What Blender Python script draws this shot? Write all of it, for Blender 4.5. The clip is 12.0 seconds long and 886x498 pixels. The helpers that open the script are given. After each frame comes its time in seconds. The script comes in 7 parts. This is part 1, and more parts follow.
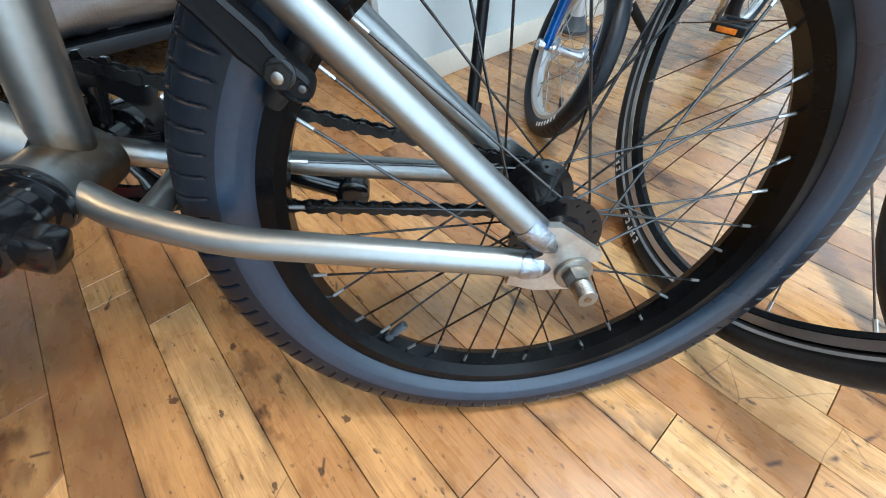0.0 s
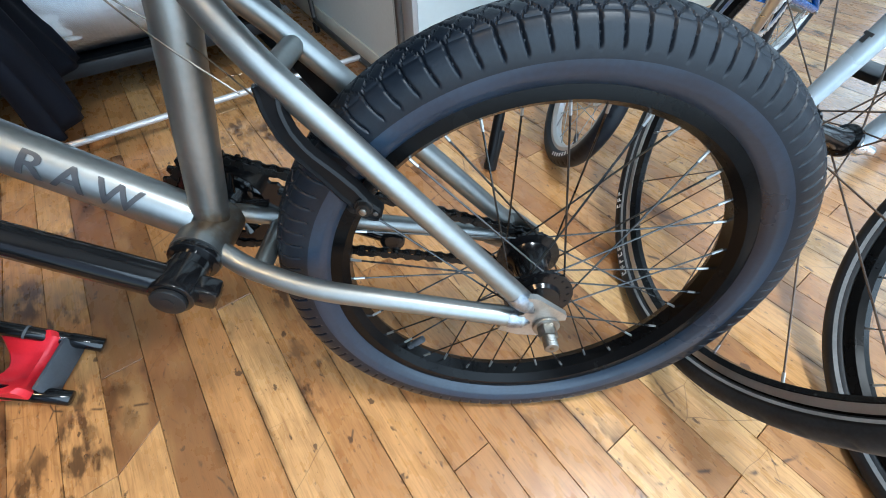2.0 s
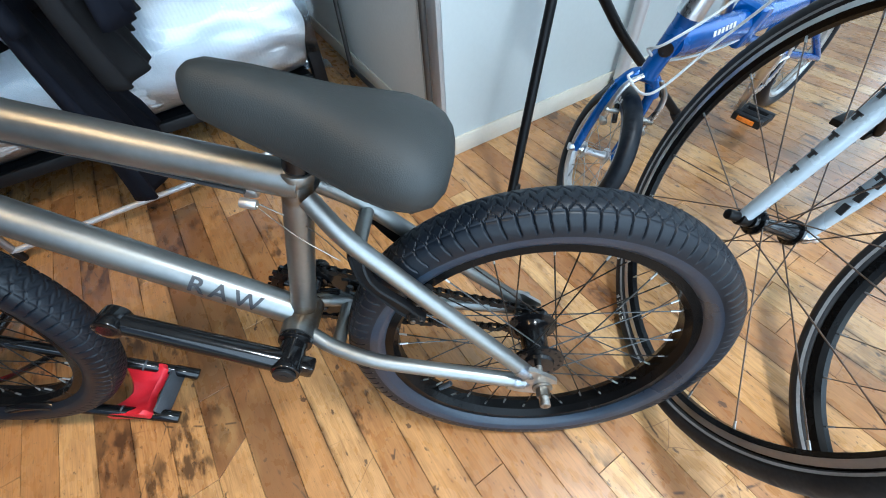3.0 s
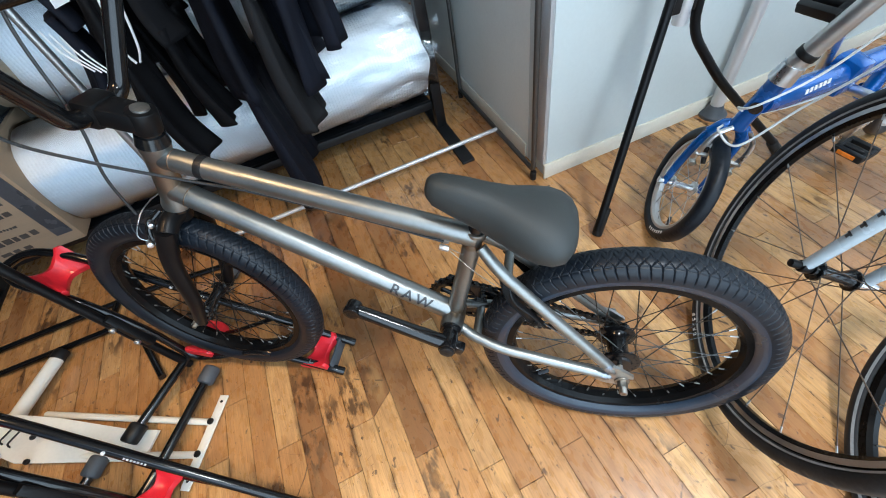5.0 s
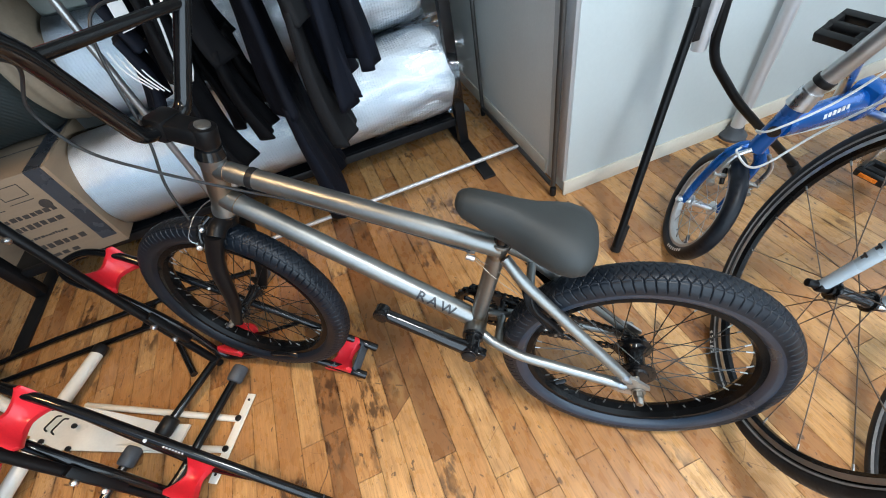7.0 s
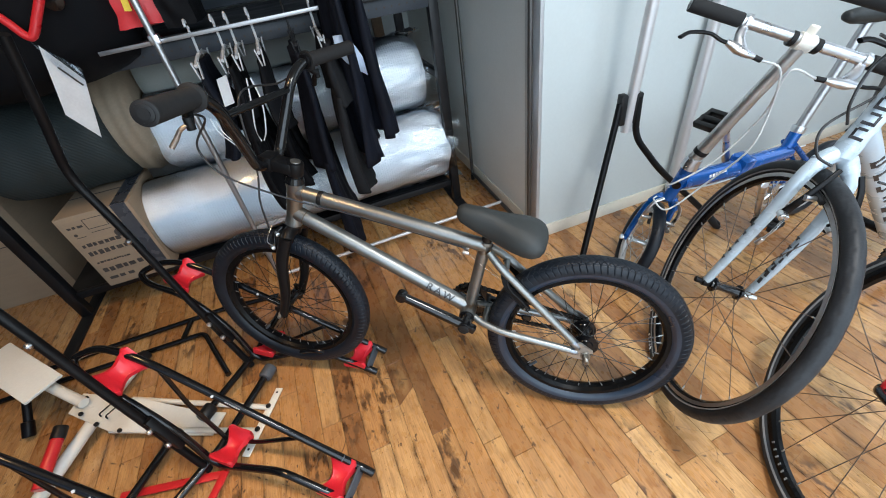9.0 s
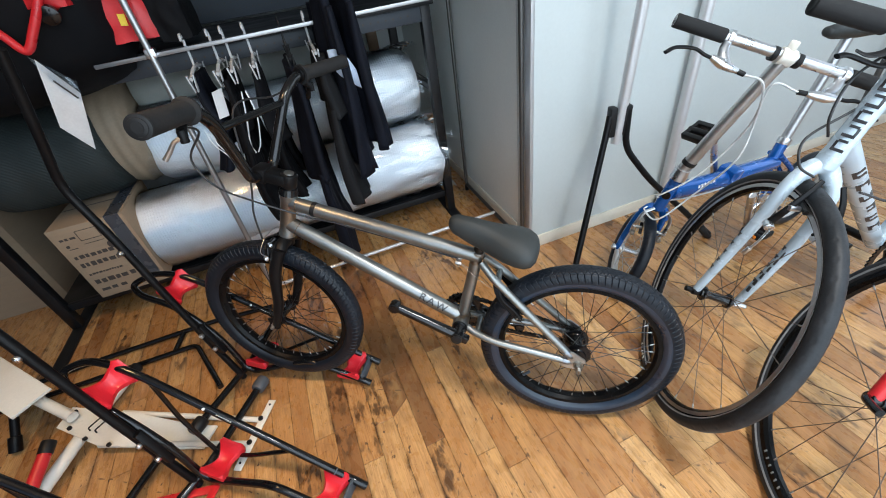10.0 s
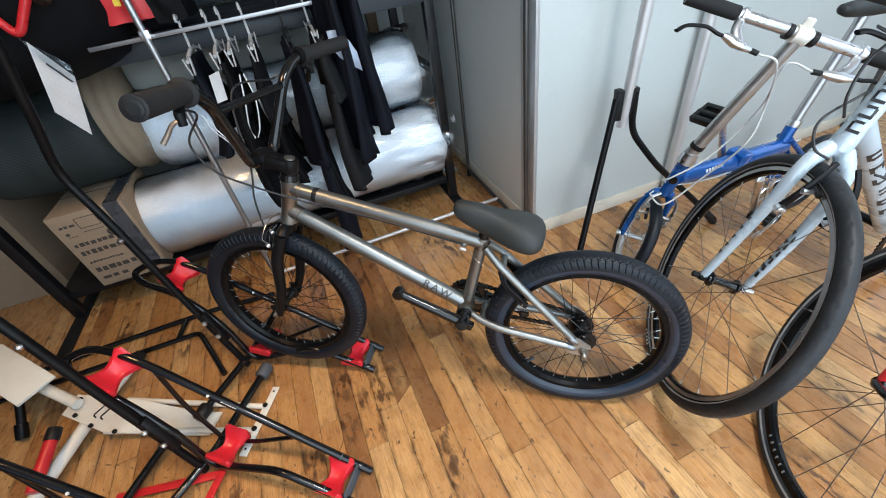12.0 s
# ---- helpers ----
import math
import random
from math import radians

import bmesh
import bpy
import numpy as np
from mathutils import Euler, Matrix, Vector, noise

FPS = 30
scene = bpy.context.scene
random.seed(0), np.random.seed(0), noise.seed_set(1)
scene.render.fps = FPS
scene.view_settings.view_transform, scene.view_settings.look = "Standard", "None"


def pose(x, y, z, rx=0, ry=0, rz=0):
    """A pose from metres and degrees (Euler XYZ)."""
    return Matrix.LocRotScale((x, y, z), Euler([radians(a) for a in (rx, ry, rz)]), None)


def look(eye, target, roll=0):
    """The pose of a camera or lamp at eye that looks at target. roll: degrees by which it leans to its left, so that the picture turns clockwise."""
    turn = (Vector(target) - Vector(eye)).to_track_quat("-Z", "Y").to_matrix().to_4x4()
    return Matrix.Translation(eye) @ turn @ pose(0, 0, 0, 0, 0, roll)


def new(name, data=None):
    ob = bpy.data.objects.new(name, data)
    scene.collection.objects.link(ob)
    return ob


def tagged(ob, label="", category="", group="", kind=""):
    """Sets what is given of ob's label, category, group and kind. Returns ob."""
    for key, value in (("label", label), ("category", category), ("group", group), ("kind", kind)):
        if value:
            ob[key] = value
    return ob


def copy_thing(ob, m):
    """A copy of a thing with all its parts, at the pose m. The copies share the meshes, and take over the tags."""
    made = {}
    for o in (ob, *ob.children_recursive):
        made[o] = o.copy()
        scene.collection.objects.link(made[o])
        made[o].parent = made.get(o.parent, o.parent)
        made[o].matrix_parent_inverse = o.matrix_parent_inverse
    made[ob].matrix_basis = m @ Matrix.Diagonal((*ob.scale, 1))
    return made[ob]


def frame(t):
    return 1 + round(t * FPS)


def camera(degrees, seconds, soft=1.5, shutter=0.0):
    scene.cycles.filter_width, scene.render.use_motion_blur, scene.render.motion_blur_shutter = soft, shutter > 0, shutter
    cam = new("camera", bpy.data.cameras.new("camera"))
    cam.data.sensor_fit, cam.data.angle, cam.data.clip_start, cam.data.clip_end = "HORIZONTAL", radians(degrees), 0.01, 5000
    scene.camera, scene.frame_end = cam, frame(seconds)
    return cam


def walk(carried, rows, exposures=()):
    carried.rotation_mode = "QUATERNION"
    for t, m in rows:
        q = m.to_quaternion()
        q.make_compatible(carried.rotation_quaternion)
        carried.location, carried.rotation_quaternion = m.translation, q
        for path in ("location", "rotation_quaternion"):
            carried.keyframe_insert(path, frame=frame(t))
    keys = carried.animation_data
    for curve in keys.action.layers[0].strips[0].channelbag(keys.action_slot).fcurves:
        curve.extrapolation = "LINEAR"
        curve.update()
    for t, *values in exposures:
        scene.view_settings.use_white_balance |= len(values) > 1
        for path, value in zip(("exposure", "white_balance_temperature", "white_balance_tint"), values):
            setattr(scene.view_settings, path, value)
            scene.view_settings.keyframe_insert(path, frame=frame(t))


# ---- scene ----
cam = camera(97.0, 12.0, soft=1.0)
PATH = [
    (0, (-0.0762, -0.2009, 0.4594), (-0.0659, 1.1907, -1.0599), -2.6),
    (0.5, (-0.0742, -0.2029, 0.4594), (-0.0876, 1.1876, -1.0609), -2.2),
    (1, (-0.0803, -0.2132, 0.4614), (-0.1133, 1.1618, -1.0712), -1.3),
    (1.5, (-0.0814, -0.2184, 0.4923), (-0.1370, 1.1258, -1.0671), -0.7),
    (2, (-0.0742, -0.2235, 0.5840), (-0.1555, 1.0846, -1.0053), -0.8),
    (2.5, (-0.0711, -0.2328, 0.6829), (-0.2009, 1.0578, -0.9177), -2.4),
    (3, (-0.0731, -0.2266, 0.7571), (-0.2750, 1.0578, -0.8405), -4.9),
    (3.5, (-0.0772, -0.2348, 0.8065), (-0.3595, 1.0393, -0.7880), -7.1),
    (3.7, (-0.0834, -0.2482, 0.8322), (-0.4038, 1.0094, -0.7673), -8.2),
    (5.3, (-0.1318, -0.3358, 0.9909), (-0.7292, 0.8199, -0.6067), -15.1),
    (5.5, (-0.1329, -0.3409, 0.9929), (-0.7488, 0.8116, -0.6005), -15.4),
    (6, (-0.1349, -0.3492, 0.9960), (-0.7859, 0.8003, -0.5840), -16.2),
    (6.5, (-0.1370, -0.3481, 0.9991), (-0.8024, 0.8158, -0.5655), -16.2),
    (7, (-0.1329, -0.3595, 1.0104), (-0.7756, 0.8394, -0.5366), -14.7),
    (7.2, (-0.1174, -0.3687, 1.0218), (-0.7498, 0.8477, -0.5160), -14.1),
    (8.8, (-0.0711, -0.6571, 1.1165), (-0.6726, 0.7983, -0.2112), -9.5),
    (9, (-0.0556, -0.6788, 1.1217), (-0.6767, 0.8034, -0.1669), -9.7),
    (9.5, (-0.0464, -0.6829, 1.1289), (-0.6530, 0.8312, -0.1288), -9.3),
    (10, (-0.0453, -0.6808, 1.1258), (-0.6510, 0.8394, -0.1246), -9.3),
    (10.5, (-0.0546, -0.6788, 1.1227), (-0.6561, 0.8250, -0.1504), -9.0),
    (11, (-0.0515, -0.6808, 1.1114), (-0.6592, 0.8137, -0.1689), -9.4),
    (11.5, (-0.0536, -0.6777, 1.1155), (-0.6613, 0.8044, -0.1792), -9.4),
    (12, (-0.0577, -0.6757, 1.1155), (-0.6613, 0.8034, -0.1854), -9.8),
]
EXPOSURES = ((0.0, 0.34, 5700, 3), (1.5, 0.32, 5600, 3), (3.5, 0.19, 5600, 3), (5.5, 0.12, 6050, 6), (7.0, 0.08, 6150, 7), (9.0, -0.08, 6320, 9), (12.0, -0.08, 6370, 9))
walk(cam, [(t, look(eye, target, roll)) for t, eye, target, roll in PATH], EXPOSURES)


# ---- daylight through the shop's glazed front, behind the walk ----
world = bpy.data.worlds.new("sky")
scene.world = world
world.use_nodes = True
wn = world.node_tree
sky = wn.nodes.new("ShaderNodeTexSky")
sky.sky_type, sky.sun_disc = "NISHITA", False
sky.sun_elevation, sky.sun_rotation = radians(48), radians(215)
wn.links.new(sky.outputs[0], wn.nodes["Background"].inputs[0])
wn.nodes["Background"].inputs[1].default_value = 0.10

RM = pose(0, 0, 0, 0, 0, 37.0)  # the room's own axes: a along the white wall, b into the alcove


def area(name, a, b, z, size_x, size_y, power, colour, target, spread=180):
    lamp = bpy.data.lights.new(name, "AREA")
    lamp.shape, lamp.size, lamp.size_y, lamp.energy, lamp.color = "RECTANGLE", size_x, size_y, power, colour
    lamp.spread = radians(spread)
    ob = new(name, lamp)
    ob.matrix_world = look(RM @ Vector((a, b, z)), RM @ Vector(target))
    return ob


area("window_daylight", 0.24, -1.27, 1.22, 2.9, 2.2, 71, (0.76, 0.89, 1.0), (0.25, 0.0, 1.05))
area("side_window_daylight", 3.34, -0.3, 1.4, 1.8, 2.2, 22, (0.80, 0.91, 1.0), (0.6, -0.4, 0.5))
# ceiling lamps: a warm one over the racks, a white one added over the bicycles to brighten the floor
CEILING_LAMPS = ((-1.05, 0.12, 6.8, (1.0, 0.60, 0.28), 80), (0.50, -0.74, 27, (1.0, 0.985, 0.96), 120))
for lamp_a, lamp_b, lamp_watts, lamp_colour, lamp_spread in CEILING_LAMPS:
    area("unseen_ceiling_lamp", lamp_a, lamp_b, 2.60, 0.34, 0.34, lamp_watts, lamp_colour, (lamp_a, lamp_b + 0.001, 0.0), lamp_spread)

# ---- small builders ----
def thing(name, label, category, m=None, group="", kind=""):
    ob = new(name)
    ob.empty_display_size = 0.05
    if m is not None:
        ob.matrix_basis = m
    return tagged(ob, label, category, group, kind)


def part(name, bm, material, parent=None, label="", m=None, sharp=38):
    me = bpy.data.meshes.new(name)
    bm.to_mesh(me)
    bm.free()
    me.polygons.foreach_set("use_smooth", [True] * len(me.polygons))
    if sharp:
        me.set_sharp_from_angle(angle=radians(sharp))
    for one in material if isinstance(material, (list, tuple)) else (material,):
        me.materials.append(one)
    ob = new(name, me)
    if parent is not None:
        ob.parent = parent
    if m is not None:
        ob.matrix_basis = m
    if label:
        ob["label"] = label
    return ob


def again(ob, parent, m=None):
    """Another object on the same mesh."""
    other = new(ob.name.split(".")[0], ob.data)
    other.parent = parent
    if m is not None:
        other.matrix_basis = m
    return other


def v3(*p):
    return Vector(p[0] if len(p) == 1 else p)


def bent(points, radius=0.03, steps=5):
    """A polyline with rounded corners."""
    pts = [Vector(p) for p in points]
    out = [pts[0]]
    for i in range(1, len(pts) - 1):
        p, c, n = pts[i - 1], pts[i], pts[i + 1]
        u, w = (p - c), (n - c)
        r = min(radius, u.length * 0.45, w.length * 0.45)
        s, e = c + u.normalized() * r, c + w.normalized() * r
        for k in range(steps + 1):
            t = k / steps
            out.append((1 - t) ** 2 * s + 2 * t * (1 - t) * c + t * t * e)
    out.append(pts[-1])
    return out


def curve(points, steps=8):
    """A smooth line through points (Catmull-Rom)."""
    p = [Vector(q) for q in points]
    p = [2 * p[0] - p[1]] + p + [2 * p[-1] - p[-2]]
    out = []
    for i in range(1, len(p) - 2):
        for k in range(steps):
            t = k / steps
            out.append(0.5 * (2 * p[i] + (p[i + 1] - p[i - 1]) * t + (2 * p[i - 1] - 5 * p[i] + 4 * p[i + 1] - p[i + 2]) * t * t
                              + (3 * p[i] - p[i - 1] - 3 * p[i + 1] + p[i + 2]) * t ** 3))
    out.append(p[-2])
    return out


def tube(bm, points, r, n=12, caps=True, mat_index=0, squash=1.0):
    """Sweeps a round section of radius r (a number or one a point) along points."""
    pts = [Vector(p) for p in points]
    rad = list(r) if isinstance(r, (list, tuple)) else [r] * len(pts)
    if len(rad) != len(pts):
        rad = [rad[0] + (rad[-1] - rad[0]) * i / (len(pts) - 1) for i in range(len(pts))]
    tang = [(pts[min(i + 1, len(pts) - 1)] - pts[max(i - 1, 0)]).normalized() for i in range(len(pts))]
    side = tang[0].orthogonal().normalized()
    if abs(tang[0].z) < 0.95:
        side = tang[0].cross(Vector((0, 0, 1))).normalized()
    rings = []
    for i, p in enumerate(pts):
        side = (side - tang[i] * side.dot(tang[i])).normalized()
        up = side.cross(tang[i])
        rings.append([bm.verts.new(p + rad[i] * (math.cos(2 * math.pi * k / n) * side + squash * math.sin(2 * math.pi * k / n) * up)) for k in range(n)])
    for a, b in zip(rings, rings[1:]):
        for k in range(n):
            f = bm.faces.new((a[k], a[(k + 1) % n], b[(k + 1) % n], b[k]))
            f.material_index = mat_index
    if caps:
        for ring in (rings[0][::-1], rings[-1]):
            bm.faces.new(ring).material_index = mat_index
    return bm


def rod(bm, a, b, r, n=12, r2=None, mat_index=0, soft=0.0):
    """A straight round bar from a to b; soft rounds its ends."""
    a, b = Vector(a), Vector(b)
    r2 = r if r2 is None else r2
    if not soft:
        return tube(bm, [a, b], [r, r2], n, mat_index=mat_index)
    d = (b - a).normalized() * soft
    return tube(bm, [a, a + d * 0.3, a + d, b - d, b - d * 0.3, b], [r - soft, r - 0.3 * soft, r, r2, r2 - 0.3 * soft, r2 - soft], n, mat_index=mat_index)


def box(bm, centre, size, bevel=0.0, m=None, mat_index=0):
    """A block; its edges rounded by bevel."""
    made = bmesh.ops.create_cube(bm, size=1.0)
    verts = made["verts"]
    bmesh.ops.scale(bm, vec=size, verts=verts)
    faces = list({f for v in verts for f in v.link_faces})
    for f in faces:
        f.material_index = mat_index
    if bevel:
        edges = list({e for v in verts for e in v.link_edges})
        got = bmesh.ops.bevel(bm, geom=edges, offset=bevel, segments=2, profile=0.5, affect="EDGES")
        verts = list({v for f in got["faces"] for v in f.verts} | {v for v in verts if v.is_valid})
        for f in got["faces"]:
            f.material_index = mat_index
    if m is not None:
        bmesh.ops.transform(bm, matrix=m, verts=verts)
    bmesh.ops.translate(bm, vec=centre, verts=verts)
    return bm


def prism(bm, outline, thick, m=None, mat_index=0):
    """A flat plate: an outline in x and z, thick along y."""
    verts = []
    rows = []
    for y in (-thick / 2, thick / 2):
        row = [bm.verts.new((x, y, z)) for x, z in outline]
        rows.append(row)
        verts += row
    n = len(outline)
    fs = [bm.faces.new(rows[0]), bm.faces.new(rows[1][::-1])]
    fs += [bm.faces.new((rows[0][i], rows[1][i], rows[1][(i + 1) % n], rows[0][(i + 1) % n])) for i in range(n)]
    for f in fs:
        f.material_index = mat_index
    bmesh.ops.recalc_face_normals(bm, faces=fs)
    if m is not None:
        bmesh.ops.transform(bm, matrix=m, verts=verts)
    return bm


def spun(bm, profile, steps=64, closed=True, mat_index=0, wobble=None):
    """Turns a profile of (radius, y) about the y axis."""
    rings = []
    for i in range(steps):
        a = 2 * math.pi * i / steps
        rings.append([bm.verts.new(((r + (wobble(a, r, y) if wobble else 0)) * math.cos(a), y, (r + (wobble(a, r, y) if wobble else 0)) * math.sin(a))) for r, y in profile])
    n = len(profile)
    for i in range(steps):
        a, b = rings[i], rings[(i + 1) % steps]
        for k in range(n if closed else n - 1):
            bm.faces.new((a[k], a[(k + 1) % n], b[(k + 1) % n], b[k])).material_index = mat_index
    return bm


def loft(bm, sections, closed_ends=True, mat_index=0):
    """Skins rings of points of equal number."""
    rings = [[bm.verts.new(p) for p in s] for s in sections]
    n = len(rings[0])
    for a, b in zip(rings, rings[1:]):
        for k in range(n):
            bm.faces.new((a[k], a[(k + 1) % n], b[(k + 1) % n], b[k])).material_index = mat_index
    if closed_ends:
        bm.faces.new(rings[0][::-1]).material_index = mat_index
        bm.faces.new(rings[-1]).material_index = mat_index
    return bm


def lettering(body, size, depth=0.0006, bold=0.0, spacing=1.0):
    """The built-in font as a bmesh in x and y, centred."""
    c = bpy.data.curves.new("lettering", "FONT")
    c.body, c.size, c.extrude, c.offset, c.align_x, c.align_y = body, size, depth, bold, "CENTER", "CENTER"
    c.space_character = spacing
    ob = new("lettering", c)
    me = ob.to_mesh()
    bm = bmesh.new()
    bm.from_mesh(me)
    ob.to_mesh_clear()
    bpy.data.objects.remove(ob)
    bpy.data.curves.remove(c)
    return bm


def along(a, b, up=(0, 0, 1)):
    """A pose at a whose x points to b."""
    a, b = Vector(a), Vector(b)
    x = (b - a).normalized()
    y = Vector(up).cross(x).normalized()
    z = x.cross(y)
    m = Matrix((x, y, z)).transposed().to_4x4()
    m.translation = a
    return m

# ---- materials ----
def mix_node(nt, kind="RGBA", blend="MIX"):
    n = nt.nodes.new("ShaderNodeMix")
    n.data_type, n.blend_type = kind, blend
    return n


def mat(name, base, rough=0.5, metal=0.0, vary=0.12, scale=14.0, fine=220.0, bump=0.05, rough_vary=0.12, coat=0.0, stretch=(1, 1, 1), spec=0.5, dirt=None):
    """A surface with stains at one scale and grain at a finer one."""
    m = bpy.data.materials.new(name)
    m.use_nodes = True
    nt = m.node_tree
    b = nt.nodes["Principled BSDF"]
    b.inputs["Metallic"].default_value = metal
    b.inputs["Specular IOR Level"].default_value = spec
    b.inputs["Coat Weight"].default_value = coat
    b.inputs["Coat Roughness"].default_value = 0.12
    co = nt.nodes.new("ShaderNodeTexCoord")
    mp = nt.nodes.new("ShaderNodeMapping")
    mp.inputs["Scale"].default_value = stretch
    nt.links.new(co.outputs["Object"], mp.inputs[0])
    big, small = nt.nodes.new("ShaderNodeTexNoise"), nt.nodes.new("ShaderNodeTexNoise")
    for n, s in ((big, scale), (small, fine)):
        n.inputs["Scale"].default_value, n.inputs["Detail"].default_value = s, 5
        nt.links.new(mp.outputs[0], n.inputs["Vector"])
    ramp = nt.nodes.new("ShaderNodeMapRange")
    ramp.inputs["From Min"].default_value, ramp.inputs["From Max"].default_value = 0.3, 0.7
    ramp.inputs["To Min"].default_value, ramp.inputs["To Max"].default_value = 1 - vary, 1 + vary
    nt.links.new(big.outputs[0], ramp.inputs["Value"])
    ramp2 = nt.nodes.new("ShaderNodeMapRange")
    ramp2.inputs["From Min"].default_value, ramp2.inputs["From Max"].default_value = 0.3, 0.7
    ramp2.inputs["To Min"].default_value, ramp2.inputs["To Max"].default_value = 1 - vary * 0.5, 1 + vary * 0.5
    nt.links.new(small.outputs[0], ramp2.inputs["Value"])
    mul = nt.nodes.new("ShaderNodeMath")
    mul.operation = "MULTIPLY"
    nt.links.new(ramp.outputs[0], mul.inputs[0])
    nt.links.new(ramp2.outputs[0], mul.inputs[1])
    tint = nt.nodes.new("ShaderNodeVectorMath")
    tint.operation = "SCALE"
    tint.inputs[0].default_value = base[:3]
    nt.links.new(mul.outputs[0], tint.inputs["Scale"])
    colour = tint.outputs[0]
    if dirt:
        mx = mix_node(nt)
        lim = nt.nodes.new("ShaderNodeMapRange")
        lim.inputs["From Min"].default_value, lim.inputs["From Max"].default_value = 0.52, 0.75
        lim.inputs["To Max"].default_value = dirt[3]
        nt.links.new(big.outputs[0], lim.inputs["Value"])
        nt.links.new(lim.outputs[0], mx.inputs["Factor"])
        nt.links.new(colour, mx.inputs["A"])
        mx.inputs["B"].default_value = (*dirt[:3], 1)
        colour = mx.outputs["Result"]
    nt.links.new(colour, b.inputs["Base Color"])
    rr = nt.nodes.new("ShaderNodeMapRange")
    rr.inputs["From Min"].default_value, rr.inputs["From Max"].default_value = 0.3, 0.7
    rr.inputs["To Min"].default_value, rr.inputs["To Max"].default_value = max(0.02, rough - rough_vary), min(1, rough + rough_vary)
    nt.links.new(big.outputs[0], rr.inputs["Value"])
    nt.links.new(rr.outputs[0], b.inputs["Roughness"])
    if bump:
        bp = nt.nodes.new("ShaderNodeBump")
        bp.inputs["Strength"].default_value, bp.inputs["Distance"].default_value = bump, 0.002
        nt.links.new(small.outputs[0], bp.inputs["Height"])
        nt.links.new(bp.outputs[0], b.inputs["Normal"])
    return m


WELD = mat("heat_tinted_weld", (0.20, 0.14, 0.085), 0.40, 1.0, 0.4, 30, 320, 0.12, 0.1, dirt=(0.16, 0.13, 0.15, 0.6))
WELDBLUE = mat("blue_heat_tinted_weld", (0.27, 0.29, 0.32), 0.36, 1.0, 0.35, 120, 500, 0.25, 0.1, dirt=(0.30, 0.24, 0.20, 0.5))
HUBBLACK = mat("polished_black_hub", (0.004, 0.004, 0.0045), 0.16, 0.0, 0.2, 20, 200, 0.0, 0.04, spec=0.3)
# sidewall rubber, the window's blue sheen put into its base colour
SIDEWALL = mat("blue_sheen_rubber", (0.013, 0.024, 0.042), 0.32, 0.0, 0.25, 14, 260, 0.05, 0.07, spec=0.5, dirt=(0.026, 0.040, 0.062, 0.35))
NUT = mat("worn_steel_nut", (0.25, 0.235, 0.21), 0.40, 1.0, 0.2, 60, 400, 0.05)
ZINC = mat("plated_steel", (0.44, 0.43, 0.405), 0.40, 1.0, 0.15, 60, 400, 0.04)
ALU = mat("bright_aluminium", (0.70, 0.71, 0.73), 0.30, 1.0, 0.06, 30, 250, 0.0, 0.05)
GREYALU = mat("satin_grey_aluminium", (0.50, 0.49, 0.48), 0.38, 0.9, 0.08, 20, 250, 0.02, 0.07)
CHROME = mat("chrome_tube", (0.42, 0.42, 0.43), 0.32, 0.8, 0.05, 12, 200, 0.0, 0.03)
DARKCHROME = mat("dark_chrome_tube", (0.10, 0.098, 0.096), 0.36, 0.7, 0.08, 12, 200, 0.0, 0.04)
GLOSSBLACK = mat("gloss_black_paint", (0.0045, 0.0045, 0.005), 0.15, 0.0, 0.2, 15, 200, 0.02, 0.05, coat=0.15, spec=0.4)
SATINBLACK = mat("satin_black_paint", (0.0045, 0.0045, 0.005), 0.38, 0.0, 0.2, 15, 260, 0.03, 0.06, spec=0.18)
PLASTIC = mat("black_plastic", (0.009, 0.009, 0.0095), 0.45, 0.0, 0.2, 25, 300, 0.06, spec=0.28)
RUBBER = mat("tyre_rubber", (0.0055, 0.0082, 0.0130), 0.42, 0.0, 0.3, 12, 260, 0.10, 0.08, spec=0.30, dirt=(0.014, 0.017, 0.021, 0.35))
SLICK = mat("worn_slick_rubber", (0.020, 0.022, 0.025), 0.52, 0.0, 0.35, 16, 240, 0.12, 0.08, spec=0.26, dirt=(0.045, 0.047, 0.050, 0.4))
RIMBLACK = mat("black_anodised_rim", (0.004, 0.004, 0.0042), 0.24, 0.0, 0.2, 20, 200, 0.02, 0.05, spec=0.12)
REFLECT = mat("grey_reflex_band", (0.24, 0.245, 0.25), 0.5, 0.0, 0.2, 30, 300, 0.05)
GRIP = mat("foam_grip", (0.016, 0.016, 0.0165), 0.75, 0.0, 0.15, 30, 500, 0.25, spec=0.25)
CAPGREY = mat("grey_rubber_cap", (0.055, 0.062, 0.072), 0.6, 0.0, 0.15, 25, 300, 0.1)
RED = mat("red_plastic", (0.62, 0.018, 0.03), 0.36, 0.0, 0.08, 20, 250, 0.05, 0.08)
REDPAINT = mat("red_paint", (0.55, 0.02, 0.025), 0.35, 0.0, 0.1, 20, 200, 0.03)
WHITEPAINT = mat("cream_white_paint", (0.78, 0.755, 0.68), 0.36, 0.0, 0.05, 8, 140, 0.03, 0.1, dirt=(0.55, 0.48, 0.36, 0.3))
WALL = mat("white_wall_paint", (0.51, 0.557, 0.557), 0.62, 0.0, 0.03, 2.5, 90, 0.10, 0.08, dirt=(0.46, 0.49, 0.48, 0.35))
PANEL = mat("grey_partition_panel", (0.75, 0.79, 0.77), 0.5, 0.0, 0.04, 3, 120, 0.03, 0.08, dirt=(0.60, 0.63, 0.60, 0.3))
SKIRT = mat("cream_skirting", (0.66, 0.62, 0.53), 0.5, 0.0, 0.06, 8, 120, 0.03)
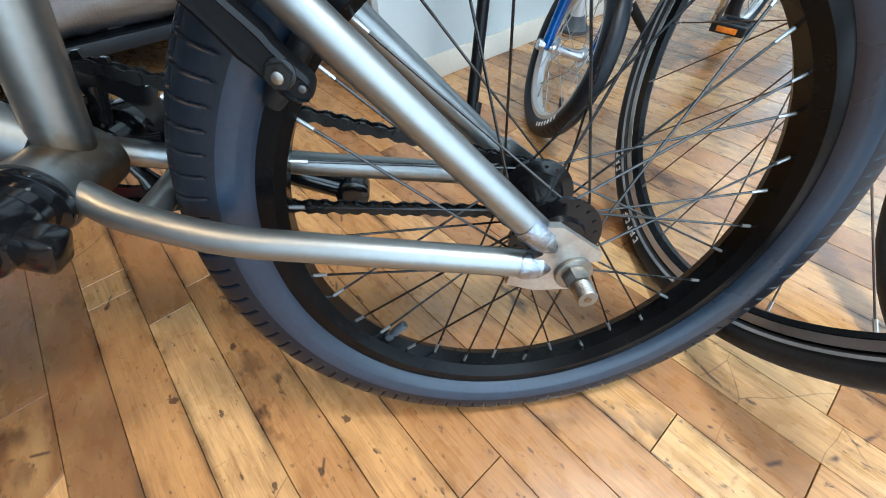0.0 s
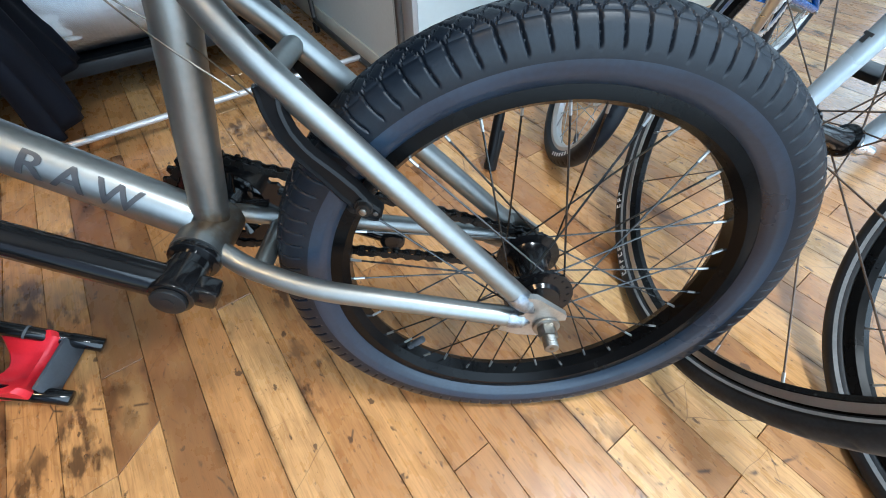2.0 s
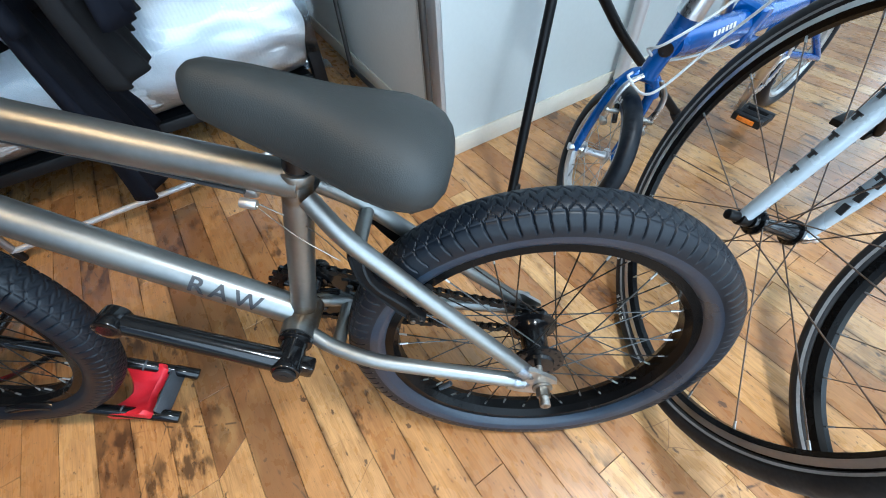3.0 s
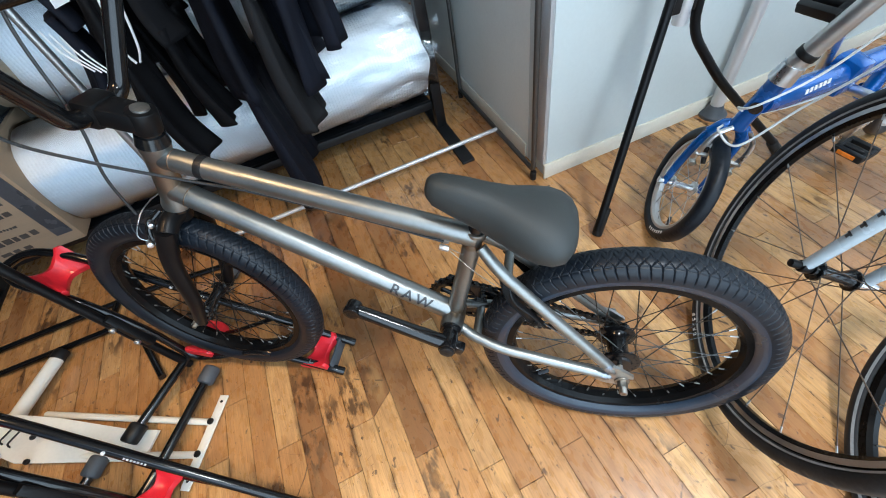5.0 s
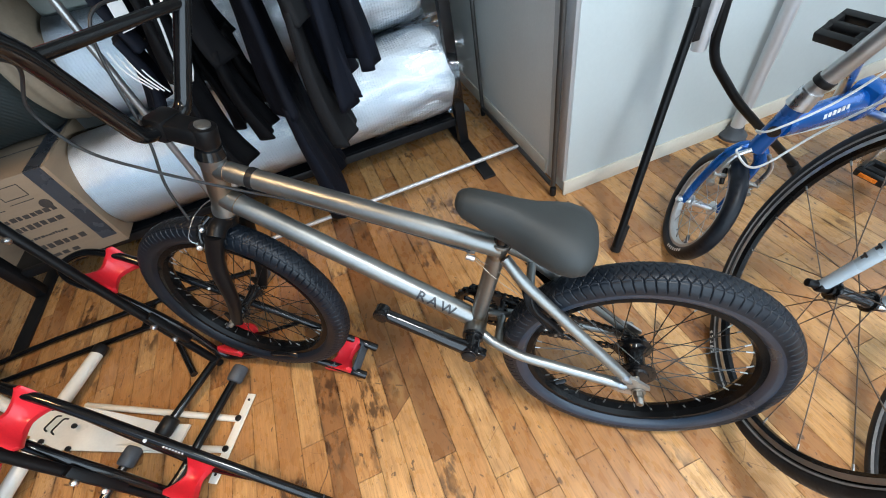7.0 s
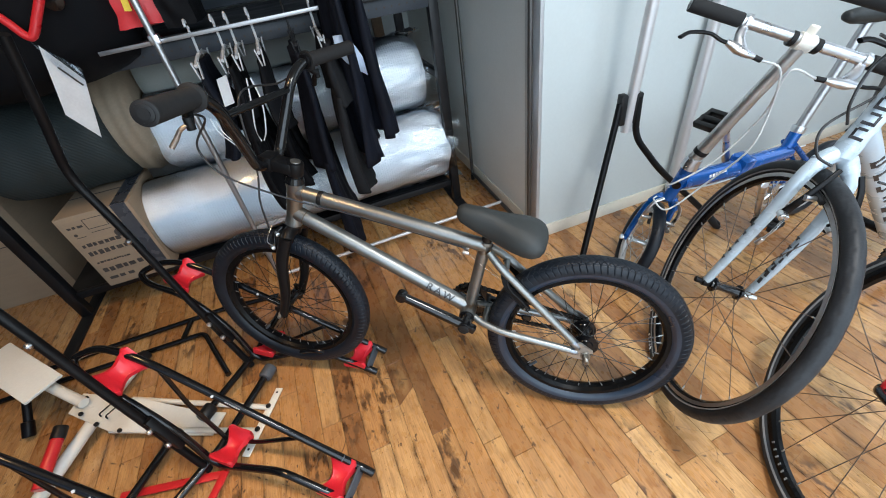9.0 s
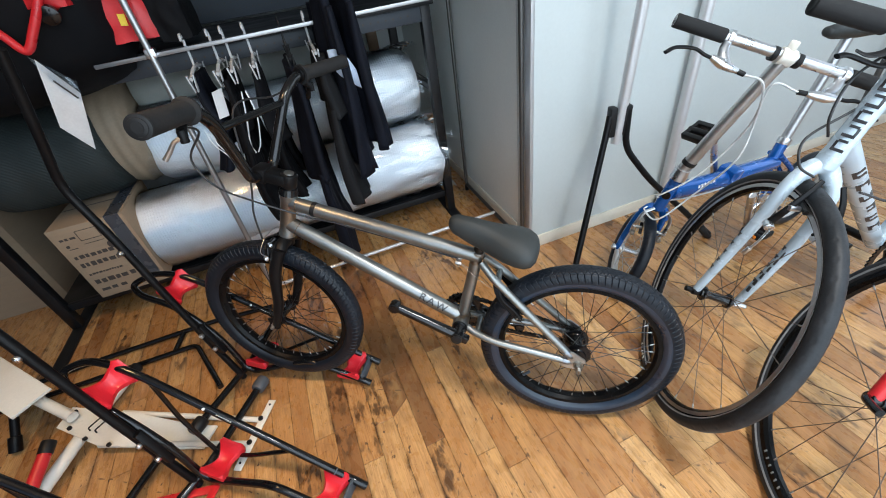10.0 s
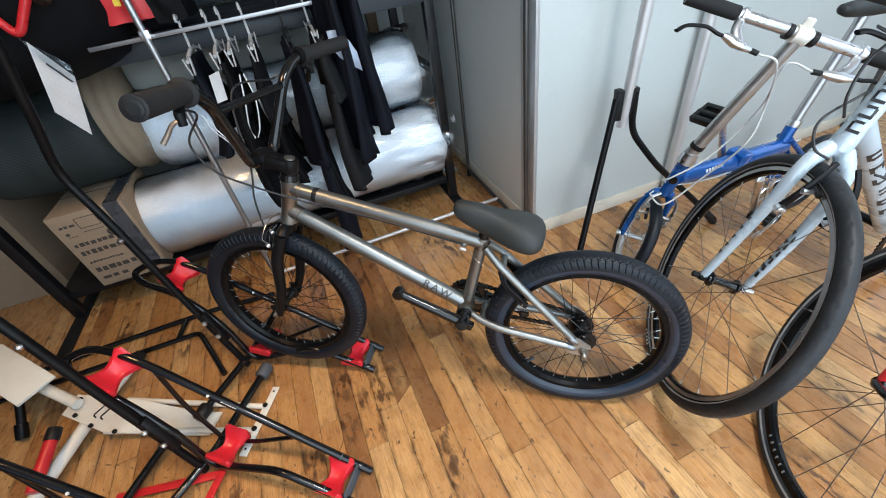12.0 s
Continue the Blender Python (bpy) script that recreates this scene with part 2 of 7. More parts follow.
CEIL = mat("ceiling_paint", (0.45, 0.45, 0.44), 0.8, 0.0, 0.03, 3, 80, 0.05)
FRAMEGREY = mat("aluminium_strip", (0.50, 0.51, 0.52), 0.42, 0.4, 0.05, 10, 200, 0.0, 0.04)
POLE = mat("satin_aluminium_pole", (0.60, 0.60, 0.61), 0.40, 0.5, 0.04, 10, 200, 0.0, 0.04)
SHELFBLACK = mat("black_steel_shelving", (0.007, 0.008, 0.010), 0.48, 0.2, 0.25, 8, 180, 0.05)
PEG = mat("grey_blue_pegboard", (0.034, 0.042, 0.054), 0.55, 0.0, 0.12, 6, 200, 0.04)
CARD = mat("corrugated_cardboard", (0.31, 0.23, 0.155), 0.8, 0.0, 0.09, 6, 180, 0.12, stretch=(1, 1, 6), dirt=(0.25, 0.18, 0.12, 0.4))
TAPE = mat("dark_packing_tape", (0.055, 0.062, 0.075), 0.3, 0.0, 0.1, 20, 200, 0.02)
INK = mat("printed_dark_ink", (0.055, 0.045, 0.04), 0.75, 0.0, 0.2, 60, 400, 0.0)
MATROLL = mat("dark_rolled_mat", (0.026, 0.031, 0.032), 0.7, 0.0, 0.15, 8, 300, 0.2)
MATROLL.node_tree.nodes["Principled BSDF"].inputs["Base Color"].links[0].from_node.inputs[0].default_value = (0.022, 0.030, 0.030)
ribs = MATROLL.node_tree.nodes.new("ShaderNodeTexWave")
ribs.inputs["Scale"].default_value, ribs.inputs["Distortion"].default_value = 38, 1.5
ribs.bands_direction = "DIAGONAL"
MATROLL.node_tree.links.new(MATROLL.node_tree.nodes["Texture Coordinate"].outputs["Object"], ribs.inputs["Vector"])
MATROLL.node_tree.nodes["Bump"].inputs["Strength"].default_value = 0.5
MATROLL.node_tree.links.new(ribs.outputs["Fac"], MATROLL.node_tree.nodes["Bump"].inputs["Height"])
# wrap of the rearmost roll, darkened to grey-green for the shade it lies in
SHADEDWRAP = mat("shaded_grey_green_wrap", (0.27, 0.30, 0.285), 0.5, 0.0, 0.06, 4, 160, 0.05)
BROWNPAPER = mat("brown_wrapping", (0.30, 0.235, 0.165), 0.65, 0.0, 0.12, 5, 120, 0.1)
CLOTH = mat("black_lycra", (0.0035, 0.0037, 0.0048), 0.75, 0.0, 0.3, 10, 700, 0.2, spec=0.15)
NAVY = mat("navy_cloth", (0.0058, 0.0072, 0.0125), 0.75, 0.0, 0.3, 10, 700, 0.2, spec=0.15)
CHARCOAL = mat("charcoal_cloth", (0.014, 0.0145, 0.016), 0.85, 0.0, 0.2, 14, 700, 0.25, spec=0.15)
PALECLOTH = mat("pale_blue_mesh_lining", (0.45, 0.54, 0.68), 0.8, 0.0, 0.1, 30, 900, 0.3)
PAPER = mat("white_paper", (0.58, 0.60, 0.62), 0.55, 0.0, 0.08, 12, 160, 0.05)
CLEARPLASTIC = mat("cloudy_hanger_plastic", (0.46, 0.47, 0.48), 0.25, 0.0, 0.05, 20, 100, 0.0)
BLUE = mat("blue_metallic_paint", (0.005, 0.095, 0.38), 0.25, 0.35, 0.1, 20, 400, 0.02, 0.05, coat=0.5)
PALE = mat("pale_blue_white_paint", (0.44, 0.53, 0.60), 0.28, 0.1, 0.05, 14, 300, 0.02, 0.05, coat=0.3)
SKINWALL = mat("grey_aluminium_rim", (0.55, 0.55, 0.54), 0.4, 0.6, 0.08, 20, 200, 0.02)
CABLE = mat("black_cable_housing", (0.02, 0.02, 0.021), 0.4, 0.0, 0.1, 30, 200, 0.0)
GREYCABLE = mat("pale_grey_cable_housing", (0.62, 0.64, 0.64), 0.35, 0.0, 0.05, 30, 200, 0.0)
SPOKE = mat("dark_steel_spoke", (0.065, 0.064, 0.062), 0.28, 1.0, 0.2, 40, 200, 0.0)
BLACKSPOKE = mat("black_spoke", (0.015, 0.0145, 0.014), 0.32, 0.6, 0.2, 40, 200, 0.0)
NIPPLE = mat("silver_nipple", (0.46, 0.455, 0.445), 0.40, 0.85, 0.08, 60, 300, 0.0)
BROWNSPOKE = mat("dull_spoke", (0.16, 0.12, 0.095), 0.38, 0.8, 0.2, 40, 200, 0.0)
ORANGE = mat("amber_reflector", (0.75, 0.20, 0.02), 0.25, 0.0, 0.1, 60, 200, 0.05)
BROWNWOOD = mat("brown_board", (0.16, 0.095, 0.05), 0.5, 0.0, 0.25, 6, 90, 0.08, stretch=(1, 6, 1))
CHAINSTEEL = mat("oiled_black_chain", (0.016, 0.016, 0.016), 0.32, 0.6, 0.25, 60, 300, 0.03)
MARK = mat("white_print", (0.72, 0.72, 0.72), 0.5, 0.0, 0.05, 40, 300, 0.0)
BADGE = mat("dark_print", (0.025, 0.025, 0.028), 0.45, 0.0, 0.1, 40, 300, 0.0)
VINYL = mat("grey_black_vinyl", (0.024, 0.027, 0.027), 0.50, 0.0, 0.10, 8, 900, 0.22, 0.06, spec=0.35)


def heat_tinted_steel():
    """Raw frame steel: straw and brown heat tint round the welds, in the bicycle's own axes."""
    m = mat("raw_frame_steel", (0.255, 0.262, 0.255), 0.40, 0.94, 0.10, 9, 160, 0.04, 0.06, dirt=(0.27, 0.245, 0.20, 0.3))
    nt = m.node_tree
    b = nt.nodes["Principled BSDF"]
    before = b.inputs["Base Color"].links[0].from_socket
    co, no = nt.nodes.new("ShaderNodeTexCoord"), nt.nodes.new("ShaderNodeTexNoise")
    no.inputs["Scale"].default_value, no.inputs["Detail"].default_value = 60, 5
    nt.links.new(co.outputs["Object"], no.inputs["Vector"])
    for centre, reach, colour in (((-0.294, 0, 0.322), 0.046, (0.135, 0.090, 0.050)), ((-0.246, 0, 0.520), 0.030, (0.20, 0.14, 0.085)), ((-0.735, 0, 0.64), 0.055, (0.24, 0.19, 0.14))):
        far, add, ramp, mx = nt.nodes.new("ShaderNodeVectorMath"), nt.nodes.new("ShaderNodeMath"), nt.nodes.new("ShaderNodeMapRange"), mix_node(nt)
        far.operation, far.inputs[1].default_value = "DISTANCE", centre
        nt.links.new(co.outputs["Object"], far.inputs[0])
        add.operation, add.inputs[1].default_value = "MULTIPLY_ADD", 0.06
        nt.links.new(no.outputs[0], add.inputs[0])
        nt.links.new(far.outputs["Value"], add.inputs[2])
        ramp.interpolation_type = "SMOOTHSTEP"
        ramp.inputs["From Min"].default_value, ramp.inputs["From Max"].default_value = reach * 0.6 + 0.02, reach + 0.024
        ramp.inputs["To Min"].default_value, ramp.inputs["To Max"].default_value = 0.85, 0.0
        nt.links.new(add.outputs[0], ramp.inputs["Value"])
        nt.links.new(ramp.outputs[0], mx.inputs["Factor"])
        nt.links.new(before, mx.inputs["A"])
        mx.inputs["B"].default_value = (*colour, 1)
        before = mx.outputs["Result"]
    nt.links.new(before, b.inputs["Base Color"])
    return m


FRAMESTEEL = heat_tinted_steel()


def bubble_material():
    m = mat("bubble_wrap", (0.87, 0.91, 0.95), 0.50, 0.0, 0.09, 5, 60, 0.0, 0.1, coat=0.25)
    nt = m.node_tree
    b = nt.nodes["Principled BSDF"]
    co = nt.nodes.new("ShaderNodeTexCoord")
    vo = nt.nodes.new("ShaderNodeTexVoronoi")
    vo.inputs["Scale"].default_value, vo.inputs["Randomness"].default_value = 95, 0.25
    nt.links.new(co.outputs["Object"], vo.inputs["Vector"])
    no = nt.nodes.new("ShaderNodeTexNoise")
    no.inputs["Scale"].default_value, no.inputs["Detail"].default_value = 7, 6
    nt.links.new(co.outputs["Object"], no.inputs["Vector"])
    b1, b2 = nt.nodes.new("ShaderNodeBump"), nt.nodes.new("ShaderNodeBump")
    b1.inputs["Strength"].default_value, b1.inputs["Distance"].default_value, b1.invert = 0.6, 0.004, True
    b2.inputs["Strength"].default_value, b2.inputs["Distance"].default_value = 0.35, 0.012
    nt.links.new(vo.outputs["Distance"], b1.inputs["Height"])
    nt.links.new(no.outputs[0], b2.inputs["Height"])
    nt.links.new(b2.outputs[0], b1.inputs["Normal"])
    nt.links.new(b1.outputs[0], b.inputs["Normal"])
    b.inputs["Subsurface Weight"].default_value = 0.35
    b.inputs["Subsurface Radius"].default_value = (0.05, 0.05, 0.05)
    return m


BUBBLE = bubble_material()


def film_material():
    m = bpy.data.materials.new("clear_plastic_film")
    m.use_nodes = True
    nt = m.node_tree
    out = nt.nodes["Material Output"]
    gl, tr, mx = nt.nodes.new("ShaderNodeBsdfGlossy"), nt.nodes.new("ShaderNodeBsdfTransparent"), nt.nodes.new("ShaderNodeMixShader")
    gl.inputs["Roughness"].default_value = 0.09
    gl.inputs["Color"].default_value = (0.9, 0.95, 1, 1)
    lw, no, bp = nt.nodes.new("ShaderNodeLayerWeight"), nt.nodes.new("ShaderNodeTexNoise"), nt.nodes.new("ShaderNodeBump")
    co = nt.nodes.new("ShaderNodeTexCoord")
    nt.links.new(co.outputs["Object"], no.inputs["Vector"])
    no.noise_type = "RIDGED_MULTIFRACTAL"
    no.inputs["Scale"].default_value, no.inputs["Detail"].default_value = 8, 4
    no.inputs["Distortion"].default_value = 0.8
    bp.inputs["Strength"].default_value, bp.inputs["Distance"].default_value = 0.8, 0.012
    lw.inputs["Blend"].default_value = 0.40
    nt.links.new(no.outputs[0], bp.inputs["Height"])
    nt.links.new(bp.outputs[0], gl.inputs["Normal"])
    nt.links.new(bp.outputs[0], lw.inputs["Normal"])
    nt.links.new(lw.outputs["Fresnel"], mx.inputs[0])
    nt.links.new(tr.outputs[0], mx.inputs[1])
    nt.links.new(gl.outputs[0], mx.inputs[2])
    nt.links.new(mx.outputs[0], out.inputs[0])
    return m


FILM = film_material()


PITCH, SEAM, LAID = 0.05978, 0.10825, 39.3  # strip width, a joint's place, and the way the strips are laid


def plank_material(by_island, name="varnished_strip_wood", low=0.15, high=1.0, stained=0.0):
    """Varnished hardwood strip: tone varies strip by strip between low and high, grain runs along y, dark stains and scratches."""
    m = bpy.data.materials.new(name)
    m.use_nodes = True
    nt = m.node_tree
    b = nt.nodes["Principled BSDF"]
    if by_island:
        rnd = nt.nodes.new("ShaderNodeNewGeometry").outputs["Random Per Island"]
    else:
        rnd = nt.nodes.new("ShaderNodeObjectInfo").outputs["Random"]
    geo = nt.nodes.new("ShaderNodeNewGeometry")
    rot = nt.nodes.new("ShaderNodeVectorRotate")
    rot.rotation_type = "Z_AXIS"
    rot.inputs["Angle"].default_value = radians(-LAID)
    nt.links.new(geo.outputs["Position"], rot.inputs["Vector"])
    shift = nt.nodes.new("ShaderNodeCombineXYZ")
    sc = nt.nodes.new("ShaderNodeMath")
    sc.operation, sc.inputs[1].default_value = "MULTIPLY", 31.0
    nt.links.new(rnd, sc.inputs[0])
    nt.links.new(sc.outputs[0], shift.inputs["Z"])
    add = nt.nodes.new("ShaderNodeVectorMath")
    nt.links.new(rot.outputs[0], add.inputs[0])
    nt.links.new(shift.outputs[0], add.inputs[1])

    def noise_at(stretch, scale, detail, source=add):
        mp = nt.nodes.new("ShaderNodeMapping")
        mp.inputs["Scale"].default_value = stretch
        nt.links.new(source.outputs[0], mp.inputs[0])
        n = nt.nodes.new("ShaderNodeTexNoise")
        n.inputs["Scale"].default_value, n.inputs["Detail"].default_value = scale, detail
        nt.links.new(mp.outputs[0], n.inputs["Vector"])
        return n.outputs[0]

    def span(value, lo, hi, to_lo=0.0, to_hi=1.0):
        r = nt.nodes.new("ShaderNodeMapRange")
        for k, v in zip(("From Min", "From Max", "To Min", "To Max"), (lo, hi, to_lo, to_hi)):
            r.inputs[k].default_value = v
        nt.links.new(value, r.inputs["Value"])
        return r.outputs[0]

    def blend(fac, a, c, mode="MIX"):
        x = mix_node(nt, blend=mode)
        nt.links.new(fac, x.inputs["Factor"])
        for slot, val in (("A", a), ("B", c)):
            if isinstance(val, tuple):
                x.inputs[slot].default_value = (*val, 1)
            else:
                nt.links.new(val, x.inputs[slot])
        return x.outputs["Result"]

    tone = nt.nodes.new("ShaderNodeValToRGB")
    el = tone.color_ramp.elements
    el[0].position, el[0].color = 0.0, (0.20, 0.094, 0.036, 1)
    el[1].position, el[1].color = 1.0, (0.62, 0.385, 0.165, 1)
    for pos, col in ((0.12, (0.31, 0.142, 0.050, 1)), (0.35, (0.45, 0.220, 0.076, 1)), (0.6, (0.52, 0.272, 0.098, 1)), (0.85, (0.575, 0.328, 0.128, 1))):
        e = el.new(pos)
        e.color = col
    nt.links.new(span(rnd, 0.0, 1.0, low, high), tone.inputs[0])

    def times(p, q):
        x = nt.nodes.new("ShaderNodeMath")
        x.operation = "MULTIPLY"
        nt.links.new(p, x.inputs[0])
        nt.links.new(q, x.inputs[1])
        return x.outputs[0]

    def cells(scale, feature, stretch=(1, 1, 1)):
        mp = nt.nodes.new("ShaderNodeMapping")
        mp.inputs["Scale"].default_value = stretch
        warp = nt.nodes.new("ShaderNodeTexNoise")
        warp.inputs["Scale"].default_value = 9
        nt.links.new(rot.outputs[0], warp.inputs["Vector"])
        mixv = nt.nodes.new("ShaderNodeVectorMath")
        mixv.operation = "MULTIPLY_ADD"
        mixv.inputs[1].default_value = (0.03, 0.03, 0.0)
        nt.links.new(warp.outputs["Color"], mixv.inputs[0])
        nt.links.new(rot.outputs[0], mixv.inputs[2])
        nt.links.new(mixv.outputs[0], mp.inputs[0])
        v = nt.nodes.new("ShaderNodeTexVoronoi")
        v.feature = feature
        v.inputs["Scale"].default_value = scale
        nt.links.new(mp.outputs[0], v.inputs["Vector"])
        return v.outputs["Distance"]

    grain = noise_at((34, 2.2, 1), 5.0, 8)
    colour = blend(span(grain, 0.42, 0.72, 0.0, 0.42), tone.outputs[0], (0.24, 0.095, 0.030))
    fibre = noise_at((150, 7, 1), 3.0, 6)
    colour = blend(span(fibre, 0.48, 0.68, 0.0, 0.42), colour, (0.17, 0.066, 0.022))
    cloud = noise_at((1, 0.6, 1), 7.0, 8)
    colour = blend(span(cloud, 0.46, 0.74, 0.0, 0.34), colour, (0.22, 0.080, 0.024))
    mottle = noise_at((1.3, 0.7, 1), 26.0, 10)
    colour = blend(span(mottle, 0.50, 0.74, 0.0, 0.42), colour, (0.15, 0.058, 0.021))
    pale = noise_at((3, 1, 1), 8.0, 8)
    colour = blend(span(pale, 0.54, 0.78, 0.0, 0.26), colour, (0.72, 0.44, 0.17))
    pores = noise_at((60, 5, 1), 16.0, 3)
    colour = blend(span(pores, 0.62, 0.72, 0.0, 0.42), colour, (0.11, 0.042, 0.015))
    # dark stains: patches on single strips, broken up like worn varnish
    worn = noise_at((2.4, 1.0, 1), 22.0, 8)
    stain = noise_at((1.6, 1.0, 1), 4.2, 5)
    colour = blend(times(span(worn, 0.47, 0.57), span(stain, 0.575 - stained, 0.66 - stained, 0.0, 0.85)), colour, (0.045, 0.020, 0.010))
    blot = noise_at((1.6, 0.8, 1), 30.0, 10, rot)
    # grime along the joints between the strips
    sep = nt.nodes.new("ShaderNodeSeparateXYZ")
    nt.links.new(rot.outputs[0], sep.inputs[0])
    across = nt.nodes.new("ShaderNodeMath")
    across.operation, across.inputs[1].default_value, across.inputs[2].default_value = "MULTIPLY_ADD", 1 / PITCH, -SEAM / PITCH + 100.5
    nt.links.new(sep.outputs["X"], across.inputs[0])
    wrap = nt.nodes.new("ShaderNodeMath")
    wrap.operation = "FRACT"
    nt.links.new(across.outputs[0], wrap.inputs[0])
    dist = nt.nodes.new("ShaderNodeMath")
    dist.operation, dist.inputs[1].default_value = "SUBTRACT", 0.5
    nt.links.new(wrap.outputs[0], dist.inputs[0])
    near = nt.nodes.new("ShaderNodeMath")
    near.operation = "ABSOLUTE"
    nt.links.new(dist.outputs[0], near.inputs[0])
    rim = noise_at((3, 1, 1), 9.0, 9, rot)
    colour = blend(times(span(near.outputs[0], 0.0, 0.17, 1.0, 0.0), span(rim, 0.48, 0.66, 0.0, 0.85)), colour, (0.045, 0.020, 0.010))
    nicks = noise_at((1, 0.6, 1), 62.0, 4, rot)
    colour = blend(times(span(nicks, 0.655, 0.68), span(blot, 0.44, 0.52, 0.0, 0.85)), colour, (0.05, 0.022, 0.011))
    specks = noise_at((1, 0.45, 1), 150.0, 5, rot)
    colour = blend(span(specks, 0.655, 0.69, 0.0, 0.55), colour, (0.06, 0.028, 0.014))
    scratch = cells(3.2, "DISTANCE_TO_EDGE", (1, 0.55, 1))
    colour = blend(times(span(scratch, 0.001, 0.005, 0.9, 0.0), span(blot, 0.52, 0.60)), colour, (0.055, 0.026, 0.014))
    scuff = cells(7.5, "DISTANCE_TO_EDGE", (0.5, 1.4, 1))
    colour = blend(times(span(scuff, 0.001, 0.006, 0.6, 0.0), span(cloud, 0.52, 0.62)), colour, (0.07, 0.03, 0.015))
    nt.links.new(colour, b.inputs["Base Color"])
    nt.links.new(span(blot, 0.3, 0.7, 0.20, 0.40), b.inputs["Roughness"])
    b.inputs["Coat Weight"].default_value = 0.5
    b.inputs["Coat Roughness"].default_value = 0.22
    bp = nt.nodes.new("ShaderNodeBump")
    bp.inputs["Strength"].default_value, bp.inputs["Distance"].default_value = 0.16, 0.0015
    nt.links.new(grain, bp.inputs["Height"])
    wave = noise_at((2, 0.8, 1), 4.0, 2)
    bp2 = nt.nodes.new("ShaderNodeBump")
    bp2.inputs["Strength"].default_value, bp2.inputs["Distance"].default_value = 0.25, 0.006
    nt.links.new(wave, bp2.inputs["Height"])
    nt.links.new(bp2.outputs[0], bp.inputs["Normal"])
    nt.links.new(bp.outputs[0], b.inputs["Normal"])
    return m


PLANK_TONES = {"mixed": plank_material(False), "dark": plank_material(False, "dark_brown_strip_wood", 0.0, 0.10, 0.05),
               "red": plank_material(False, "red_brown_strip_wood", 0.16, 0.34), "light": plank_material(False, "honey_strip_wood", 0.62, 0.95),
               "stained": plank_material(False, "stained_strip_wood", 0.4, 0.6, 0.09)}
PLANKS = plank_material(True)
GROOVE = mat("dark_joint", (0.03, 0.018, 0.012), 0.8, 0.0, 0.2, 30, 200, 0.05)

# ---- the room: white partition wall, grey alcove wall, closing walls, ceiling ----
A_MIN, A_MAX, B_MIN, B_MAX, HIGH = -3.2, 3.4, -1.32, 2.35, 2.7


def slab(name, lo, hi, material, label, category, bevel=0.0):
    bm = bmesh.new()
    lo, hi = Vector(lo), Vector(hi)
    box(bm, (lo + hi) / 2, hi - lo, bevel)
    ob = part(name, bm, material, m=RM)
    return tagged(ob, label, category, kind="structure")


slab("wall_north", (0.303, 0.708, 0), (A_MAX, 0.828, HIGH), WALL, "white painted partition wall above a cream skirting", "wall")
slab("wall_partition", (0.303, 0.829, 0), (0.36, B_MAX, HIGH), PANEL, "grey partition wall closing the alcove beside the rack", "wall")
slab("wall_alcove_back", (A_MIN, B_MAX, 0), (0.36, B_MAX + 0.1, HIGH), WALL, "white wall behind the shelving", "wall")
# added out of view; takes the dark pegboard colour to hold bounce light down
slab("wall_west", (A_MIN - 0.1, B_MIN, 0), (A_MIN, B_MAX + 0.1, HIGH), PEG, "added unseen wall at the alcove's end, near-black to limit bounce light", "wall")
# ceiling out of view, its paint set to mid grey to weaken the bounce
slab("ceiling", (A_MIN - 0.1, B_MIN - 0.1, HIGH), (A_MAX + 0.1, B_MAX + 0.1, HIGH + 0.1), CEIL, "unseen ceiling closing the shop, greyed to limit bounce light", "ceiling")


def glazed_wall(name, along_a, fixed, lo, hi, label):
    """A wall with one tall glazed opening, frame bars and panes."""
    bm = bmesh.new()
    sill, head = 0.10, 2.6

    def piece(u0, u1, z0, z1, depth=0.1, off=0.0):
        c, s = ((u0 + u1) / 2, fixed + off, (z0 + z1) / 2), (u1 - u0, depth, z1 - z0)
        if not along_a:
            c, s = (c[1], c[0], c[2]), (s[1], s[0], s[2])
        return c, s

    for p in ((lo, hi, 0, sill), (lo, hi, head, HIGH), (lo, lo + 0.15, sill, head), (hi - 0.15, hi, sill, head)):
        box(bm, *piece(*p))
    w = tagged(part(name, bm, WALL, m=RM), label, "wall", kind="structure")
    bm = bmesh.new()
    n = 4
    for i in range(n + 1):
        u = lo + 0.15 + (hi - lo - 0.3) * i / n
        box(bm, *piece(u - 0.025, u + 0.025, sill, head, 0.05))
    part("window_frame", bm, FRAMEGREY, w)
    return w


glazed_wall("wall_south", True, B_MIN - 0.05, A_MIN, A_MAX, "shop front wall with wide glazing")
glazed_wall("wall_east", False, A_MAX + 0.05, B_MIN, 0.708, "side wall with glazing towards the street")

bm = bmesh.new()
box(bm, ((0.292 + A_MAX) / 2, 0.7035, 0.03), (A_MAX - 0.292, 0.009, 0.06), 0.002)
tagged(part("baseboard", bm, SKIRT, m=RM), "low cream skirting board along the white wall", "skirting", kind="structure")
bm = bmesh.new()
box(bm, (0.2995, 1.59, 0.03), (0.007, 1.5, 0.06), 0.002)
tagged(part("baseboard", bm, SKIRT, m=RM), "cream skirting board along the grey wall", "skirting", kind="structure")
bm = bmesh.new()
box(bm, (0.296, 0.733, HIGH / 2 + 0.03), (0.014, 0.05, HIGH - 0.06), 0.002)
tagged(part("trim", bm, FRAMEGREY, m=RM), "aluminium strip covering the wall's corner", "trim", kind="structure")


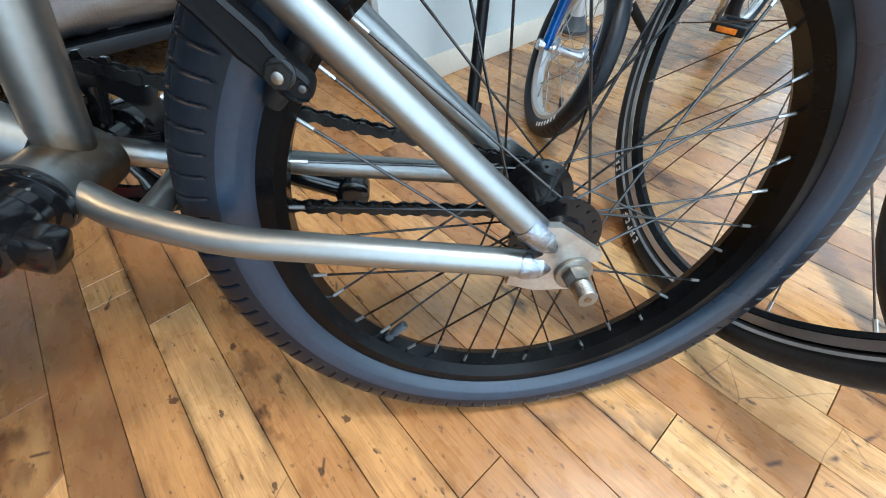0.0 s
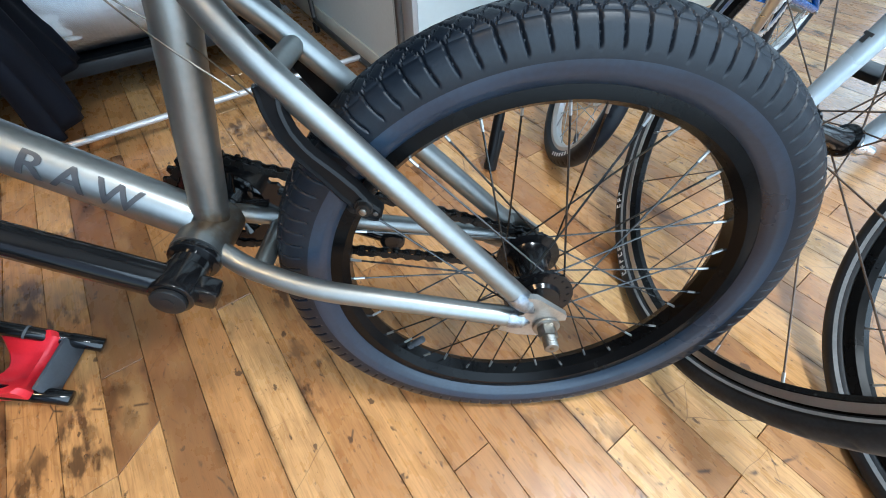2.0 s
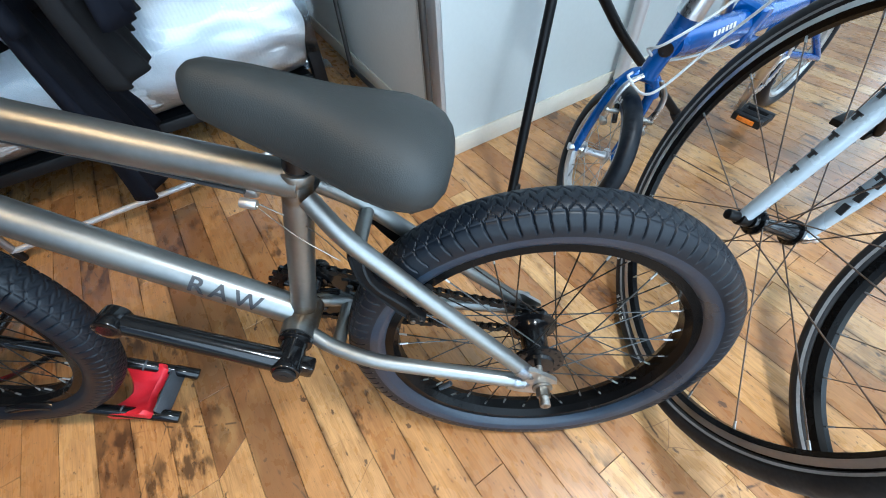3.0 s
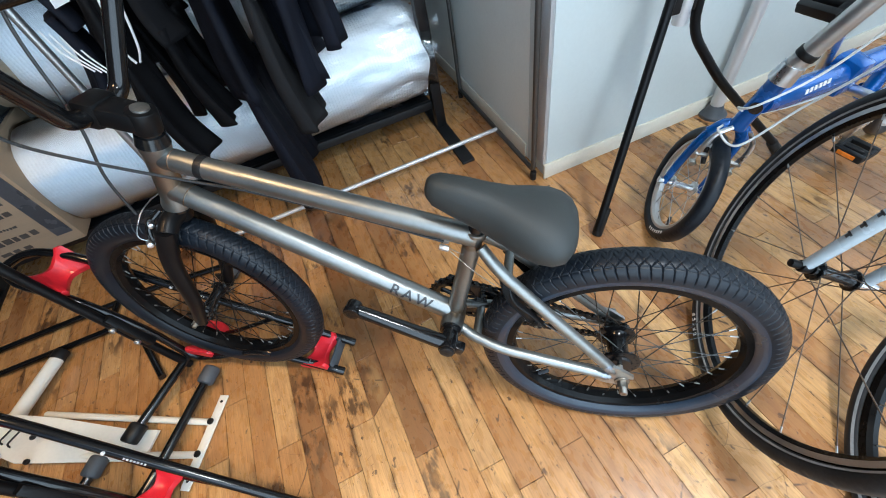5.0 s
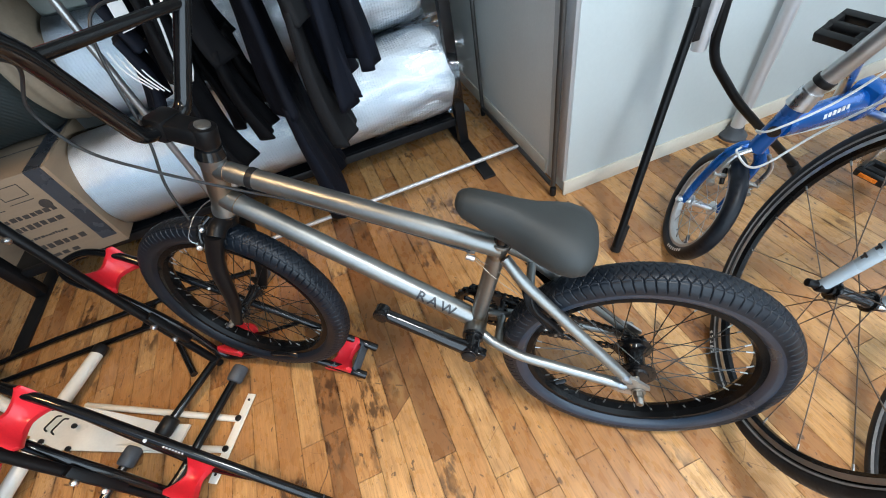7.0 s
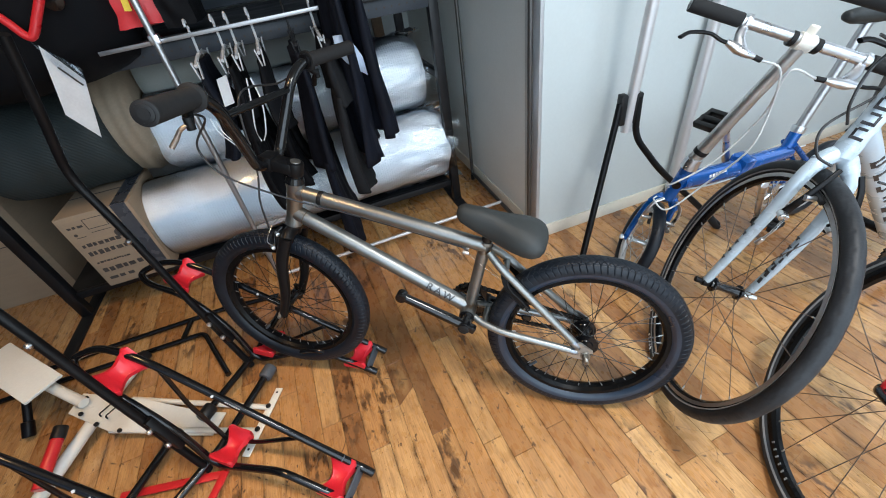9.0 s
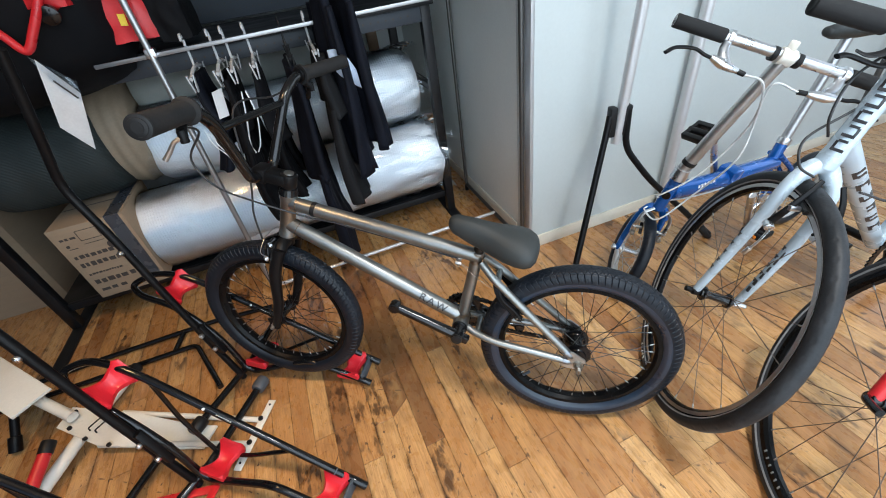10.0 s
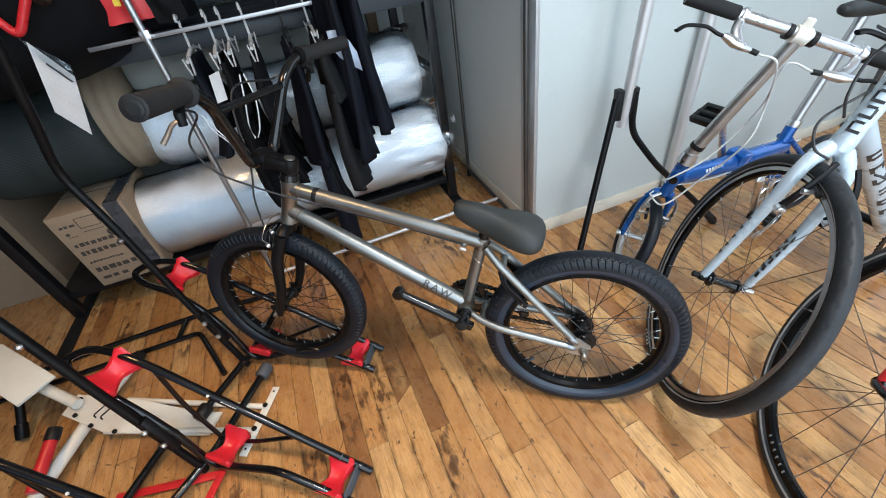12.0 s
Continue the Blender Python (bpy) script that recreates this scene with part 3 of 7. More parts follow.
def ceiling_light(a, b):
    lamp = thing("ceiling_light", "unseen square white ceiling light with a frosted diffuser", "ceiling light", RM @ pose(a, b, HIGH), "ceiling lights")
    bm = bmesh.new()
    box(bm, (0, 0, -0.03), (0.64, 0.64, 0.056), 0.006)
    part("frame", bm, WHITEPAINT, lamp)
    bm = bmesh.new()
    box(bm, (0, 0, -0.064), (0.57, 0.57, 0.012), 0.004)
    part("diffuser", bm, PAPER, lamp)


# housings for both lamps, out of view; the white lamp's is added with it
for lamp_a, lamp_b, *rest in CEILING_LAMPS:
    ceiling_light(lamp_a, lamp_b)

# ---- wooden floor: strips laid across, ends staggered ----
bm = bmesh.new()
box(bm, ((A_MIN + A_MAX) / 2, (B_MIN + B_MAX) / 2, -0.02), (A_MAX - A_MIN, B_MAX - B_MIN, 0.02))
floor = tagged(part("floor", bm, GROOVE, m=RM), "worn varnished hardwood strip floor with dark stains", "floor", kind="structure")
SKEW = math.radians(LAID - 37.0)  # the strips run a little off the walls

# ends of strips that stand out, and the tone of strips: (from, to, tone) along the strip
KNOWN_ENDS = {0: (-0.153,), -2: (-0.237,), 3: (-0.264,), -4: (0.225,), -5: (-0.0765,), -6: (0.388,), -7: (0.475, 0.529), -8: (0.079,), -9: (0.231, 0.369), -10: (0.210,)}
SLANTED = {(-9, 0.231): 0.021}  # an end cut on the slant
KNOWN_TONES = {-10: ((-1.0, 0.2, "light"), (0.2, 0.6, "stained")), -9: ((-0.4, 0.22, "light"), (0.22, 1.2, "dark")), -8: ((-0.5, 0.07, "stained"), (0.07, 0.9, "dark")), -7: ((-0.3, 0.9, "mixed"),),
               -6: ((-0.4, 0.38, "light"), (0.38, 0.9, "red")), -5: ((-0.6, -0.08, "light"), (-0.08, 0.5, "red")), -4: ((-0.4, 0.9, "light"),), -3: ((-0.5, 0.5, "red"),), -2: ((-0.23, 0.5, "red"),),
               -1: ((-0.6, 0.3, "stained"),), 0: ((-0.9, 0.3, "light"),), 2: ((-0.9, 0.0, "light"),), -11: ((0.0, 0.7, "stained"),), -12: ((-0.2, 0.9, "dark"),)}


def strip_ends(row, rng):
    ends = [B_MIN - 1.6 + rng.uniform(-0.5, 0.0)]
    while ends[-1] < B_MAX + 1.6:
        ends.append(ends[-1] + rng.choice((0.3, 0.45, 0.45, 0.6, 0.6, 0.75, 0.9)) + rng.uniform(-0.05, 0.05))
    want = KNOWN_ENDS.get(row, ())
    return sorted([e for e in ends if all(abs(e - w) > 0.34 for w in want)] + list(want))


def clipped(corners):
    """The part of a strip that lies inside the room, its corners in the room's axes."""
    c, s = math.cos(SKEW), math.sin(SKEW)
    poly = [(x * c - y * s, x * s + y * c) for x, y in corners]
    for axis, limit, sign in ((0, A_MIN, 1), (0, A_MAX, -1), (1, B_MIN, 1), (1, B_MAX, -1)):
        cut = []
        for p, q in zip(poly, poly[1:] + poly[:1]):
            dp, dq = (p[axis] - limit) * sign, (q[axis] - limit) * sign
            if dp >= 0:
                cut.append(p)
            if dp * dq < 0:
                f = dp / (dp - dq)
                cut.append((p[0] + (q[0] - p[0]) * f, p[1] + (q[1] - p[1]) * f))
        poly = cut
        if len(poly) < 3:
            return []
    return poly


def strip_mesh(bm, a0, a1, b0, b1, lift=0.0, slant0=0.0, slant1=0.0):
    g, e, c = 0.0004, 0.0005, 0.0004
    lo = clipped([(a0 + g, b0 + e - slant0), (a1 - g, b0 + e + slant0), (a1 - g, b1 - e + slant1), (a0 + g, b1 - e - slant1)])
    if not lo:
        return
    mid = [sum(p[k] for p in lo) / len(lo) for k in (0, 1)]
    hi = [(x + math.copysign(min(c, abs(mid[0] - x)), mid[0] - x), y + math.copysign(min(c, abs(mid[1] - y)), mid[1] - y)) for x, y in lo]
    vb = [bm.verts.new((x, y, -0.0095)) for x, y in lo]
    vm = [bm.verts.new((x, y, lift - 0.0005)) for x, y in lo]
    vt = [bm.verts.new((x, y, lift)) for x, y in hi]
    n = len(lo)
    for r, s in ((vb, vm), (vm, vt)):
        for k in range(n):
            bm.faces.new((r[k], r[(k + 1) % n], s[(k + 1) % n], s[k]))
    bm.faces.new(vt)


def lay_floor():
    rng = random.Random(5)
    near, rest = [], []
    for row in range(math.floor((A_MIN - 0.3 - SEAM) / PITCH), math.ceil((A_MAX + 0.3 - SEAM) / PITCH)):
        a0, a1 = SEAM + (row - 1) * PITCH, SEAM + row * PITCH
        ends = strip_ends(row, rng)
        for b0, b1 in zip(ends, ends[1:]):
            lift = rng.uniform(-0.0004, 0.0)
            if not clipped([(a0, b0), (a1, b0), (a1, b1), (a0, b1)]):
                continue
            piece = (a0, a1, b0, b1, lift, SLANTED.get((row, b0), 0.0), SLANTED.get((row, b1), 0.0))
            tone = [k for lo, hi, k in KNOWN_TONES.get(row, ()) if lo <= (b0 + b1) / 2 <= hi] + ["mixed"]
            far = math.hypot((a0 + a1) / 2 + 0.15, ((b0 + b1) / 2 - 0.25) * 0.8)
            (near if far < 1.35 and -1.25 < a0 < 1.1 else rest).append((far, tone[0], piece))
    near.sort()
    rest += near[290:]
    for _, tone, p in near[:290]:
        bm = bmesh.new()
        strip_mesh(bm, *p)
        part("plank", bm, PLANK_TONES[tone], floor, sharp=25)
    bm = bmesh.new()
    for _, _, p in rest:
        strip_mesh(bm, *p)
    tagged(part("plank_field", bm, PLANKS, floor, sharp=25), kind="stuff")


# ---- wheels, for every bicycle ----
def tread_depth(kind, turns, ang, turn):
    """How deep the rubber is cut, at angles round the wheel and turns (degrees from the crown) across it."""
    u = np.abs(turn)
    s = ang * turns / (2 * math.pi) + np.where(turn > 0, 0.5, 0.0)

    def line(phase, width):
        return np.clip(1.6 - 1.6 * np.abs((phase + 0.5) % 1.0 - 0.5) / (width / 2), 0, 1)

    if kind == "blocks":
        crown = np.maximum(line(s + u / 42, 0.105), line(s - u / 42 + 0.04, 0.105)) * (u < 42)
        shoulder = line(s + 0.22 * ((u - 42) / 45) ** 2, 0.15) * (u >= 42) * (u < 88)
        ring = np.clip(1.5 - np.abs(u - 42) / 1.6, 0, 1) * 0.45
        lip = np.clip(1.5 - np.abs(u - 118) / 2.0, 0, 1) * -0.25
        return 0.0021 * (np.maximum(np.maximum(crown, shoulder), ring) + lip)
    if kind == "slits":
        return 0.0018 * line(0.8 * s - 0.2 * u / 62, 0.16) * (u > 28) * (u < 62)
    return 0.0 * s


def tyre_mesh(R, half, kind, steps, square):
    """A tyre about the y axis: a rounded section, its tread cut in."""
    n = 80 if kind == "blocks" else 34
    sec = np.linspace(-0.86 * math.pi, 0.86 * math.pi, n + 1)
    c, q = np.cos(sec), np.sin(sec)
    rc = R - half * 0.98
    dr, dy = half * 0.98 * np.sign(c) * np.abs(c) ** square, half * np.sign(q) * np.abs(q) ** square
    ang = np.arange(steps) * 2 * math.pi / steps
    cut = tread_depth(kind, round(2 * math.pi * R / 0.0158), ang[:, None], np.degrees(sec)[None, :])
    keep = 1 - cut / np.hypot(dr, dy)[None, :]
    rr, yy = rc + dr * keep, dy * keep
    pts = np.stack((rr * np.cos(ang)[:, None], yy, rr * np.sin(ang)[:, None]), axis=-1).reshape(-1, 3)
    i, k = np.meshgrid(np.arange(steps), np.arange(n), indexing="ij")
    j = (i + 1) % steps
    w = n + 1
    quads = np.stack((i * w + k, j * w + k, j * w + k + 1, i * w + k + 1), axis=-1).reshape(-1, 4)
    me = bpy.data.meshes.new("tyre")
    me.from_pydata(pts.tolist(), [], quads.tolist())
    return me


def make_wheel(name, parent, m, R, half, seat, rim_in, rim_half, hub, spokes, tyre_mat, rim_mat, spoke_mat, kind="blocks", steps=1600, nipple=0.0014, spoke_r=0.00095,
               cross=2.5, label="", hub_mat=None, side_mat=None, valve=-137.5):
    """A wheel about its own y axis: rim, tyre, hub, each spoke with its nipple, valve."""
    bm = bmesh.new()
    prof = [(rim_in, -rim_half * 0.45), (rim_in, rim_half * 0.45), (rim_in + 0.006, rim_half), (seat - 0.004, rim_half), (seat + 0.003, rim_half * 0.98), (seat + 0.004, rim_half * 0.78),
            (seat - 0.006, rim_half * 0.7), (seat - 0.006, -rim_half * 0.7), (seat + 0.004, -rim_half * 0.78), (seat + 0.003, -rim_half * 0.98), (seat - 0.004, -rim_half), (rim_in + 0.006, -rim_half)]
    spun(bm, prof, 120)
    bmesh.ops.recalc_face_normals(bm, faces=bm.faces)
    wheel = part(name, bm, rim_mat, parent, label, m, sharp=30)
    me = tyre_mesh(R, half, kind, steps, 0.84 if kind == "blocks" else 0.95)
    bm = bmesh.new()
    bm.from_mesh(me)
    bpy.data.meshes.remove(me)
    if side_mat:
        across = 80 if kind == "blocks" else 34
        for i, f in enumerate(bm.faces):
            turn = abs(((i % across) + 0.5) / across - 0.5) * 2 * 0.86 * 180
            f.material_index = 1 if turn > (98 if kind == "blocks" else 80) else 0
    part("tyre", bm, [tyre_mat, side_mat] if side_mat else tyre_mat, wheel, "", sharp=50)
    hub_r, hub_y, core_r, axle_y = hub
    bm = bmesh.new()
    prof = [(0.004, -hub_y - 0.008), (core_r * 0.9, -hub_y - 0.007), (core_r, -hub_y - 0.003), (hub_r, -hub_y - 0.002), (hub_r, -hub_y + 0.002), (core_r * 1.15, -hub_y + 0.004), (core_r * 0.85, -hub_y * 0.5),
            (core_r * 0.85, hub_y * 0.5), (core_r * 1.15, hub_y - 0.004), (hub_r, hub_y - 0.002), (hub_r, hub_y + 0.002), (core_r, hub_y + 0.003), (core_r * 0.9, hub_y + 0.007), (0.004, hub_y + 0.008)]
    spun(bm, prof, 40, closed=False)
    for i in range(spokes):
        y = hub_y if i % 2 else -hub_y
        a = 2 * math.pi * (i + 0.5) / spokes
        p = Vector((math.cos(a) * hub_r * 0.86, y, math.sin(a) * hub_r * 0.86))
        rod(bm, p - Vector((0, 0.0032, 0)), p + Vector((0, 0.0032, 0)), 0.0017, 6)
    bmesh.ops.recalc_face_normals(bm, faces=bm.faces)
    part("hub", bm, hub_mat or GLOSSBLACK, wheel, sharp=35)
    bm = bmesh.new()
    rod(bm, (0, -axle_y, 0), (0, axle_y, 0), 0.0048, 12, soft=0.001)
    part("axle", bm, ZINC, wheel)
    first = {}
    for i in range(spokes):
        a = 2 * math.pi * i / spokes
        y = -1 if i % 2 else 1
        way = 1 if (i // 2) % 2 else -1
        key = (y, way)
        rot = pose(0, 0, 0, 0, -math.degrees(a), 0)
        if key not in first:
            bm = bmesh.new()
            d = way * cross * 2 * math.pi / spokes * 2
            p = Vector((math.cos(d) * hub_r * 0.86, y * hub_y, math.sin(d) * hub_r * 0.86))
            q = Vector((rim_in + 0.002, y * 0.0025, 0))
            rod(bm, p, q, spoke_r, 6)
            e = q + (p - q).normalized() * 0.013
            rod(bm, q, e, nipple, 6, mat_index=1)
            first[key] = part("spoke", bm, [spoke_mat, NIPPLE], wheel, m=rot)
        else:
            again(first[key], wheel, rot)
    bm = bmesh.new()
    a = radians(valve)
    p, q = Vector((math.cos(a), 0, math.sin(a))) * rim_in, Vector((math.cos(a), 0, math.sin(a))) * (rim_in - 0.025)
    rod(bm, p, q, 0.0030, 8)
    rod(bm, p, p + (q - p) * 0.2, 0.0042, 6)
    rod(bm, p + (q - p) * 0.35, q, 0.0044, 10, soft=0.0014)
    part("valve", bm, CAPGREY, wheel, "grey plastic valve cap")
    return wheel


# ---- the raw steel bicycle: x towards its tail, y to its right, standing on its rear tyre ----
BMX = pose(0.0063, -0.0125, 0, 0, 0, 4.55) @ pose(0, 0, 0, -7.4, 0, 0)
REAR, BB, SEATTOP = Vector((0, 0, 0.2525)), Vector((-0.300, 0, 0.3265)), Vector((-0.246, 0, 0.529))
HEADTOP, HEADLOW, FRONT = Vector((-0.711, 0, 0.697)), Vector((-0.753, 0, 0.581)), Vector((-0.858, 0, 0.305))


def clamp_ring(bm, centre, axis, r, h, n=20):
    d = Vector(axis).normalized() * h / 2
    c = Vector(centre)
    rod(bm, c - d, c + d, r, n, soft=0.0012)
    return bm


def chain_links(bm, path, y):
    """Links along a closed path in x and z: two plates and a roller each."""
    pts = [Vector((x, y, z)) for x, z in path]
    total, seg = 0.0, []
    for p, q in zip(pts, pts[1:] + pts[:1]):
        seg.append((total, p, q))
        total += (q - p).length
    n = round(total / 0.0127)

    def at(s):
        s %= total
        for s0, p, q in reversed(seg):
            if s >= s0:
                return p + (q - p).normalized() * (s - s0)

    for i in range(n):
        p, q = at(total * i / n), at(total * (i + 1) / n)
        w = 0.0042 if i % 2 else 0.0028
        d = (q - p).normalized()
        up = Vector((0, 1, 0)).cross(d)
        for s in (-1, 1):
            y0, y1 = y + s * w - 0.0006, y + s * w + 0.0006
            out = [(-0.0035, 0.0), (-0.0018, 0.0042), (0.0022, 0.0042), (0.0063, 0.0028), (0.0105, 0.0042), (0.0145, 0.0042), (0.0162, 0.0), (0.0145, -0.0042), (0.0105, -0.0042), (0.0063, -0.0028), (0.0022, -0.0042), (-0.0018, -0.0042)]
            ra = [bm.verts.new(Vector(((p + d * u + up * w2).x, y0, (p + d * u + up * w2).z))) for u, w2 in out]
            rb = [bm.verts.new(Vector(((p + d * u + up * w2).x, y1, (p + d * u + up * w2).z))) for u, w2 in out]
            bm.faces.new(ra)
            bm.faces.new(rb[::-1])
            for k in range(12):
                bm.faces.new((ra[k], rb[k], rb[(k + 1) % 12], ra[(k + 1) % 12]))
        rod(bm, p - Vector((0, 0.0046, 0)), p + Vector((0, 0.0046, 0)), 0.0036, 8)
    bmesh.ops.recalc_face_normals(bm, faces=bm.faces)


def toothed(bm, centre, r, teeth, thick, holes, hole_r, ring):
    """A sprocket in x and z: teeth, a rim, arms between round windows, a boss."""
    n = teeth * 4
    outer = []
    for i in range(n):
        k = i % 4
        rr = r + (0.0045 if k == 1 else 0.0035 if k == 2 else -0.0022)
        a = 2 * math.pi * i / n
        outer.append((math.cos(a) * rr, math.sin(a) * rr))
    inner = [(math.cos(2 * math.pi * i / n) * ring, math.sin(2 * math.pi * i / n) * ring) for i in range(n)]
    rows = [[bm.verts.new((centre[0] + x, centre[1] + y, centre[2] + z)) for x, z in line] for line, y in ((outer, -thick / 2), (outer, thick / 2), (inner, thick / 2), (inner, -thick / 2))]
    for a, b in zip(rows, rows[1:] + rows[:1]):
        for i in range(n):
            bm.faces.new((a[i], a[(i + 1) % n], b[(i + 1) % n], b[i]))
    for i in range(holes):
        a = 2 * math.pi * i / holes
        d = Vector((math.cos(a), 0, math.sin(a)))
        c = Vector(centre)
        tube(bm, [c + d * hole_r * 0.6, c + d * ring * 0.8, c + d * ring * 1.04], [0.0062, 0.0055, 0.0080], 8, squash=0.4)
    rod(bm, Vector(centre) - Vector((0, thick * 1.3, 0)), Vector(centre) + Vector((0, thick * 1.3, 0)), hole_r, 20)
    bmesh.ops.recalc_face_normals(bm, faces=bm.faces)


def on_tube(bm, a, b, r, turn):
    """Wraps flat letters (x along, y round) on a tube from a to b, about its middle."""
    a, b = Vector(a), Vector(b)
    x = (b - a).normalized()
    side = Vector((0, -1, 0))
    up = side.cross(x).normalized()
    mid = (a + b) / 2
    for v in bm.verts:
        t = v.co.y / r + turn
        v.co = mid + x * v.co.x + (side * math.cos(t) + up * math.sin(t)) * (r + v.co.z)


def build_bmx():
    bike = thing("bmx_bicycle", "raw brushed steel BMX bicycle with black parts in a floor rack", "bicycle", BMX)
    # frame tubes
    def stick(name, pts, r, material=FRAMESTEEL, n=24, label=""):
        bm = bmesh.new()
        tube(bm, pts, r, n)
        return part(name, bm, material, bike, label)

    tt_a, tt_b = Vector((-0.716, 0, 0.672)), Vector((-0.243, 0, 0.527))
    dt_a, dt_b = Vector((-0.735, 0, 0.612)), BB + Vector((-0.01, 0, 0.012))
    stick("top_tube", [tt_a, tt_b], 0.0175)
    stick("down_tube", [dt_a, dt_b], 0.0192)
    stick("seat_tube", [BB, SEATTOP + Vector((0.003, 0, 0.012))], 0.0150)
    stick("head_tube", [HEADLOW, HEADLOW.lerp(HEADTOP, 0.08), HEADLOW.lerp(HEADTOP, 0.16), HEADLOW.lerp(HEADTOP, 0.84), HEADLOW.lerp(HEADTOP, 0.92), HEADTOP], [0.0225, 0.0225, 0.0195, 0.0195, 0.022, 0.022])
    stick("bottom_bracket_shell", [BB + Vector((0, -0.036, 0)), BB + Vector((0, 0.018, 0))], 0.0212, FRAMESTEEL, 32)
    # weld beads
    def bead(c, axis, r):
        bm = bmesh.new()
        d = Vector(axis).normalized()
        u = d.orthogonal().normalized()
        w = d.cross(u)
        pts = [Vector(c) + (u * math.cos(t) + w * math.sin(t)) * r for t in [2 * math.pi * k / 40 for k in range(41)]]
        tube(bm, pts, 0.0011, 8)
        return part("weld_bead", bm, WELD, bike)

    for c, ax, r in ((tt_a + (tt_b - tt_a) * 0.045, tt_b - tt_a, 0.0172), (dt_a + (dt_b - dt_a) * 0.05, dt_b - dt_a, 0.0188)):
        bead(c, ax, r)
    for y, name in ((-1, "left"), (1, "right")):
        stick("seat_stay", bent([(-0.236, y * 0.014, 0.517), (-0.205, y * 0.032, 0.482), (-0.021, y * 0.0575, 0.279)], 0.03), 0.0098)
        stick("chain_stay", bent([(-0.302, y * 0.020, 0.3300), (-0.284, y * 0.027, 0.3225), (-0.264, y * 0.036, 0.312), (-0.210, y * 0.050, 0.2965), (-0.022, y * 0.0585, 0.2580)], 0.035), 0.0093)
        bm = bmesh.new()
        prism(bm, [(-0.044, 0.248), (-0.040, 0.262), (-0.022, 0.270), (-0.026, 0.292), (-0.012, 0.290), (0.017, 0.266), (0.017, 0.259), (0.004, 0.2595), (0.004, 0.2455), (0.012, 0.243), (0.004, 0.236), (-0.025, 0.2395)], 0.006, Matrix.Translation((0, y * 0.0605, 0)))
        part("dropout", bm, ZINC, bike, "plated steel dropout plate")
        for p, q, r in (((-0.036, y * 0.0583, 0.2609), (-0.014, y * 0.0605, 0.2560), 0.0098), ((-0.033, y * 0.0565, 0.2915), (-0.012, y * 0.060, 0.2690), 0.0102)):
            bm = bmesh.new()
            p, q = Vector(p), Vector(q)
            tube(bm, [p.lerp(q, k / 6) for k in range(7)], [r * s for s in (0.95, 1.02, 0.98, 0.90, 0.76, 0.55, 0.25)], 16)
            for v in bm.verts:
                v.co.z += 0.0009 * noise.noise(v.co * 260)
            part("crimped_end", bm, WELDBLUE, bike, "blue-grey heat-tinted weld at the crimped tube end")
        bm = bmesh.new()
        rod(bm, (0, y * 0.0635, 0.2525), (0, y * 0.0665, 0.2525), 0.0125, 20, soft=0.0006)
        rod(bm, (0, y * 0.0665, 0.2525), (0, y * 0.077, 0.2525), 0.0088, 6)
        nut = part("axle_nut", bm, NUT, bike, "worn steel hexagon axle nut")
        bm = bmesh.new()
        tube(bm, [(0, y * (0.0765 + 0.0008 * k), 0.2525) for k in range(16)], [0.0060 if k % 2 else 0.0066 for k in range(16)], 16)
        part("axle_thread", bm, NUT, nut)
        bm = bmesh.new()
        rod(bm, (0, y * 0.0882, 0.2525), (0, y * 0.0890, 0.2525), 0.0022, 12)
        part("axle_bore", bm, WELD, nut, "dark bore in the axle end")
    stick("stay_bridge", [(-0.196, -0.035, 0.470), (-0.196, 0.035, 0.470)], 0.0075)
    stick("stay_bridge", [(-0.2545, -0.038, 0.305), (-0.2545, 0.038, 0.305)], 0.0085)
    bm = bmesh.new()
    clamp_ring(bm, SEATTOP + Vector((0.001, 0, 0.006)), SEATTOP - BB, 0.0164, 0.012)
    part("seat_collar", bm, FRAMESTEEL, bike)
    stick("seat_post", [SEATTOP, SEATTOP + Vector((0.016, 0, 0.058))], 0.0127, GLOSSBLACK)
    # lettering on the down tube
    bm = lettering("RAW", 0.027, 0.0002, 0.0005, 1.36)
    for k in range(-9, 10):
        bmesh.ops.bisect_plane(bm, geom=bm.verts[:] + bm.edges[:] + bm.faces[:], plane_co=(0, k * 0.0018, 0), plane_no=(0, 1, 0))
    for v in bm.verts:
        v.co.x = v.co.x * 1.12 - 0.004
        v.co.z += 0.0005
    on_tube(bm, dt_a.lerp(dt_b, 0.755), dt_a.lerp(dt_b, 0.955), 0.0193, 0.48)
    part("lettering", bm, BADGE, bike, "dark printed letters on the steel tube", sharp=0)
    # saddle
    bm = bmesh.new()
    secs = []
    for s, half, top, low in ((-0.005, 0.008, -0.008, -0.024), (0.0, 0.016, -0.002, -0.032), (0.011, 0.0215, 0.003, -0.041), (0.045, 0.0255, 0.006, -0.052), (0.080, 0.0305, 0.006, -0.060), (0.110, 0.042, 0.005, -0.064),
                              (0.138, 0.057, 0.006, -0.064), (0.165, 0.067, 0.007, -0.062), (0.186, 0.068, 0.004, -0.058), (0.201, 0.061, -0.002, -0.050), (0.209, 0.046, -0.009, -0.041), (0.212, 0.022, -0.015, -0.030)):
        ring = []
        for k in range(24):
            a = 2 * math.pi * k / 24
            c, q = math.cos(a), math.sin(a)
            x = math.copysign(abs(c) ** 0.75, c) * half
            z = (top + low) / 2 + math.copysign(abs(q) ** 0.8, q) * (top - low) / 2 - 0.10 * x * x / max(half, 0.01)
            ring.append((s, x, z))
        secs.append(ring)
    loft(bm, secs)
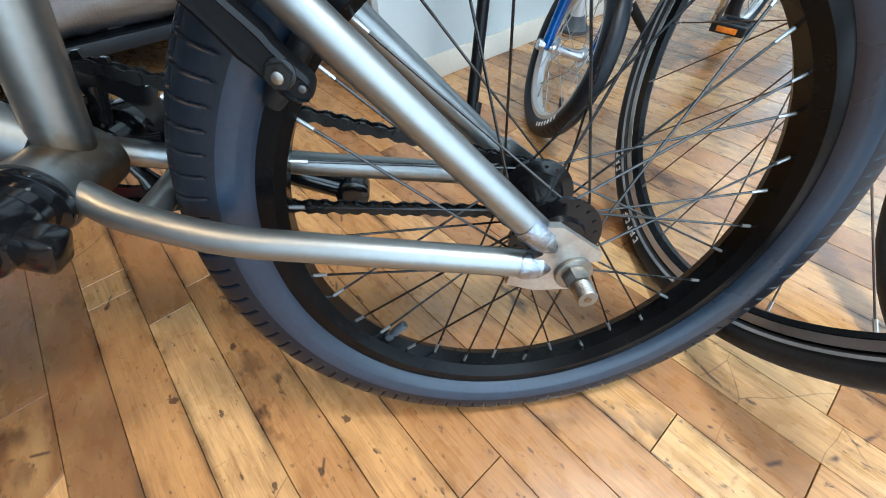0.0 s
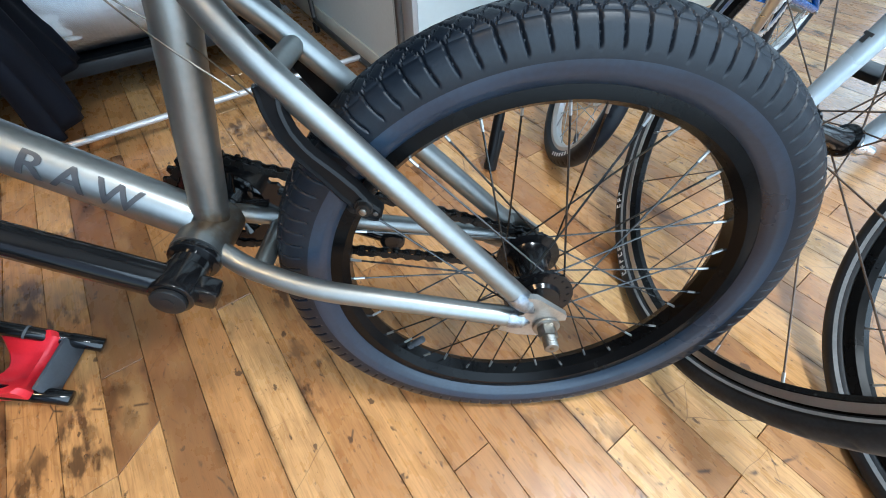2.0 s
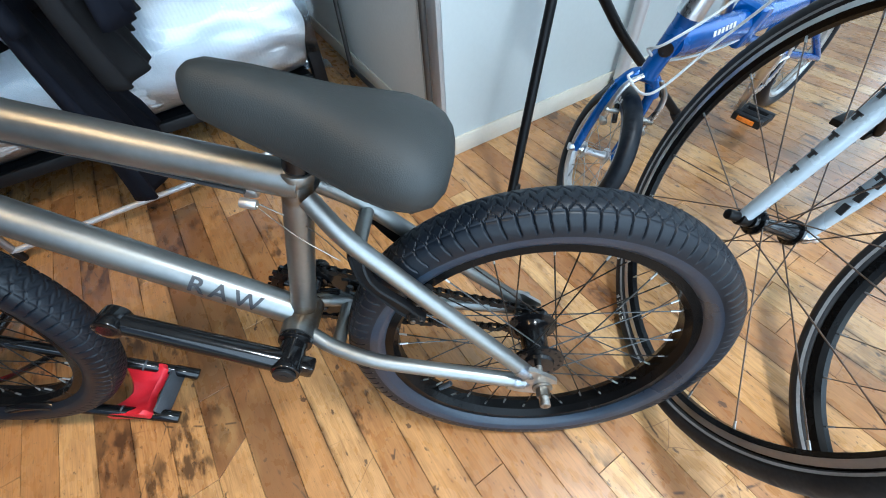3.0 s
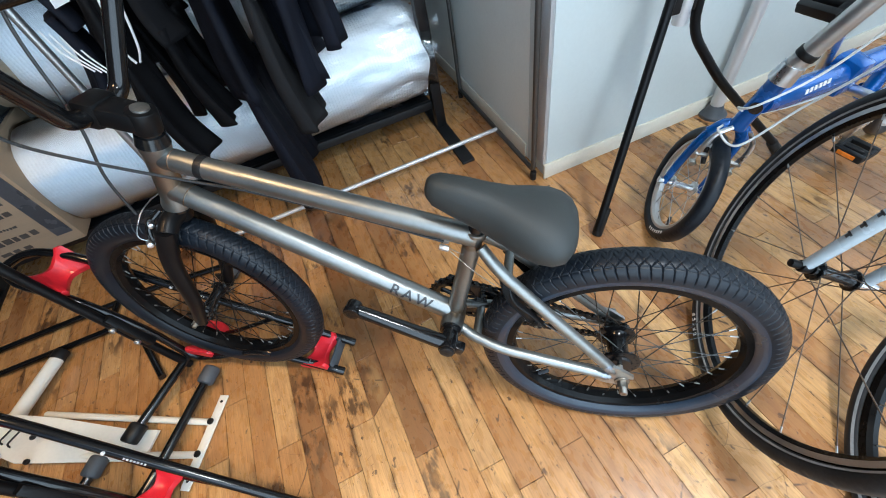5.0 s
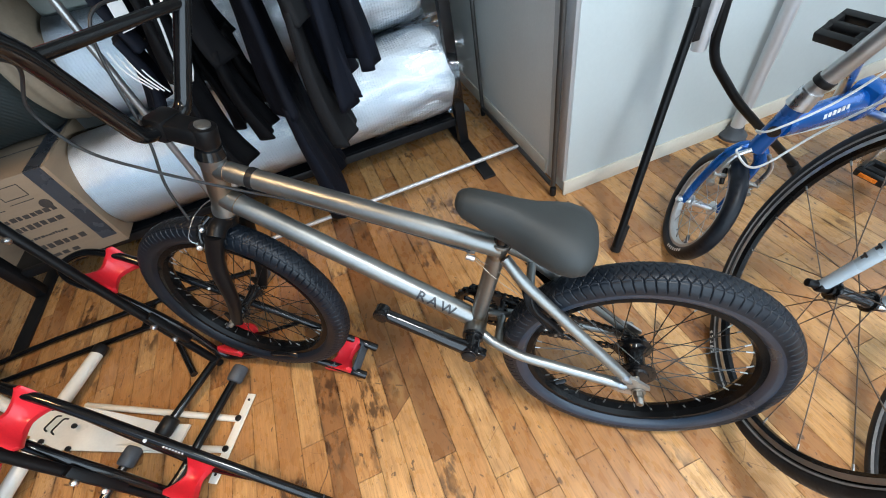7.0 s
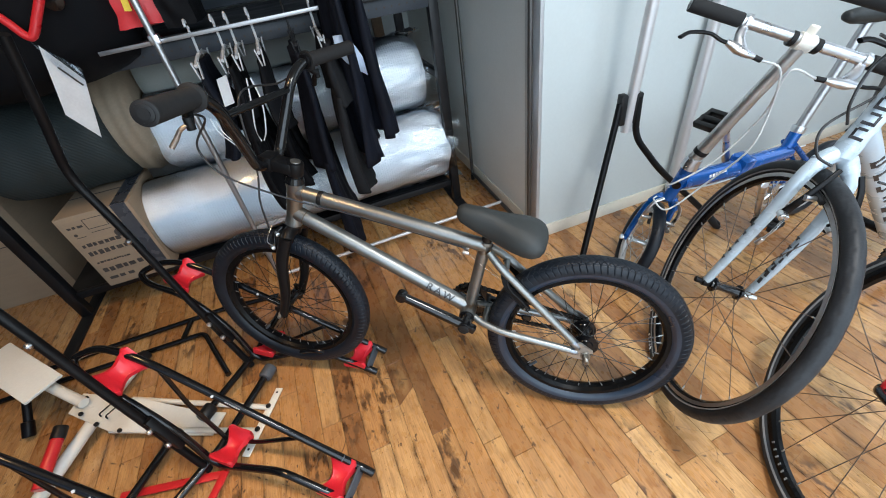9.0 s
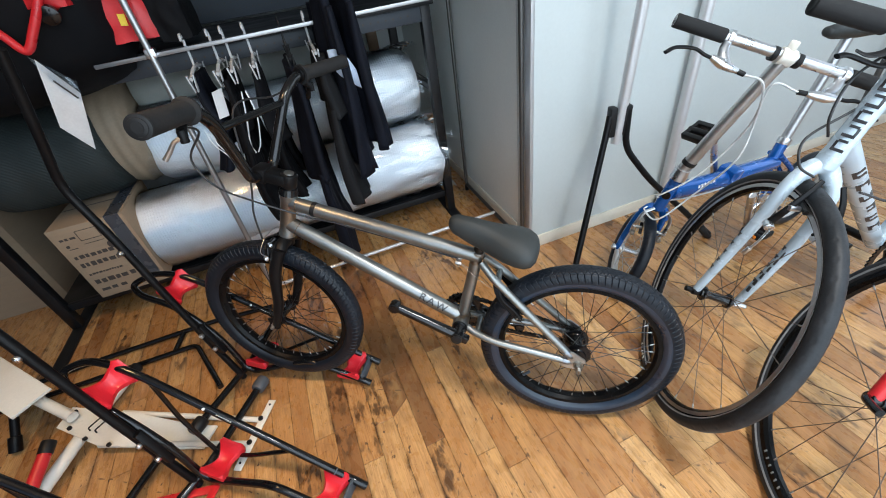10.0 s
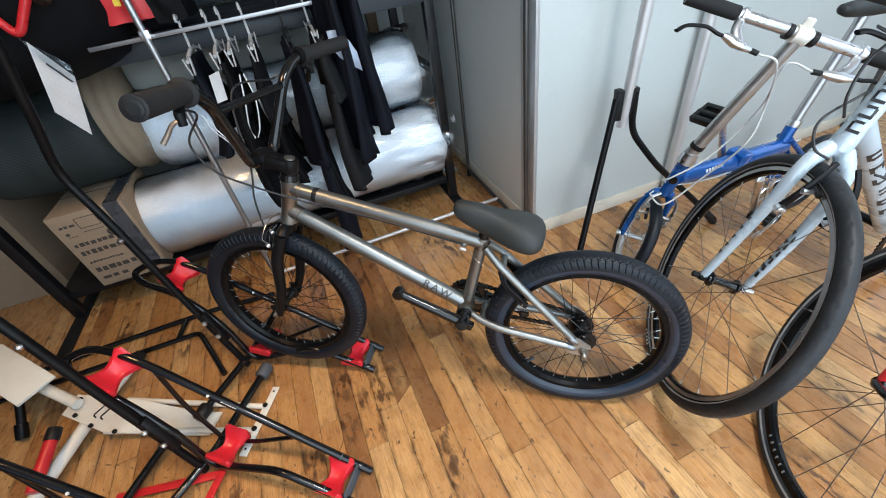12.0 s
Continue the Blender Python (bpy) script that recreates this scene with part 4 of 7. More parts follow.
    bmesh.ops.recalc_face_normals(bm, faces=bm.faces)
    part("saddle", bm, VINYL, bike, "padded grey-black vinyl saddle", pose(-0.297, 0, 0.637, 0, 17.5, 0), sharp=60)
    # crank, sprocket, chain
    def crank(y, tip):
        bm = bmesh.new()
        c, e = BB + Vector((0, y, 0)), Vector((tip[0], y, tip[1]))
        d = (e - c).normalized()
        tube(bm, [c, c + d * 0.02, e - d * 0.02, e], [0.0135, 0.0135, 0.0115, 0.0115], 20, squash=1.0)
        rod(bm, c - Vector((0, 0.0145, 0)), c + Vector((0, 0.0145, 0)), 0.0165, 24, soft=0.002)
        box(bm, c - d * 0.020, (0.020, 0.018, 0.022), 0.004, Matrix.Rotation(math.atan2(-d.z, d.x), 4, "Y"))
        rod(bm, e - Vector((0, 0.012, 0)), e + Vector((0, 0.012, 0)), 0.0145, 20, soft=0.002)
        rod(bm, e - Vector((0, 0.0126, 0)), e - Vector((0, 0.0122, 0)), 0.0085, 16)
        o = part("crank_arm", bm, GLOSSBLACK, bike)
        bm = bmesh.new()
        s = -1 if y < 0 else 1
        rod(bm, c + Vector((0, s * 0.0146, 0)), c + Vector((0, s * 0.019, 0)), 0.0128, 20, soft=0.001)
        rod(bm, c + Vector((0, s * 0.019, 0)), c + Vector((0, s * 0.0195, 0)), 0.0055, 6)
        part("crank_bolt", bm, PLASTIC, o)
        return o

    crank(-0.068, (-0.457, 0.410))
    crank(0.070, (-0.150, 0.252))
    bm = bmesh.new()
    rod(bm, BB + Vector((0, -0.0362, 0)), BB + Vector((0, -0.043, 0)), 0.0203, 28, soft=0.0015)
    rod(bm, BB + Vector((0, -0.043, 0)), BB + Vector((0, -0.060, 0)), 0.0155, 20)
    part("bearing_cup", bm, GLOSSBLACK, bike)
    bm = bmesh.new()
    rod(bm, BB + Vector((0, 0.0182, 0)), BB + Vector((0, 0.024, 0)), 0.017, 28, soft=0.0015)
    rod(bm, BB + Vector((0, 0.024, 0)), BB + Vector((0, 0.060, 0)), 0.011, 20)
    part("bearing_cup", bm, GLOSSBLACK, bike)
    bm = bmesh.new()
    toothed(bm, (BB.x, 0.039, BB.z), 0.0535, 25, 0.004, 5, 0.012, 0.036)
    part("sprocket", bm, GLOSSBLACK, bike)
    bm = bmesh.new()
    toothed(bm, (0, 0.039, REAR.z), 0.0235, 11, 0.004, 0, 0.016, 0.017)
    part("driver_cog", bm, CHAINSTEEL, bike)
    R, r, dv = 0.0495, 0.0225, Vector((REAR.x - BB.x, 0, REAR.z - BB.z))
    tilt = math.atan2(dv.z, dv.x)
    lean = math.acos((R - r) / dv.length)
    path = []
    a0, a1 = tilt + lean, tilt - lean + 2 * math.pi
    for k in range(19):
        a = a0 + (a1 - a0) * k / 18
        path.append((BB.x + R * math.cos(a), BB.z + R * math.sin(a)))
    for k in range(11):
        a = tilt - lean + 2 * lean * k / 10
        path.append((REAR.x + r * math.cos(a), REAR.z + r * math.sin(a)))
    bm = bmesh.new()
    chain_links(bm, path, 0.039)
    part("chain", bm, CHAINSTEEL, bike, sharp=30)
    make_wheel("rear_wheel", bike, Matrix.Translation(REAR), 0.2525, 0.0275, 0.202, 0.186, 0.017, (0.034, 0.0275, 0.0215, 0.06), 36, RUBBER, RIMBLACK, SPOKE, hub_mat=HUBBLACK, side_mat=SIDEWALL)
    # fork, front wheel, bars: turned a little about the head tube
    steer = Matrix.Translation(HEADLOW) @ Matrix.Rotation(radians(STEER), 4, (HEADTOP - HEADLOW).normalized()) @ Matrix.Translation(-HEADLOW)

    def fpart(name, bm, material, label="", sharp=38, parent=None):
        return part(name, bm, material, parent or bike, label, steer if parent is None else None, sharp)

    ax = (HEADTOP - HEADLOW).normalized()
    crown = HEADLOW - ax * 0.016
    bm = bmesh.new()
    tube(bm, bent([crown + Vector((0, -0.047, -0.012)), crown + Vector((0, -0.030, 0.0)), crown + Vector((0, 0.030, 0.0)), crown + Vector((0, 0.047, -0.012))], 0.02), 0.0165, 18)
    rod(bm, HEADLOW - ax * 0.004, crown - ax * 0.012, 0.0185, 24)
    fpart("fork_crown", bm, SATINBLACK)
    for y in (-1, 1):
        bm = bmesh.new()
        a = crown + Vector((0, y * 0.046, -0.004))
        b = Vector((FRONT.x, y * 0.056, FRONT.z))
        pts = curve([a, a.lerp(b, 0.3) + Vector((-0.004, y * 0.006, 0)), a.lerp(b, 0.7) + Vector((0.010, y * 0.004, 0)), b + Vector((0.004, 0, -0.004))], 8)
        tube(bm, pts, [0.0168 - 0.0055 * (i / (len(pts) - 1)) ** 1.4 for i in range(len(pts))], 18)
        fpart("fork_leg", bm, SATINBLACK, "satin black tapered fork leg")
        bm = bmesh.new()
        prism(bm, [(-0.016, 0.022), (0.014, 0.022), (0.013, -0.014), (0.004, -0.018), (-0.012, -0.016)], 0.006, Matrix.Translation((FRONT.x, y * 0.055, FRONT.z)))
        fpart("fork_dropout", bm, SATINBLACK)
        bm = bmesh.new()
        rod(bm, FRONT + Vector((0, y * 0.058, 0)), FRONT + Vector((0, y * 0.066, 0)), 0.0085, 6)
        rod(bm, FRONT + Vector((0, y * 0.066, 0)), FRONT + Vector((0, y * 0.075, 0)), 0.0046, 12)
        fpart("front_axle_nut", bm, ZINC)
    make_wheel("front_wheel", bike, steer @ Matrix.Translation(FRONT), 0.2515, 0.0265, 0.202, 0.186, 0.017, (0.020, 0.032, 0.013, 0.055), 36, RUBBER, RIMBLACK, BLACKSPOKE, "blocks", 1200, side_mat=None)
    bm = bmesh.new()
    rod(bm, HEADTOP, HEADTOP + ax * 0.016, 0.0235, 28, r2=0.020)
    rod(bm, HEADTOP + ax * 0.016, HEADTOP + ax * 0.022, 0.0175, 24)
    fpart("headset", bm, GLOSSBLACK)
    bm = bmesh.new()
    rod(bm, HEADLOW - ax * 0.004, HEADLOW + ax * 0.0, 0.0232, 28)
    fpart("lower_headset", bm, GLOSSBLACK)
    # stem
    s0 = HEADTOP + ax * 0.038
    clampc = Vector((-0.762, 0, 0.752))
    bm = bmesh.new()
    rod(bm, s0 - ax * 0.018, s0 + ax * 0.016, 0.020, 20, soft=0.003)
    d = clampc - s0
    box(bm, s0.lerp(clampc, 0.5), (d.length, 0.044, 0.030), 0.007, Matrix.Rotation(math.atan2(-d.z, d.x), 4, "Y"))
    box(bm, clampc, (0.036, 0.050, 0.040), 0.008, Matrix.Rotation(math.atan2(-d.z, d.x), 4, "Y"))
    stem = fpart("stem", bm, SATINBLACK)
    for y in (-0.017, 0.017):
        for z in (-0.012, 0.012):
            bm = bmesh.new()
            rod(bm, clampc + Vector((-0.019, y, z)), clampc + Vector((-0.022, y, z)), 0.0045, 8)
            part("stem_bolt", bm, ZINC, stem)
    bm = bmesh.new()
    rod(bm, s0 + ax * 0.016, s0 + ax * 0.019, 0.012, 20)
    part("steerer_cap", bm, ZINC, stem)
    # handlebar
    half = [(-0.762, 0.0, 0.752), (-0.762, 0.045, 0.752), (-0.728, 0.135, 0.905), (-0.716, 0.185, 0.940), (-0.652, 0.354, 0.950)]
    line = [(x, -y, z) for x, y, z in half[:0:-1]] + [(x, y, z) for x, y, z in half]
    bm = bmesh.new()
    tube(bm, bent(line, 0.055, 8), 0.0126, 18)
    bar = fpart("handlebar", bm, GLOSSBLACK)
    bm = bmesh.new()
    a, b = Vector(half[1]), Vector(half[2])
    c = a.lerp(b, 0.90)
    tube(bm, [(c.x, -c.y, c.z), (c.x, c.y, c.z)], 0.0082, 16)
    part("crossbar", bm, GLOSSBLACK, bar)
    for y in (-1, 1):
        a, b = Vector((half[3][0], y * half[3][1], half[3][2])), Vector((half[4][0], y * half[4][1], half[4][2]))
        d = (b - a).normalized()
        g0, g1 = b - d * 0.160, b + d * 0.002
        bm = bmesh.new()
        pts, rad = [], []
        for k in range(47):
            pts.append(g0.lerp(g1, k / 46))
            rad.append(0.0180 if k % 2 else 0.0174)
        rad[0] = rad[1] = rad[2] = 0.0245
        tube(bm, pts, rad, 20)
        g = part("grip", bm, GRIP, bar, "dark ribbed foam grip")
        bm = bmesh.new()
        rod(bm, g1, g1 + d * 0.004, 0.0184, 24, soft=0.0015)
        rod(bm, g1 + d * 0.004, g1 + d * 0.006, 0.0135, 24, soft=0.001)
        rod(bm, g1 + d * 0.006, g1 + d * 0.007, 0.008, 16)
        part("end_cap", bm, PLASTIC, g)
    # brake lever by the left grip, its mate by the right
    for y in (-1, 1):
        c = Vector((-0.709, y * 0.203, 0.9415))
        pivot = Vector((-0.706, y * 0.238, 0.906))
        bm = bmesh.new()
        clamp_ring(bm, c, (0.06 * 1, y * 0.187, 0.01), 0.0175, 0.016)
        tube(bm, curve([c + Vector((-0.004, 0, -0.010)), c.lerp(pivot, 0.5) + Vector((-0.008, 0, 0)), pivot], 5), [0.010, 0.0085, 0.0085], 12)
        rod(bm, pivot + Vector((0, 0, 0.011)), pivot - Vector((0, 0, 0.011)), 0.0075, 14, soft=0.001)
        lev = part("brake_lever", bm, SATINBLACK, bar)
        bm = bmesh.new()
        blade = curve([pivot, pivot + Vector((-0.014, y * 0.009, -0.007)), pivot + Vector((-0.023, y * 0.018, -0.021)), pivot + Vector((-0.031, y * 0.026, -0.032))], 6)
        tube(bm, blade, [0.0058, 0.0066, 0.0072, 0.0078], 12, squash=0.6)
        part("lever_blade", bm, ZINC if y < 0 else SATINBLACK, lev, "worn metal lever blade" if y < 0 else "")
    # cables
    def cable(pts, r=0.0024, material=CABLE, name="brake_cable"):
        bm = bmesh.new()
        tube(bm, curve(pts, 10), r, 8)
        return part(name, bm, material, bike)

    cable([(-0.720, -0.215, 0.915), (-0.798, -0.104, 0.879), (-0.854, -0.097, 0.821), (-0.834, -0.086, 0.755), (-0.769, -0.061, 0.704), (-0.660, -0.020, 0.640), (-0.600, -0.014, 0.6235), (-0.560, -0.010, 0.6085)])
    cable([(-0.560, -0.010, 0.6085), (-0.42, -0.008, 0.5650), (-0.292, -0.012, 0.5255)], 0.0022)
    cable([(-0.735, 0.205, 0.925), (-0.800, 0.180, 0.900), (-0.800, 0.02, 0.90), (-0.790, -0.02, 0.74), (-0.802, -0.035, 0.66), (-0.806, -0.035, 0.585)])
    bm = bmesh.new()
    clamp_ring(bm, tt_a.lerp(tt_b, 0.135), tt_b - tt_a, 0.0185, 0.012)
    part("cable_strap", bm, PLASTIC, bike)
    # cable hanger and bare wires to the rear brake
    bm = bmesh.new()
    box(bm, (-0.293, 0, 0.5215), (0.014, 0.012, 0.016), 0.002)
    rod(bm, (-0.300, -0.014, 0.516), (-0.285, -0.014, 0.512), 0.005, 10, soft=0.001)
    rod(bm, (-0.290, 0, 0.53), (-0.290, 0, 0.545), 0.003, 8)
    part("cable_stop", bm, GREYALU, bike)
    cable([(-0.288, -0.014, 0.513), (-0.250, -0.032, 0.488), (-0.213, -0.040, 0.462)], 0.0006, NUT, "brake_wire")
    cable([(-0.288, -0.010, 0.512), (-0.245, -0.012, 0.480), (-0.205, -0.038, 0.458)], 0.0006, NUT, "brake_wire")
    # rear brake arms, on the stays
    for y in (-1, 1):
        bm = bmesh.new()
        mid = curve([(-0.198, 0, 0.466), (-0.195, 0, 0.450), (-0.184, 0, 0.428), (-0.168, 0, 0.408), (-0.150, 0, 0.383), (-0.140, 0, 0.3705)], 6)
        n = len(mid)
        rims = []
        for i, p in enumerate(mid):
            t = i / (n - 1)
            d = (mid[min(i + 1, n - 1)] - mid[max(i - 1, 0)]).normalized()
            side = Vector((d.z, 0, -d.x))
            w = 0.0105 - 0.0035 * math.sin(math.pi * min(1, t * 1.35)) if t < 0.72 else 0.0088
            if t > 0.9:
                w *= math.sqrt(max(0.05, 1 - ((t - 0.9) / 0.1) ** 2))
            out = y * (0.0445 + 0.003 * math.sin(math.pi * t) - 0.010 * max(0, 0.3 - t) / 0.3)
            ring = [p + side * w * u + Vector((0, out + y * e, 0)) for u, e in ((-1, -0.004), (-0.8, 0.003), (-0.55, 0.0045), (-0.4, 0.002), (0.5, 0.002), (0.65, 0.0045), (0.85, 0.003), (1, -0.004))]
            rims.append(ring)
        loft(bm, rims)
        bmesh.ops.recalc_face_normals(bm, faces=bm.faces)
        br = part("rear_brake_arm", bm, SATINBLACK, bike, "broad black cast brake arm")
        bm = bmesh.new()
        rod(bm, (-0.150, y * 0.040, 0.383), (-0.150, y * 0.0505, 0.383), 0.0072, 20, soft=0.0008)
        rod(bm, (-0.150, y * 0.0505, 0.383), (-0.150, y * 0.0545, 0.383), 0.0058, 6)
        part("brake_nut", bm, CHAINSTEEL, br, "dark plated hexagon nut")
        bm = bmesh.new()
        rod(bm, (-0.150, y * 0.0545, 0.383), (-0.150, y * 0.0565, 0.383), 0.0030, 14, soft=0.0008)
        part("brake_bolt", bm, NUT, br)
        bm = bmesh.new()
        rod(bm, (-0.1425, y * 0.046, 0.3755), (-0.1425, y * 0.0490, 0.3755), 0.0021, 10, soft=0.0006)
        part("set_screw", bm, DARKCHROME, br)
        bm = bmesh.new()
        d = Vector((-0.146, 0, 0.378 - 0.2525)).normalized()
        t = Vector((d.z, 0, -d.x))
        c0 = Vector((d.x * 0.197, y * 0.0225, 0.2525 + d.z * 0.197))
        tube(bm, [c0 - t * 0.026, c0 - t * 0.02, c0 + t * 0.02, c0 + t * 0.026], [0.005, 0.0065, 0.0065, 0.005], 10)
        part("brake_pad", bm, PLASTIC, br)
    # front brake, before the crown
    for y in (-1, 1):
        bm = bmesh.new()
        f = crown + Vector((-0.028, 0, -0.008))
        arm = curve([f + Vector((0, y * 0.012, 0.018)), f + Vector((-0.010, y * 0.038, 0.006)), f + Vector((-0.012, y * 0.048, -0.022)), f + Vector((-0.010, y * 0.040, -0.052)), f + Vector((-0.006, y * 0.030, -0.066))], 6)
        tube(bm, arm, 0.0062, 10, squash=0.7)
        br = fpart("front_brake_arm", bm, GLOSSBLACK)
        bm = bmesh.new()
        for q, r in (((-0.012, 0.050, -0.020), 0.0055), ((-0.010, 0.044, -0.052), 0.0055), ((0.004, 0.036, 0.012), 0.005)):
            c = f + Vector((q[0], y * q[1], q[2]))
            rod(bm, c - Vector((0.008, y * 0.002, 0)), c + Vector((0.004, y * 0.010, 0)), r, 10, soft=0.001)
        tube(bm, curve([f + Vector((-0.014, y * 0.05, -0.02)), f + Vector((-0.022, y * 0.056, 0.0)), f + Vector((-0.016, y * 0.03, 0.026)), f + Vector((-0.012, 0, 0.034))], 6), 0.0011, 6)
        tube(bm, curve([f + Vector((-0.012, y * 0.044, -0.05)), f + Vector((-0.02, y * 0.05, -0.075)), f + Vector((-0.014, y * 0.046, -0.1))], 6), 0.0009, 6)
        part("brake_hardware", bm, ALU, br)
    return bike


STEER = 2.0
build_bmx()

# ---- floor racks that hold a wheel, black tube with red saddles ----
def red_saddle(bm, m):
    """A moulded cradle: low in the middle, horned at both sides."""
    secs = []
    for k in range(13):
        u = -1 + k / 6
        w = abs(u)
        lo, hi = -0.010 + 0.010 * w ** 3, 0.004 + 0.034 * w ** 1.8 - (0.008 if w == 1 else 0)
        half = 0.024 + 0.022 * w ** 1.5 - (0.010 if w == 1 else 0)
        c = 0.005
        ring = [(-half + c, lo), (half - c, lo), (half, lo + c), (half * 0.92, hi - c), (half * 0.92 - c, hi), (0, hi - 0.007), (-half * 0.92 + c, hi), (-half * 0.92, hi - c), (-half, lo + c)]
        secs.append([Vector((x, 0.047 * u, z)) for x, z in ring])
    loft(bm, [[m @ p for p in s] for s in secs])
    bmesh.ops.recalc_face_normals(bm, faces=bm.faces)


def build_rack():
    """In its own axes: x towards the wheel's way in, y across, the upright's foot at the origin."""
    rack = thing("bicycle_floor_rack", "black tubular wheel rack with red plastic saddles on the floor", "bicycle rack", pose(-1.100, -0.137, 0, 0, 0, 5.4), "floor racks in a row")

    def rail(name, pts, r=0.0098, radius=0.04, material=GLOSSBLACK, label=""):
        bm = bmesh.new()
        tube(bm, bent(pts, radius, 6), r, 14)
        return part(name, bm, material, rack, label)

    # one long tube: up the sloping far side, round the loop, down the upright, over the low hump to its other end
    far_end, near_end = Vector((0.480, 0.118, 0.014)), Vector((0.474, 0.036, 0.012))
    rail("cradle_tube", [far_end, (-0.030, 0.108, 0.378), (-0.100, 0.104, 0.416), (-0.185, 0.100, 0.420), (-0.268, 0.070, 0.392), (-0.200, 0.034, 0.382), (-0.095, 0.030, 0.350), (-0.032, 0.030, 0.265), (0.004, 0.030, 0.175),
                         (0.022, 0.026, 0.060), (0.052, 0.026, 0.034), (0.287, 0.034, 0.114), near_end])
    for end, back in ((far_end, Vector((-0.0325, -0.0006, 0.0232))), (near_end, Vector((-0.035, 0, 0.019)))):
        bm = bmesh.new()
        rod(bm, end + back, end - back * 0.1, 0.0108, 14, soft=0.002)
        part("tube_plug", bm, GLOSSBLACK, rack)
        bm = bmesh.new()
        rod(bm, end + back * 2.2, end + back * 2.28, 0.0102, 14)
        part("seam_ring", bm, CAPGREY, rack)
    rail("upright", [(0.004, 0.011, 0.012), (-0.016, 0.011, 0.118), (-0.061, 0.011, 0.408), (-0.088, 0.011, 0.618), (-0.125, 0.011, 0.784), (-0.068, 0.011, 0.908), (0.002, 0.011, 1.080)], 0.0108, 0.05, SATINBLACK)
    rail("cross_foot", [(-0.022, -0.178, 0.036), (0.006, 0.060, 0.0305), (-0.012, 0.318, 0.0290)], 0.0112, 0.02)
    for c, d, material, label in (((-0.023, -0.188, 0.0365), (-0.004, -0.046, 0), PLASTIC, "black rubber foot"), ((-0.013, 0.327, 0.0285), (-0.003, 0.046, 0), CAPGREY, "grey rubber foot")):
        bm = bmesh.new()
        rod(bm, Vector(c) - Vector(d) * 0.6, Vector(c) + Vector(d) * 0.45, 0.0215, 20, soft=0.007)
        part("rubber_foot", bm, material, rack, label)
    # struts under the slope
    rail("strut", [(-0.020, 0.106, 0.360), (-0.030, 0.100, 0.200), (0.005, 0.095, 0.040)], 0.0062, 0.03)
    rail("strut", [(0.005, 0.092, 0.040), (0.120, 0.098, 0.052), (0.300, 0.112, 0.140)], 0.0062, 0.05)
    for p in ((-0.026, 0.002, 0.248), (-0.010, 0.002, 0.186), (-0.084, 0.002, 0.585)):
        bm = bmesh.new()
        rod(bm, Vector(p), Vector(p) + Vector((0.001, -0.008, 0.001)), 0.0078, 12, soft=0.001)
        rod(bm, Vector(p) + Vector((0.001, -0.008, 0.001)), Vector(p) + Vector((0.0012, -0.0095, 0.001)), 0.0038, 6)
        part("bolt", bm, ALU, rack)
    for p in ((0.006, 0.087, 0.030), (0.006, 0.047, 0.030)):
        bm = bmesh.new()
        rod(bm, Vector(p), Vector(p) + Vector((0.002, 0, 0.008)), 0.0062, 12, soft=0.001)
        part("bolt", bm, ALU, rack)
    bm = bmesh.new()
    box(bm, (-0.020, 0.014, 0.215), (0.030, 0.020, 0.130), 0.004, Matrix.Rotation(radians(-12), 4, "Y"))
    part("joining_plate", bm, SATINBLACK, rack)
    for m in (pose(0.4055, 0.074, 0.036, 0, 6, 0), pose(0.072, 0.068, 0.064, 0, 14, 0), pose(-0.088, 0.068, 0.388, 0, 50, 0)):
        bm = bmesh.new()
        red_saddle(bm, m)
        part("saddle_block", bm, RED, rack, "red moulded plastic saddle block", sharp=50)
    bm = bmesh.new()
    box(bm, (0.452, 0.075, 0.030), (0.006, 0.078, 0.040), 0.002)
    part("block_end", bm, CAPGREY, rack)
    bm = bmesh.new()
    a, b = Vector((0.480, 0.118, 0.014)), Vector((-0.030, 0.108, 0.378))
    for k in range(7):
        c = a.lerp(b, 0.62 + 0.010 * k)
        box(bm, c + Vector((0.004, -0.0058, 0.0066)), (0.0034, 0.0062, 0.0012), 0, along(a, b).to_3x3().to_4x4() @ pose(0, 0, 0, 40, 0, 0))
    part("maker_mark", bm, MARK, rack, "row of small white printed bars")
    bm = bmesh.new()
    c = a.lerp(b, 0.735)
    rod(bm, c + Vector((0.002, -0.006, 0.006)), c + Vector((0.003, -0.0085, 0.0085)), 0.0035, 10)
    part("tube_rivet", bm, MARK, rack)
    return rack


rack = build_rack()
for m in (pose(-0.989, -0.470, 0, 0, 0, 0), pose(-1.137, -0.735, 0, 0, 0, 2)):
    copy_thing(rack, m)
tf = thing("tube_frame", "bent black steel tube frame lying flat behind the rack", "tube frame", pose(-1.100, -0.137, 0, 0, 0, 5.4))
for run in ([(-0.062, -0.034, 0.012), (-0.290, 0.128, 0.012), (-0.700, -0.119, 0.012), (-1.150, -0.393, 0.012)], [(-0.080, 0.350, 0.012), (-0.300, 0.250, 0.012), (-0.700, 0.000, 0.012), (-1.150, -0.315, 0.012)],
            [(-0.360, 0.085, 0.012), (-0.400, 0.188, 0.012)]):
    bm = bmesh.new()
    tube(bm, bent(run, 0.03, 6), 0.0098, 14)
    part("tube", bm, GLOSSBLACK, tf)


